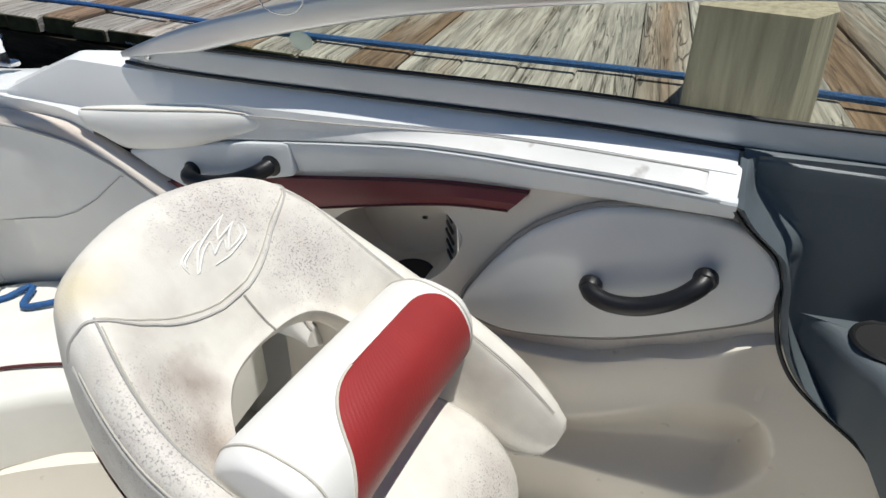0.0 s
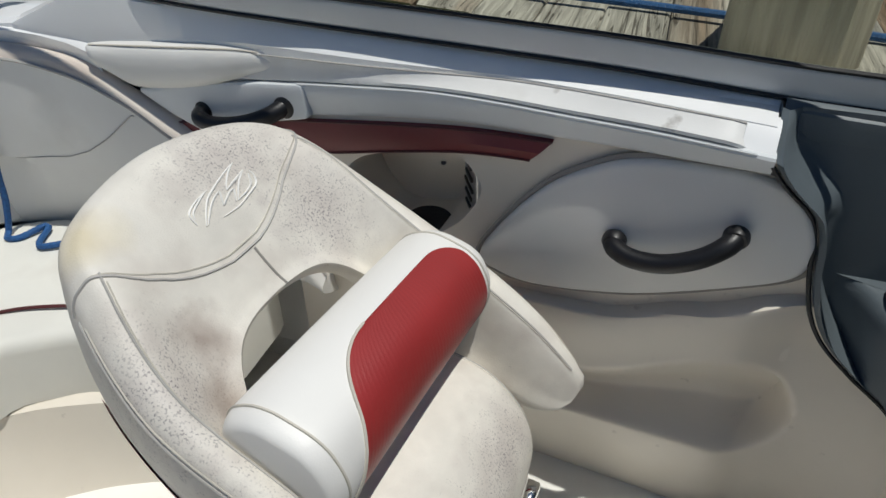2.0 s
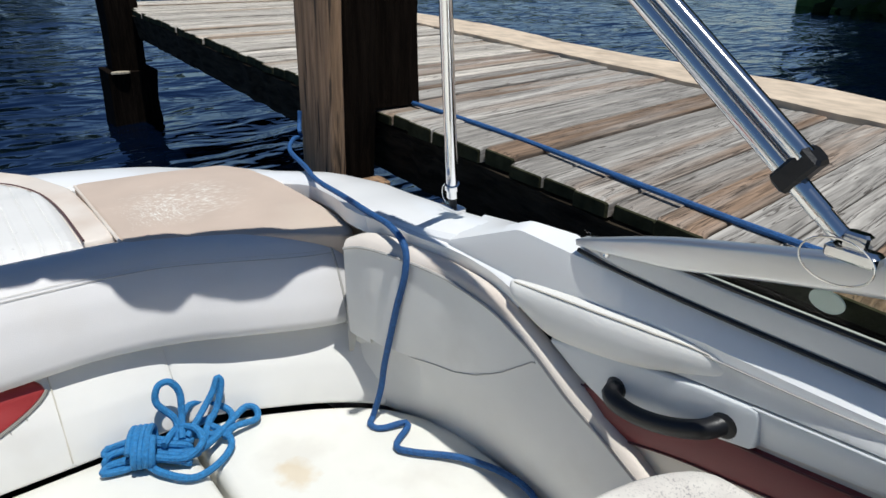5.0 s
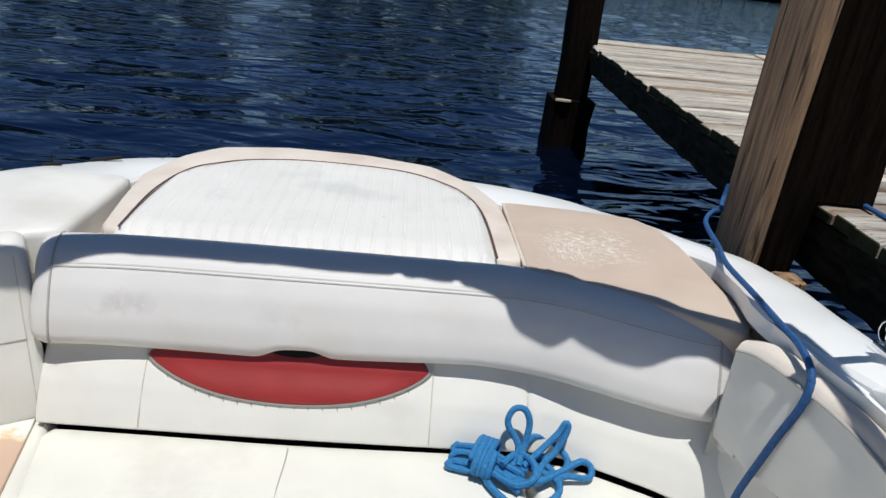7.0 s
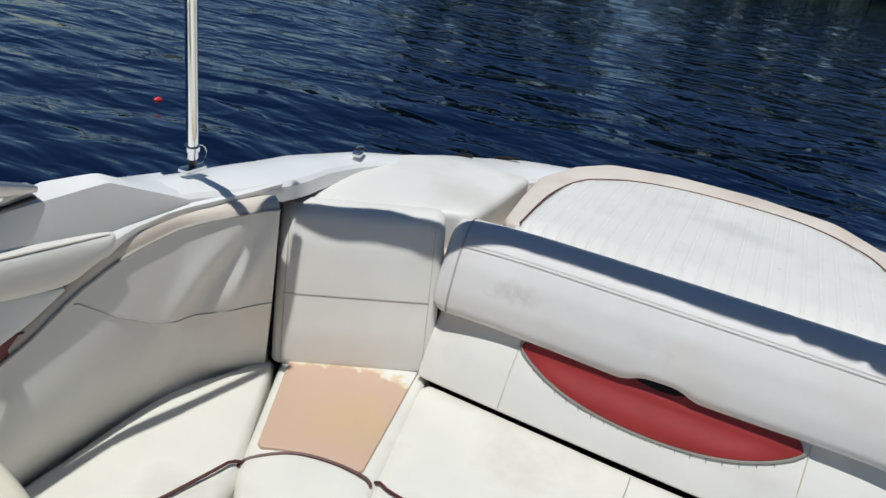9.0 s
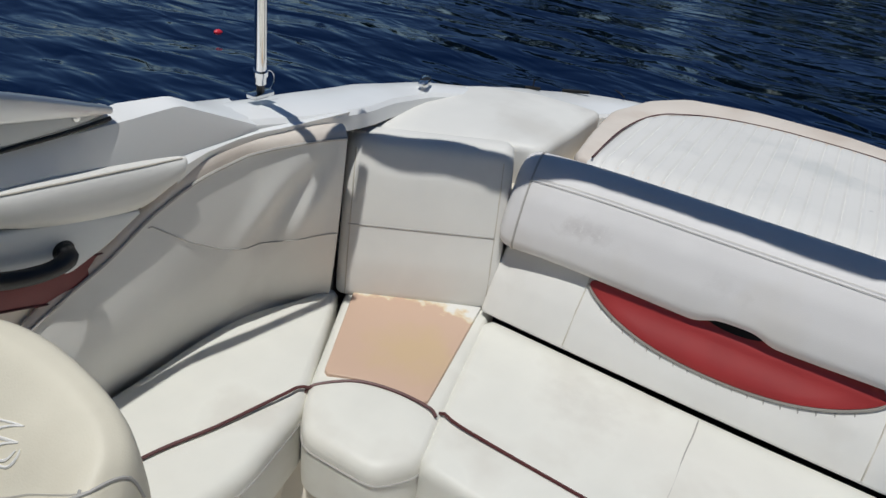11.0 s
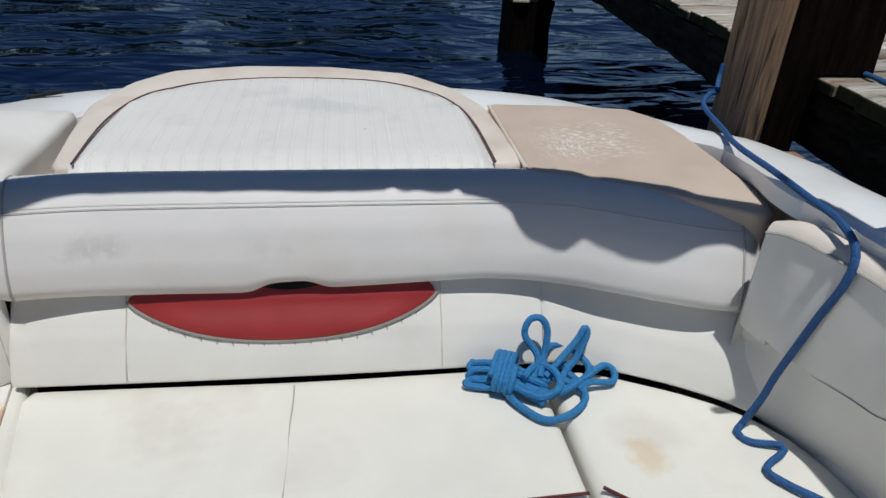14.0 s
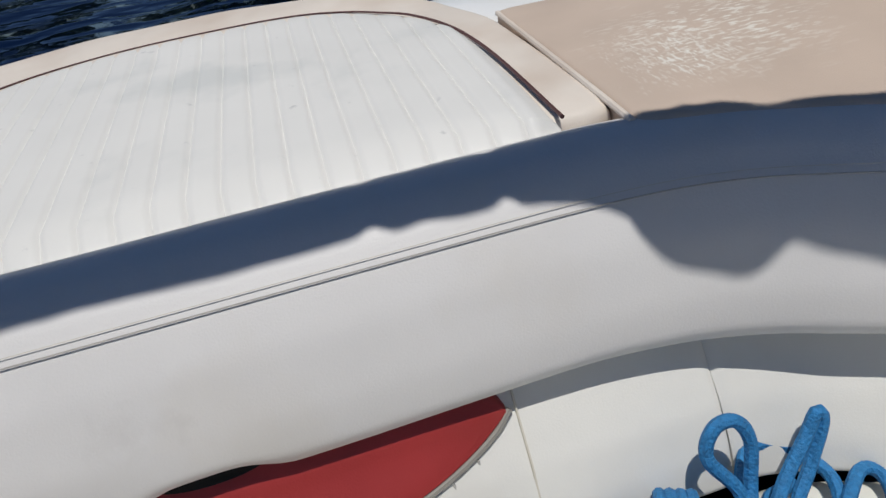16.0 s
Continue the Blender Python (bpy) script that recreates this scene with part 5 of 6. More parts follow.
part("body", pad(smooth_o(fo, 0.02), 0.74, 0.868, 0.012, 0.005, None, 110, round_line=False), vinyl_filler, t)
part("edge_welt", tube([(-1.70 - 0.47 * k / 20, 0.868, 0.8635) for k in range(21)], 0.0045, 8), vinyl_border, t, "pale welt along the joint")
t = thing("walkway_pad", "cream vinyl filler pad on the stern walkway", "cushion", "sun pads")
wo = [(-1.452, -0.645), (-1.576, -0.660), (-1.77, -0.662), (-1.94, -0.655), (-2.04, -0.595), (-2.115, -0.43), (-2.115, -0.222), (-1.9, -0.222), (-1.70, -0.226), (-1.672, -0.29), (-1.565, -0.465)]
part("body", pad(smooth_o(wo, 0.03), 0.74, 0.868, 0.022, 0.006, None, 100, round_line=False), vinyl, t)
wl = even([(x, y, 0.862) for x, y in smooth_o(wo, 0.03) + smooth_o(wo, 0.03)[:1]], 120, True)
wc = sum(wl, Vector()) / 120
part("edge_seam", tube([q + (wc - q).normalized() * 0.016 for q in wl], 0.0022, 5, True), seam_soft, t, "stitched edge seam")

# ---- bucket chairs ----
RING = {
    0.0: ((-0.285, 0, 0.803), (-0.298, 0, 0.820), (-0.325, 0, 0.858), (-0.375, 0, 0.926), (-0.42, 0, 0.968), (-0.447, 0, 0.977), (-0.468, 0, 0.962), (-0.465, 0, 0.86), (-0.40, 0, 0.782), (-0.325, 0, 0.774)),
    0.3: ((-0.265, 0.090, 0.798), (-0.28, 0.097, 0.815), (-0.308, 0.10, 0.85), (-0.36, 0.118, 0.915), (-0.405, 0.13, 0.950), (-0.428, 0.137, 0.955), (-0.447, 0.145, 0.935), (-0.44, 0.15, 0.83), (-0.375, 0.135, 0.765), (-0.30, 0.108, 0.762)),
    0.5: ((-0.217, 0.141, 0.742), (-0.236, 0.150, 0.768), (-0.265, 0.155, 0.815), (-0.31, 0.17, 0.89), (-0.345, 0.180, 0.918), (-0.37, 0.189, 0.918), (-0.388, 0.199, 0.89), (-0.39, 0.206, 0.78), (-0.33, 0.198, 0.702), (-0.26, 0.167, 0.700)),
    0.68: ((-0.16, 0.16, 0.66), (-0.175, 0.172, 0.70), (-0.195, 0.186, 0.75), (-0.225, 0.203, 0.815), (-0.24, 0.214, 0.84), (-0.25, 0.234, 0.842), (-0.255, 0.248, 0.812), (-0.265, 0.245, 0.72), (-0.245, 0.225, 0.64), (-0.20, 0.185, 0.62)),
    0.84: ((-0.06, 0.182, 0.58), (-0.07, 0.19, 0.62), (-0.08, 0.198, 0.67), (-0.09, 0.207, 0.73), (-0.095, 0.215, 0.755), (-0.095, 0.238, 0.760), (-0.095, 0.254, 0.738), (-0.10, 0.256, 0.65), (-0.10, 0.245, 0.57), (-0.08, 0.21, 0.55)),
    0.94: ((0.02, 0.188, 0.54), (0.02, 0.195, 0.58), (0.015, 0.201, 0.62), (0.015, 0.209, 0.66), (0.015, 0.218, 0.680), (0.017, 0.238, 0.684), (0.018, 0.252, 0.665), (0.01, 0.254, 0.60), (0.0, 0.243, 0.535), (0.005, 0.21, 0.52)),
    0.98: ((0.068, 0.198, 0.545), (0.072, 0.203, 0.56), (0.08, 0.207, 0.575), (0.086, 0.212, 0.595), (0.09, 0.219, 0.607), (0.092, 0.228, 0.609), (0.092, 0.236, 0.60), (0.086, 0.238, 0.575), (0.076, 0.232, 0.545), (0.068, 0.212, 0.535)),
    1.0: ((0.086, 0.208, 0.562), (0.088, 0.21, 0.568), (0.091, 0.212, 0.575), (0.094, 0.215, 0.585), (0.096, 0.219, 0.590), (0.097, 0.223, 0.591), (0.097, 0.227, 0.586), (0.094, 0.228, 0.576), (0.089, 0.224, 0.564), (0.086, 0.215, 0.56)),
}


def chair_ring(s):
    """The padded wrap's section at s: -1 and 1 are the arm tips, 0 the middle of the back."""
    keys = sorted(RING)
    line = [-k for k in keys[:0:-1]] + keys
    j = 0
    while j < len(line) - 2 and s > line[j + 1]:
        j += 1
    t = (s - line[j]) / (line[j + 1] - line[j])
    out = []

    def key(n, k):
        q = line[max(0, min(len(line) - 1, n))]
        x, y, z = RING[abs(q)][k]
        # the outboard shoulder stands a little fuller
        full = max(0.0, 1 - abs(q - 0.42) / 0.30) if k in (3, 4, 5, 6, 7) else 0.0
        return Vector((x, (math.copysign(y, q) if q else 0.0) + 0.022 * full, z + 0.006 * full))

    for k in range(10):
        a, b, c, d = key(j - 1, k), key(j, k), key(j + 1, k), key(j + 2, k)
        out.append(0.5 * (2 * b + (c - a) * t + (2 * a - 5 * b + 4 * c - d) * t * t + (3 * b - a - 3 * c + d) * t ** 3))
    ring = []
    for i in range(10):
        a, b, c, d = out[i - 1], out[i], out[(i + 1) % 10], out[(i + 2) % 10]
        for m in range(4):
            t = m / 4
            ring.append(0.5 * (2 * b + (c - a) * t + (2 * a - 5 * b + 4 * c - d) * t * t + (3 * b - a - 3 * c + d) * t ** 3))
    return ring


def bucket_chair(centre, turn, label, skin):
    ch = thing("bucket_chair", label, "chair", "bucket chairs")
    CH = Matrix.Translation(centre) @ Matrix.Rotation(radians(turn), 4, "Z")
    ss = [-1 + 2 * i / 90 for i in range(91)]
    ss = [math.copysign(abs(s) ** 0.85, s) for s in ss]
    rings = [chair_ring(s) for s in ss]
    back = part("back_wrap", moved(grid(rings, wrap=True, caps=True), CH), skin, ch, "mildew-spotted wraparound backrest")

    def on_back(s, k, lift=0.0015):
        r = chair_ring(s)
        i = int(k) % 40
        f = k - int(k)
        p = r[i].lerp(r[(i + 1) % 40], f)
        c = sum(r, Vector()) / 40
        return p + (p - c).normalized() * lift

    way = curve([(-0.505, 24, 0), (-0.475, 19, 0), (-0.42, 14.5, 0), (-0.30, 10.6, 0), (-0.1, 8.4, 0), (0.08, 8.2, 0), (0.25, 10, 0), (0.40, 13.5, 0), (0.455, 17, 0), (0.445, 21, 0), (0.43, 25, 0)], 80)
    part("panel_seam", tube([CH @ on_back(q.x, q.y, 0.0005) for q in way], 0.002, 5), seam_soft, back, "stitched seam round the top panel")
    part("stitching", tube([CH @ on_back(q.x, q.y + 0.5, 0.0004) for q in way[4:-8]], 0.0012, 4), thread, back)
    for sg in (-1, 1):
        part("arm_seam", tube([CH @ on_back(sg * (0.43 + 0.54 * i / 50), 15.8, 0.0004) for i in range(51)], 0.0017, 5), seam_soft, back)
        part("arm_seam", tube([CH @ on_back(sg * (0.52 + 0.45 * i / 50), 23.6, 0.0004) for i in range(51)], 0.0017, 5), seam_soft, back)
        part("stitching", tube([CH @ on_back(sg * (0.45 + 0.52 * i / 50), 15.2, 0.0003) for i in range(51)], 0.0011, 4), thread, back)
        part("stitching", tube([CH @ on_back(sg * (0.54 + 0.43 * i / 50), 22.9, 0.0003) for i in range(51)], 0.0011, 4), thread, back)
    part("pleat", tube([CH @ on_back(0.06 + 0.02 * i / 10, 8.0 - 7.0 * i / 10, 0.0004) for i in range(11)], 0.002, 5), seam_mat, back)
    # embossed emblem: two sweeping arcs round a jagged double peak
    strokes = ([(0.038, 12.48), (-0.015, 12.3), (-0.06, 11.95), (-0.068, 11.6), (-0.068, 11.08)], [(0.03, 12.48), (-0.015, 12.12), (-0.052, 11.78), (-0.06, 11.42)],
               [(-0.045, 10.72), (0.008, 11.78), (0.052, 12.3), (0.105, 12.82), (0.158, 13.35)], [(0.158, 13.35), (0.127, 12.82), (0.105, 12.3), (0.09, 11.78)], [(0.09, 11.78), (0.135, 12.12), (0.172, 12.48)], [(0.172, 12.48), (0.135, 11.78), (0.105, 10.9)],
               [(-0.037, 10.72), (0.023, 11.6), (0.06, 11.95), (0.068, 11.95)], [(0.068, 11.95), (0.052, 11.08)], [(0.052, 11.08), (0.097, 11.6), (0.112, 11.6)], [(0.112, 11.6), (0.097, 10.9)],
               [(0.188, 12.3), (0.195, 11.78), (0.188, 11.25), (0.15, 10.9), (0.09, 10.55), (0.03, 10.55)], [(0.18, 12.12), (0.172, 11.42), (0.143, 11.08), (0.105, 10.9)])
    emblem = None
    for way2 in strokes:
        rope = tube([CH @ on_back(q.x, q.y, 0.0008) for q in curve([(u, w, 0) for u, w in way2], 18)], lambda f: 0.0008 + 0.0009 * math.sin(math.pi * f) ** 0.6, 5)
        if emblem is None:
            emblem = part("emblem", rope, vinyl_white, back, "embossed pale emblem")
        else:
            part("stroke", rope, vinyl_white, emblem)
    # seat cushion: a thick roll that falls away to the front, with soft side edges
    line = curve([(-0.30, 0, 0.60), (-0.22, 0, 0.648), (-0.13, 0, 0.668), (-0.05, 0, 0.660), (0.005, 0, 0.630), (0.045, 0, 0.585), (0.063, 0, 0.535), (0.062, 0, 0.485), (0.058, 0, 0.43), (0.048, 0, 0.405)], 40)

    def on_seat(f, v, lift=0.0):
        """A point of the seat's skin: f runs from back to front, v from side to side."""
        i = min(int(f * 39), 38)
        p = line[i].lerp(line[i + 1], f * 39 - i)
        d = (line[i + 1] - line[i]).normalized()
        up = Vector((-d.z, 0, d.x))
        half = 0.172 - 0.012 * max(0.0, f - 0.55) / 0.45
        e = max(0.0, (abs(v) * half - (half - 0.055)) / 0.055)
        sag = 0.055 * (1 - math.sqrt(max(0.0, 1 - e * e))) + 0.012 * v * v
        return p + Vector((0, v * half, 0)) + up * (lift - sag)

    vs = [-1, -0.995, -0.98, -0.95, -0.90, -0.83, -0.75] + [-0.65 + 1.3 * k / 16 for k in range(17)] + [0.75, 0.83, 0.90, 0.95, 0.98, 0.995, 1]
    rows = [[on_seat(i / 39, v) for v in vs] for i in range(40)]
    for r in rows:
        r.insert(0, Vector((r[0].x - 0.004, r[0].y, min(0.42, r[0].z - 0.005))))
        r.append(Vector((r[-1].x - 0.004, r[-1].y, min(0.42, r[-1].z - 0.005))))
    seat = part("seat", moved(grid(rows, wrap=True, caps=True), CH), skin, ch, "speckled seat cushion")
    for sg in (-1, 1):
        part("seat_seam", tube([CH @ on_seat(0.10 + 0.86 * k / 24, sg * 0.86, 0.0002) for k in range(25)], 0.0016, 5), seam_soft, seat)
        part("stitching", tube([CH @ on_seat(0.10 + 0.85 * k / 24, sg * 0.82, 0.0002) for k in range(25)], 0.0009, 4), thread, seat)
    part("apron_seam", tube([CH @ on_seat(0.90, -0.9 + 1.8 * k / 20, 0.0002) for k in range(21)], 0.0015, 5), seam_soft, seat)
    B0 = Vector((-0.122, 0.0, 0.772))
    ring2 = rounded([(0.058, -0.058), (0.072, 0.0), (0.047, 0.056), (-0.03, 0.077), (-0.085, 0.047), (-0.085, -0.03), (-0.03, -0.075)], 0.035, 5)
    bprof = even([(o, 0, z) for o, z in ring2 + ring2[:1]], 64, True)

    def shrink(y):
        e = min(1.0, (0.21 - abs(y)) / 0.035)
        return 0.80 + 0.20 * math.sqrt(max(0.0, 1 - (1 - e) ** 2))

    def on_bolster(y, k, lift=1.0):
        i = int(k) % 64
        p = bprof[i].lerp(bprof[(i + 1) % 64], k - int(k))
        f = (y + 0.21) / 0.42
        return B0 + Vector((0.004 * f, y, -0.012 * f * f)) + Vector((p.x, 0, p.z)) * shrink(y) * lift * (1.02 - 0.05 * f)
    ys = [-0.21, -0.208, -0.203, -0.195, -0.185, -0.175] + [-0.16 + 0.32 * i / 24 for i in range(25)] + [0.175, 0.185, 0.195, 0.203, 0.208, 0.21]
    bolster = part("bolster", moved(grid([[on_bolster(y, k) for k in range(64)] for y in ys], wrap=True, caps=True), CH), vinyl_white, ch, "flip-up white bolster with a red panel")
    for sg in (-1, 1):
        part("end_seam", tube([CH @ on_bolster(sg * 0.186, k, 1.004) for k in range(64)], 0.0018, 5, True), thread, bolster)
    # red panel over the front, its inboard end cut on a slant
    top_k = min(range(64), key=lambda k: abs(bprof[k].x + 0.010) + (10 if bprof[k].z < 0 else 0))
    low_k = min(range(64), key=lambda k: abs(bprof[k].x - 0.035) + (10 if bprof[k].z > 0 else 0))
    if low_k > top_k:
        low_k -= 64
    rows = []
    for i in range(31):
        v = (i / 30) ** 1.6
        k = (top_k + (low_k - top_k) * v) % 64
        s = v * v * (3 - 2 * v)
        y0 = -0.112 - 0.068 * s + 0.085 * (1 - math.sqrt(1 - max(0.0, 1 - v / 0.32) ** 2))
        y1 = 0.178 - 0.05 * (1 - math.sqrt(1 - max(0.0, 1 - v / 0.2) ** 2))
        rows.append([on_bolster(y0 + (y1 - y0) * j / 120, k, 1.014 + 0.005 * abs(math.sin(math.pi * j / 3))) for j in range(121)])
    red = part("red_panel", moved(grid(rows), CH), vinyl_red, bolster, "ribbed red vinyl panel")
    part("panel_piping", tube([CH @ r[0] for r in rows], 0.0022, 5), thread, red)
    for sg in (-1, 1):
        rows = []
        for i in range(30):
            r = chair_ring(sg * (0.52 + 0.46 * i / 29))
            c = sum(r, Vector()) / 40
            rows.append([q + (q - c).normalized() * 0.003 for q in r[28:38]])
        part("side_skin", moved(grid(rows), CH), vinyl_red, ch, "faded red outer side")
    part("seat_pan", moved(pad(smooth_o([(-0.27, -0.16), (0.04, -0.16), (0.04, 0.16), (-0.27, 0.16)], 0.03), 0.385, 0.43, 0.01, 0.0, None, 60, round_line=False), CH), black, ch, "black seat pan")
    part("pedestal", moved(lathe([(0.0, 0.12), (0.04, 0.12), (0.04, 0.34), (0.06, 0.36), (0.06, 0.41), (0.0, 0.41)], (-0.06, 0.03, 0), 28), CH), alu, ch, "aluminium pedestal")
    plate = part("base_plate", moved(lathe([(0.0, 0.12), (0.165, 0.12), (0.165, 0.126), (0.15, 0.132), (0.05, 0.142), (0.0, 0.142)], (-0.06, 0.03, 0), 40), CH), alu, ch, "round aluminium base plate")
    for k in range(6):
        a = 2 * math.pi * k / 6 + 0.3
        part("screw", moved(lathe([(0.0, 0), (0.008, 0), (0.006, 0.003), (0.0, 0.004)], (-0.06 + 0.14 * math.cos(a), 0.03 + 0.14 * math.sin(a), 0.132), 10), CH), chrome, plate)
    part("hinge_bracket", moved(box(0.045, 0.07, 0.10, 0.15, 0.40, 0.42, 0.004), CH), chrome, ch, "chrome hinge bracket")
    part("knob", moved(lathe([(0.0, -0.02), (0.014, -0.018), (0.018, 0.0), (0.014, 0.018), (0.0, 0.02)], (0.065, 0.085, 0.385), 14), CH), black, ch, "black adjuster knob")


bucket_chair((-0.01, 1.01, 0.0), -2, "mildewed cream and red vinyl swivel bucket chair", vinyl_stain)
bucket_chair((-0.01, 2 * CY - 1.02, 0.0), 3, "cream vinyl helm bucket chair with a yellow-cream back", vinyl_yellow_cream)

# ---- bimini frame ----
bf = thing("bimini_frame", "stainless bimini frame folded aft in its canvas boot", "bimini", "")
for sgn in (1, -1):
    Y = lambda y: CY + sgn * (y - CY)
    hinge_p = Vector((-0.403, Y(1.338), 1.205))
    d = Vector((-0.81, 0, 0.585))
    for k, off in enumerate(((0, 0, 0.0), (0.016, -0.004 * sgn, 0.023))):
        s0 = hinge_p + d * (0.05 if k == 0 else 0.11) + Vector(off)
        inb = (0.002 if sgn > 0 else 0.036)
        way = [s0, s0 + d * 0.26, s0 + d * 0.45 + Vector((0, -inb * 1.1 * sgn, 0)), s0 + d * 0.72 + Vector((0, -inb * 2.0 * sgn, 0)), s0 + d * 0.86 + Vector((0, -inb * 1.5 * sgn, 0))]
        part("bow", tube(curve(way, 24), 0.0125, 12), chrome, bf, "polished bow tube")
    c0 = hinge_p + d * 0.105
    part("eye_end", tube([hinge_p + d * 0.02, hinge_p + d * 0.09], 0.011, 10), chrome, bf, "polished eye end")
    m = Matrix.Translation(c0) @ d.to_track_quat("X", "Z").to_matrix().to_4x4()
    cl = part("clamp", moved(box(-0.014, 0.014, -0.016, 0.016, -0.016, 0.040, 0.004), m), black, bf, "black plastic clamp", smooth=False)
    part("bolt", moved(lathe([(0.0, 0), (0.007, 0), (0.006, 0.004), (0, 0.005)], (0, 0, 0.0), 10), m @ Matrix.Translation((0, -0.018 * sgn, 0.012)) @ Matrix.Rotation(radians(90 * sgn), 4, "X")), chrome, cl)
    foot = part("deck_mount", moved(box(-0.028, 0.028, -0.012, 0.012, -0.012, 0.004, 0.003), Matrix.Translation(hinge_p)), chrome, bf, "stainless deck mount")
    part("jaw", moved(box(-0.014, 0.014, -0.009, 0.009, 0.002, 0.022, 0.003), Matrix.Translation(hinge_p)), chrome, foot, smooth=False)
    ring = [hinge_p + Vector((-0.01 + 0.040 * math.cos(a), -0.016 * sgn, -0.012 + 0.026 * math.sin(a))) for a in [2 * math.pi * k / 24 for k in range(24)]]
    part("lanyard", tube(ring, 0.0012, 5, True), chrome, foot, "thin wire lanyard loop")
    base = Vector((-1.21, Y(1.434), 0.985))
    topp = base + Vector((0.19, -0.21 * sgn, 0.78))
    part("rear_leg", tube([base + (topp - base) * 0.035, topp], 0.0125, 12), chrome, bf, "polished rear support leg")
    part("collar", tube([base + (topp - base) * 0.06, base + (topp - base) * 0.075], 0.016, 12), chrome, bf)
    fm = part("deck_mount", moved(box(-0.03, 0.03, -0.014, 0.014, -0.008, 0.004, 0.003), Matrix.Translation(base)), chrome, bf, "stainless deck mount")
    part("jaw", tube([base, base + (topp - base) * 0.04], 0.009, 8), black, fm)
    ring = [base + Vector((-0.03 + 0.022 * math.cos(a), 0.01 * sgn, 0.02 + 0.022 * math.sin(a))) for a in [2 * math.pi * k / 20 for k in range(20)]]
    part("pin_ring", tube(ring, 0.0012, 5, True), chrome, fm, "wire pin ring")
# rolled cloth: (y, x, z, radius) from the port end to the starboard end
BOOT = [(1.31, -1.255, 1.77, 0.045), (1.25, -1.276, 1.79, 0.047), (1.195, -1.290, 1.80, 0.055), (1.155, -1.302, 1.81, 0.074), (1.09, -1.325, 1.83, 0.082), (1.01, -1.362, 1.85, 0.080), (0.93, -1.385, 1.86, 0.086), (0.885, -1.402, 1.87, 0.088), (0.84, -1.430, 1.87, 0.066), (0.77, -1.448, 1.87, 0.052), (0.60, -1.456, 1.88, 0.046), (0.34, -1.458, 1.88, 0.046), (-0.02, -1.455, 1.88, 0.045), (-0.18, -1.424, 1.86, 0.040), (-0.275, -1.358, 1.85, 0.034), (-0.40, -1.305, 1.84, 0.034), (-0.49, -1.25, 1.82, 0.034), (-0.545, -1.228, 1.80, 0.031), (-0.582, -1.214, 1.785, 0.024)]
cloth = curve([(x, y, z) for y, x, z, r in BOOT], 220)


def boot_radius(f):
    q = cloth[round(f * 219)]
    body = lerp_at(q.y, sorted((y, r) for y, x, z, r in BOOT))
    crease = 0.012 * (math.exp(-((q.y - 0.70) / 0.012) ** 2) + math.exp(-((q.y - 0.56) / 0.015) ** 2) + math.exp(-((q.y - 0.985) / 0.02) ** 2))
    return body - crease + 0.006 * noise.noise(Vector((f * 16, 2.0, 0))) + 0.004 * noise.noise(Vector((f * 47, 5.0, 0)))


part("boot", tube(cloth, boot_radius, 14), canvas, bf, "rolled navy canvas boot")

# ---- ropes ----
r = thing("mooring_rope", "dark blue braided mooring line lying over the seat", "rope", "ropes")
line = [(-2.20, 1.572, 0.985), (-2.195, 1.566, 0.945), (-2.165, 1.55, 0.928), (-2.18, 1.562, 0.905), (-2.14, 1.515, 0.912), (-2.07, 1.468, 0.898), (-1.88, 1.425, 0.90), (-1.72, 1.375, 0.915), (-1.5, 1.335, 0.94), (-1.345, 1.31, 0.953), (-1.25, 1.30, 0.957), (-1.185, 1.292, 0.935), (-1.172, 1.283, 0.88), (-1.19, 1.275, 0.80), (-1.205, 1.27, 0.73), (-1.225, 1.265, 0.64), (-1.236, 1.262, 0.57), (-1.243, 1.245, 0.50), (-1.225, 1.225, 0.496), (-1.195, 1.235, 0.499), (-1.178, 1.285, 0.503), (-1.16, 1.285, 0.504), (-1.12, 1.225, 0.507), (-1.08, 1.238, 0.511), (-1.0, 1.31, 0.514), (-0.90, 1.355, 0.514), (-0.82, 1.35, 0.514), (-0.79, 1.30, 0.51), (-0.82, 1.25, 0.508), (-0.88, 1.23, 0.505), (-0.89, 1.26, 0.505), (-0.82, 1.285, 0.52), (-0.77, 1.26, 0.515)]
part("line", tube(curve(line, 190), 0.0072, 8), rope_navy, r)
r = thing("rope_coil", "bright blue rope coil with loops on the bench seat", "rope", "ropes")
rnd = random.Random(5)
C = Vector((-1.415, 0.80, 0.486))
ALONG = Vector((0.035, 0.085, 0)).normalized()
ACROSS = Vector((ALONG.y, -ALONG.x, 0))
# the hank: strands lying side by side, turning back on themselves at either end
pts = []
for k in range(9):
    off = -0.042 + 0.0105 * k + rnd.uniform(-0.004, 0.004)
    h = 0.008 + 0.032 * math.exp(-(off / 0.03) ** 2) * (1 if k % 2 else 0.55)
    ends = (-0.075 - rnd.uniform(0, 0.015), 0.062 + rnd.uniform(0, 0.045))
    steps = [0.0, 0.25, 0.5, 0.75, 1.0]
    if k % 2:
        steps = steps[::-1]
    for f in steps:
        pinch = 0.62 + 0.38 * abs(2 * f - 0.9)
        pts.append(C + ALONG * (ends[0] + (ends[1] - ends[0]) * f) + ACROSS * (off * pinch + rnd.uniform(-0.004, 0.004)) + Vector((0, 0, max(0.007, h * (1.15 - 0.5 * abs(2 * f - 0.9)) + rnd.uniform(-0.004, 0.004)))))
part("coil", tube(curve(pts, 520), 0.0078, 8), rope_cyan, r)
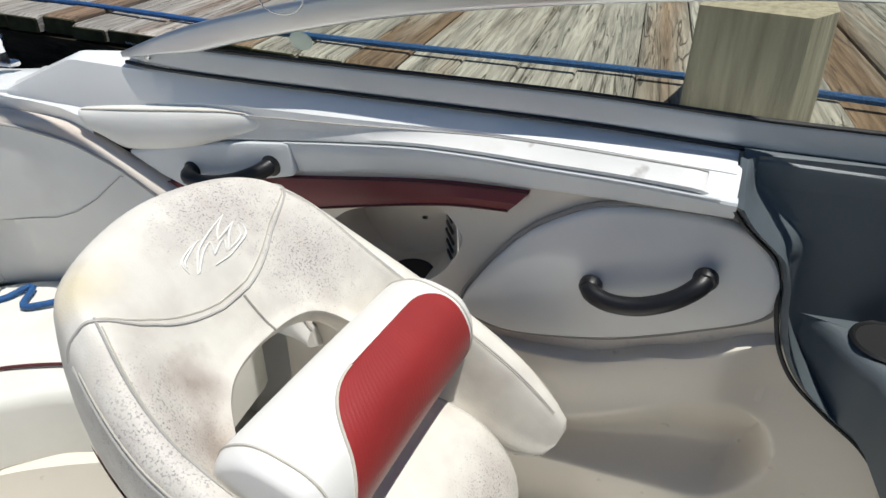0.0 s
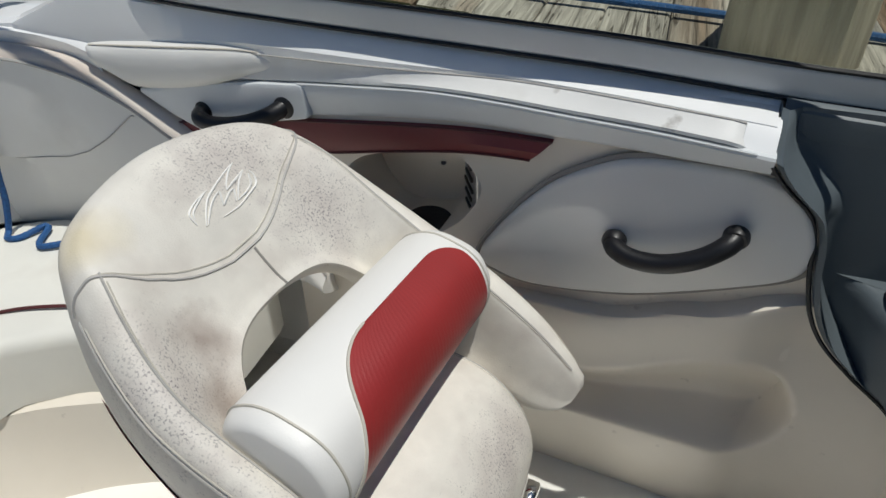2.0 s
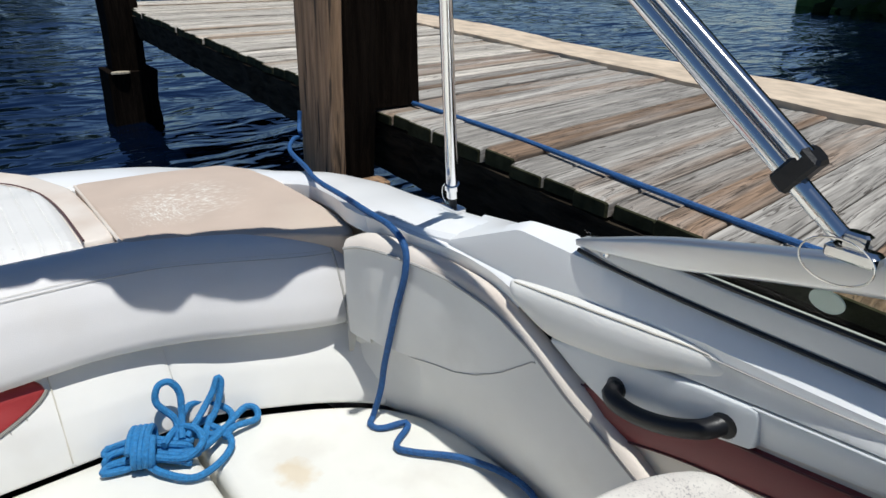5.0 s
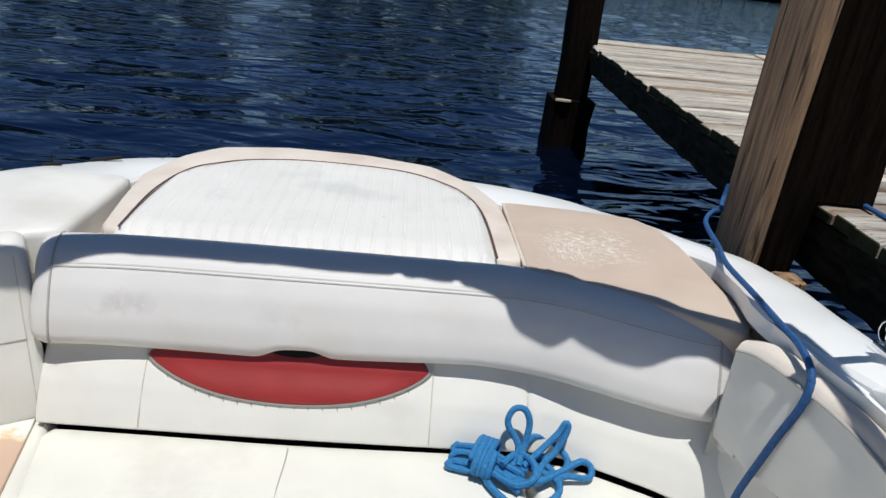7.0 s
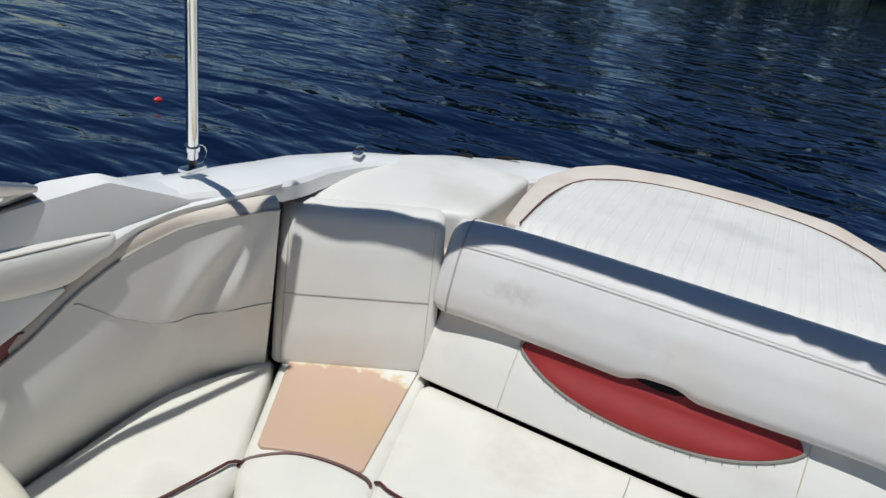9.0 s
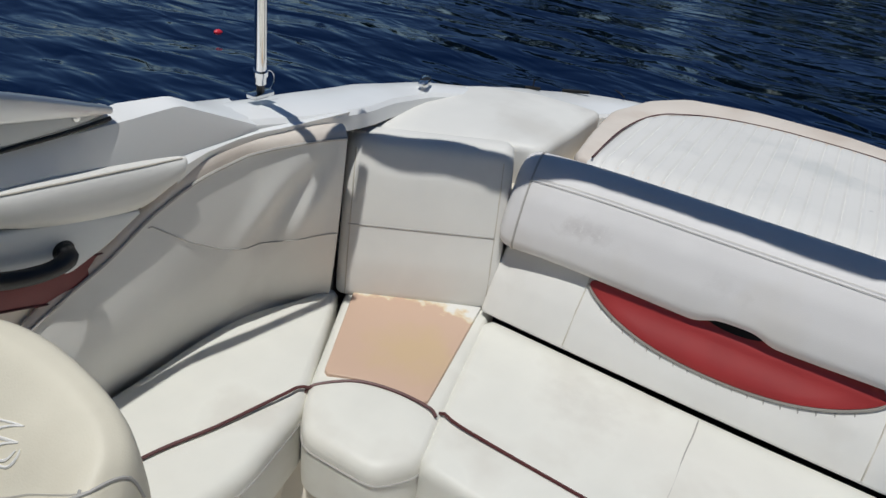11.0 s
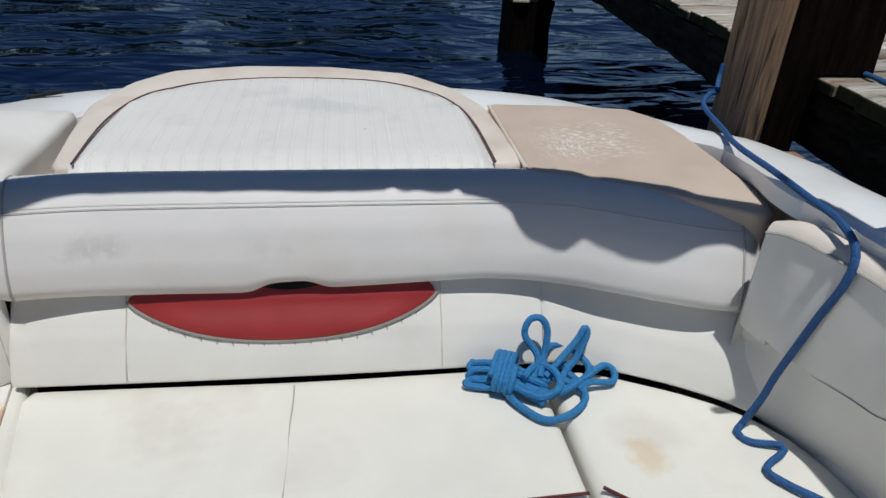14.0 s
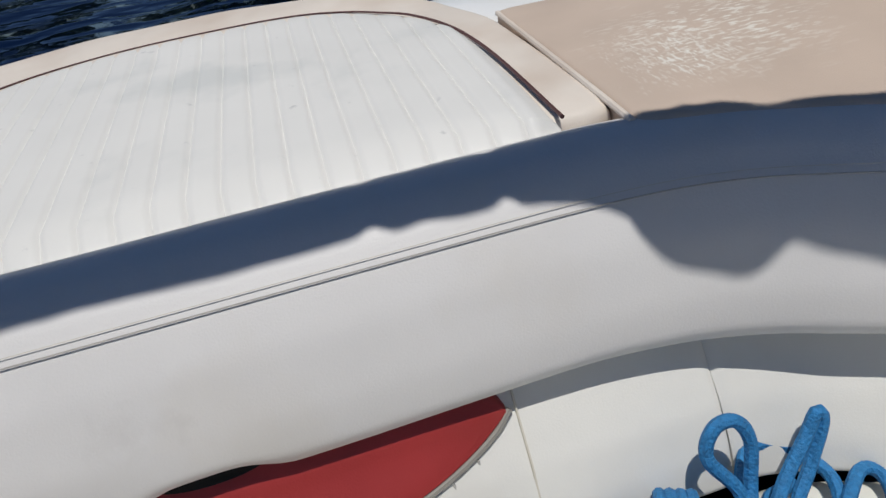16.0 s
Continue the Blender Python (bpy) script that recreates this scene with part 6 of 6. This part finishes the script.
# turns bound round the hank
pts = []
for j in range(34):
    a = 2 * math.pi * j / 8 + 0.6
    pts.append(C + ALONG * (-0.036 + j * 0.0014) + ACROSS * (0.052 * math.cos(a)) + Vector((0, 0, 0.030 + 0.029 * math.sin(a))))
part("binding", tube(curve(pts, 240), 0.0078, 8), rope_cyan, r)
loops = [[(0.01, 0.05, 0.02), (-0.02, 0.062, 0.055), (-0.045, 0.035, 0.095), (-0.055, 0.045, 0.128), (-0.055, 0.070, 0.130), (-0.045, 0.085, 0.10), (-0.02, 0.075, 0.05), (0.02, 0.06, 0.03)],
         [(0.02, 0.07, 0.03), (-0.02, 0.115, 0.045), (-0.045, 0.155, 0.075), (-0.055, 0.172, 0.10), (-0.05, 0.178, 0.085), (-0.03, 0.155, 0.04), (0.0, 0.12, 0.02), (0.045, 0.10, 0.015)],
         [(-0.03, 0.07, 0.035), (-0.075, 0.11, 0.04), (-0.07, 0.155, 0.03), (-0.03, 0.185, 0.015), (0.01, 0.165, 0.012), (0.02, 0.12, 0.014), (-0.02, 0.10, 0.02), (-0.03, 0.14, 0.02)],
         [(0.05, 0.03, 0.012), (0.06, 0.09, 0.020), (0.02, 0.16, 0.022), (-0.02, 0.215, 0.02), (-0.012, 0.238, 0.012), (0.02, 0.225, 0.008), (0.03, 0.17, 0.018), (0.045, 0.14, 0.012)],
         [(0.03, -0.02, 0.012), (0.075, 0.0, 0.010), (0.125, 0.045, 0.010), (0.115, 0.10, 0.010), (0.075, 0.145, 0.010), (0.03, 0.15, 0.012), (0.0, 0.13, 0.02)],
         [(0.04, 0.0, 0.025), (0.07, 0.05, 0.02), (0.06, 0.09, 0.035), (0.02, 0.09, 0.045), (-0.01, 0.06, 0.04), (0.03, 0.02, 0.04)]]
for lp in loops:
    part("loop", tube(curve([C + Vector(q) for q in lp], 60), 0.0078, 8), rope_cyan, r)

# deck cleat, slot and tiny fittings
t = thing("deck_cleat", "small dark pop-up deck cleat on the gunwale", "cleat")
part("body", pad(smooth_o([(-1.83, -0.655), (-1.755, -0.625), (-1.745, -0.65), (-1.82, -0.68)], 0.01), 0.905, 0.918, 0.005, 0.002, None, 40, round_line=False), chrome, t)
part("recess", box(-1.805, -1.77, -0.66, -0.642, 0.917, 0.921, 0.002), black, t)
t = thing("vent_slot", "narrow grey vent slot in the deck", "vent")
part("body", moved(box(-0.047, 0.047, -0.006, 0.006, -0.004, 0.006, 0.002), Matrix.Translation((-2.383, -0.408, 0.820)) @ Matrix.Rotation(radians(-62.6), 4, "Z") @ Matrix.Rotation(radians(3.5), 4, "Y")), gap_mat, t)
t = thing("deck_pin", "thin black upright pin on a flat deck fitting", "fitting")
part("foot", moved(box(-0.026, 0.026, -0.006, 0.006, -0.004, 0.005, 0.002), Matrix.Translation((-2.236, -0.507, 0.837)) @ Matrix.Rotation(radians(-61), 4, "Z")), gap_mat, t)
part("pin", tube([(-2.236, -0.507, 0.835), (-2.238, -0.508, 0.868)], 0.0025, 6), gap_mat, t)

t = thing("float", "small red fishing float drifting on the water", "float")
part("body", moved(lathe([(0.0, -0.02), (0.018, -0.015), (0.027, 0.0), (0.018, 0.018), (0.0, 0.026)], (0, 0, 0), 16), Matrix.Translation((-3.7, -3.6, 0.11)) @ Matrix.Rotation(radians(80), 4, "Y") @ Matrix.Scale(1.6, 4, (0, 0, 1))), red_float, t)
# deck joint at the stern
part("deck_joint", tube([(-2.60, -0.335, 0.80), (-2.553, -0.302, 0.807), (-2.50, -0.27, 0.812)], 0.0025, 5), gap_mat, hull, "dark joint line in the deck")

# ---- dock ----
dock = tagged(new("dock"), "weathered plank dock with a sunlit edge board", "dock", kind="structure")
DZ = 0.98


def near_y(x):
    return 1.685 - 0.066 * x


def far_y(x):
    return 2.93 - 0.135 * x


x = -6.75
rnd = random.Random(11)
while x < 3.4:
    w = rnd.uniform(0.115, 0.128)
    a, b = near_y(x) + rnd.uniform(-0.014, 0.012), far_y(x) + 0.02
    dz = rnd.uniform(-0.006, 0.006)
    g = rnd.uniform(0.0008, 0.0035)
    c = 0.004
    rows = []
    for yy, in0 in ((a, rnd.uniform(0.001, 0.010)), (a + 0.006, rnd.uniform(0.0, 0.004)), (a + 0.022, 0.0), (a + 0.5 * (b - a), 0.0), (b - 0.01, 0.0), (b, 0.006)):
        s = -0.105 * (yy - near_y(x))
        worn = 0.007 * max(0.0, 1 - (yy - a) / 0.022)
        x0, x1 = x + g + s + in0, x + w - g + s - in0
        rows.append([Vector((x0, yy, DZ - 0.04)), Vector((x1, yy, DZ - 0.04)), Vector((x1, yy, DZ + dz - c - worn)), Vector((x1 - c, yy, DZ + dz - worn)), Vector((x0 + c, yy, DZ + dz - worn * 0.6)), Vector((x0, yy, DZ + dz - c - worn))])
    plank = part("plank", grid(rows, wrap=True, caps=True), pale_plank_mat if x < -2.2 - rnd.uniform(0, 1.2) else plank_mat, dock, smooth=False)
    # End faces toward the boat take the darkened end colour.
    plank.data.materials.append(end_face_mat)
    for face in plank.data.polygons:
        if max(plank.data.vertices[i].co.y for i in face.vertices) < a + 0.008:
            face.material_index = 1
    x += w
# far edge board, fascia, stringers
rows = []
for i in range(120):
    xx = -6.8 + 10.2 * i / 119
    y0 = far_y(xx) + 0.01
    w = 0.36 + 0.05 * math.sin(i * 0.23) + 0.03 * noise.noise(Vector((xx * 3, 1, 0)))
    y0 += 0.03 * noise.noise(Vector((xx * 2.5, 7, 0))) + 0.012 * noise.noise(Vector((xx * 9, 3, 0)))
    rows.append([Vector((xx, y0, DZ - 0.1)), Vector((xx, y0, DZ + 0.018)), Vector((xx, y0 + 0.01, DZ + 0.024)), Vector((xx, y0 + w - 0.01, DZ + 0.024)), Vector((xx, y0 + w, DZ + 0.015)), Vector((xx, y0 + w, DZ - 0.2))])
part("edge_board", grid(rows, wrap=True, caps=True), beam_mat, dock, "sunlit tan edge board")
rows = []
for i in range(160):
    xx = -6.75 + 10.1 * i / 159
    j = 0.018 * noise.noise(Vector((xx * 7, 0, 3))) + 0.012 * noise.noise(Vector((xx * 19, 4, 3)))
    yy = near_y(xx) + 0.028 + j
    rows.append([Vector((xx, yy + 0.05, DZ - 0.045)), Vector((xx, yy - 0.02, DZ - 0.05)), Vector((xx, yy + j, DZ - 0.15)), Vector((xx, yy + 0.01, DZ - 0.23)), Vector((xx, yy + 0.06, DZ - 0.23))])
part("fascia", grid(rows, wrap=True, caps=True), fascia_mat, dock, "rotten fascia timber darkened with the dock edge's shade")
part("stringer", grid([[Vector((xx, near_y(xx) + 0.9, z)) for z in (DZ - 0.25, DZ - 0.05)] for xx in (-6.7, 3.3)]), fascia_mat, dock)
part("end_beam", box(-6.78, -6.66, near_y(-6.7), far_y(-6.7) + 0.3, DZ - 0.30, DZ - 0.045, 0.01), fascia_mat, dock)


def timber(x0, x1, y0, y1, z0, z1, seed, segs=14, wob=0.012):
    rr = random.Random(seed)
    rows = []
    for i in range(segs + 1):
        z = z0 + (z1 - z0) * i / segs
        cx, cy = (x0 + x1) / 2, (y0 + y1) / 2
        row = []
        for px, py in rounded([(x0, y0), (x1, y0), (x1, y1), (x0, y1)], 0.016, 3):
            n1 = noise.noise(Vector((px * 9 + seed, py * 9, z * 2.0)))
            row.append(Vector((px + wob * n1, py + wob * n1, z)))
        rows.append(row)
    return grid(rows, wrap=True, caps=True)


def dock_post():
    t = thing("dock_post", "tall brown timber dock post with a dark shaded side", "post", "dock posts")
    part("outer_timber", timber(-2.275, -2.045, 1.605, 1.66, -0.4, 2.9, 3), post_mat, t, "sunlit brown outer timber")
    # The post's shaded side is put into the colour of these two timbers.
    part("core_timber", timber(-2.28, -2.065, 1.664, 1.79, -0.4, 2.898, 9), dark_post, t, "core timber coloured near-black for the shaded side")
    part("inner_timber", timber(-2.29, -2.10, 1.795, 1.99, DZ + 0.004, 2.896, 6), dark_post, t, "inner timber coloured near-black for the shaded side")
    part("cleat_block", box(-2.05, -1.97, 1.70, 1.78, 0.70, 0.77, 0.006), post_mat, t, "small wooden block")


dock_post()
t = thing("dock_post", "short pale weathered timber dock post with a sloping top", "post", "dock posts")
quad = rounded([(0.157, 1.665), (0.330, 1.620), (0.372, 1.690), (0.372, 1.79), (0.19, 1.83)], 0.006, 2)
rows = []
for i in range(13):
    z = -0.4 + 1.565 * i / 12
    k = 0.985 if i == 12 else 1.0
    rows.append([Vector((0.27 + (x - 0.27) * k + 0.003 * noise.noise(Vector((x * 12, y * 12, z * 3))), 1.72 + (y - 1.72) * k, z - (0.004 if i == 12 else 0))) for x, y in quad])
part("timber", grid(rows, wrap=True, caps=True), pale_timber, t, crease=20)
t = thing("dock_piling", "dark dock piling with a thicker sleeve at its foot", "post", "dock posts")
part("sleeve", timber(-6.49, -6.11, 1.845, 2.225, -0.6, 0.50, 12, 10, 0.03), dark_post, t)
part("pole", timber(-6.44, -6.18, 1.90, 2.16, 0.4, 2.6, 15, 14, 0.02), dark_post, t)
part("broken_rim", moved(pad([(-0.07, -0.02), (-0.02, -0.03), (0.05, -0.02), (0.07, 0.01), (0.01, 0.025), (-0.05, 0.015)], 0, 0.02, 0.008, 0.0, count=30), Matrix.Translation((-6.115, 1.93, 0.492)) @ Matrix.Rotation(radians(80), 4, "Z")), pale_timber, t, "pale splintered rim")
r = thing("dock_line", "blue rope strung along the dock edge", "rope", "ropes")
ln = []
for i in range(40):
    xx = -2.10 + 4.6 * i / 39
    ln.append((xx, near_y(xx) + 0.135 + 0.02 * math.sin(i * 0.4), DZ + 0.012 + 0.004 * math.cos((i / 39 * 2 - 1) * math.pi)))
part("line", tube(ln, 0.0075, 8), rope_navy, r)

# ---- far shore ----
tagged(part("far_bank", box(-230, -138, -260, 300, -0.5, 0.85, 0.05), grass_mat), "low green lawn on the far bank", "bank", kind="structure")
tagged(part("seawall", box(-138.6, -138, -260, 300, -0.5, 0.82, 0.05), seawall_mat), "grey concrete seawall across the water", "wall", kind="structure")


def tree(x, y, h, seed, wide=1.0):
    rr = random.Random(seed)
    t = thing("tree", "broad dark green shade tree on the bank", "tree", "bank trees")
    part("trunk", tube([(x, y, 0.5), (x + 0.2, y, h * 0.25), (x - 0.1, y + 0.3, h * 0.5), (x + 0.1, y + 0.1, h * 0.75)], lambda f: 0.32 * (1 - 0.75 * f), 8), bark_mat, t)
    for k in range(5):
        a = k * 1.3
        part("limb", tube([(x, y, h * 0.3 + k * 0.5), (x + 1.3 * math.cos(a), y + 1.3 * math.sin(a), h * 0.48 + k * 0.4), (x + 2.6 * math.cos(a), y + 2.6 * math.sin(a), h * 0.62 + k * 0.3)], lambda f: 0.13 * (1 - 0.8 * f), 6), bark_mat, t)
    blobs = [(Vector((x + wide * rr.uniform(-3, 3), y + wide * rr.uniform(-3.6, 3.6), h * rr.uniform(0.25, 0.92))), wide * rr.uniform(1.3, 2.4)) for _ in range(26)]
    v, f = [], []
    for _ in range(2600):
        c, r = rr.choice(blobs)
        d = Vector((rr.gauss(0, 1), rr.gauss(0, 1), rr.gauss(0, 0.8))).normalized()
        p = c + d * r * rr.uniform(0.6, 1.05)
        u = Vector((rr.gauss(0, 1), rr.gauss(0, 1), rr.gauss(0, 1))).normalized()
        w = u.orthogonal().normalized()
        s = wide * rr.uniform(0.25, 0.5)
        o = len(v)
        v += [p + u * s, p + w * s * 0.6, p - u * s, p - w * s * 0.6]
        f.append([o, o + 1, o + 2, o + 3])
    part("crown", (v, f), leaf_mat, t, smooth=False)
    return t


tagged(part("near_bank", box(-11, 60, 22.6, 90, -0.5, 0.8, 0.05), grass_mat), "green lawn bank behind the dock", "bank", kind="structure")
first = tree(-146, -77, 30, 1, 2.3)
for dx, dy in ((-5, 11), (-2, 21), (-6, 32), (-3, 60), (-6, 70), (-4, 81), (-7, 92)):
    copy_thing(first, pose(dx, dy, 0.4 * math.sin(dy), 0, 0, 0))
second = tree(-6, 24, 19, 7)
for k in range(11):
    copy_thing(second, pose(3.4 * (k + 1) + math.sin(k * 3.1), 1.5 * math.sin(k * 1.7), 0.4 * math.sin(k * 2.0), 0, 0, 0))
# timber piles along the seawall
pile = thing("seawall_pile", "dark timber pile against the seawall", "pile", "seawall piles")
part("post", tube([(-137.8, -50, -0.6), (-137.8, -50, 1.0)], 0.2, 10), dark_post, pile)
for k in range(36):
    copy_thing(pile, pose(0, 4.6 * (k + 1), 0, 0, 0, 0))


def thicket(name, label, seed, count, spot, size):
    """A dense bank of loose leaves."""
    rr = random.Random(seed)
    v, f = [], []
    for _ in range(count):
        p = Vector(spot(rr))
        u = Vector((rr.gauss(0, 1), rr.gauss(0, 1), rr.gauss(0, 1))).normalized()
        w = u.orthogonal().normalized()
        k = rr.uniform(size, size * 2.3)
        o = len(v)
        v += [p + u * k, p + w * k * 0.7, p - u * k, p - w * k * 0.7]
        f.append([o, o + 1, o + 2, o + 3])
    tagged(part(name, (v, f), leaf_mat, smooth=False), label, "woods", kind="stuff")


thicket("far_woods", "dense dark green woods behind the far lawn", 23, 7000, lambda r: (-172 + r.uniform(-10, 10), r.uniform(-220, 260), 0.6 + 7.6 * r.random() ** 1.4), 1.0)
thicket("bank_shrubs", "dense dark shrubs on the bank behind the dock", 29, 15000, lambda r: (r.uniform(-9.5, 36), 22.6 + r.uniform(-2.4, 3), 0.12 + 9.5 * r.random()), 0.24)
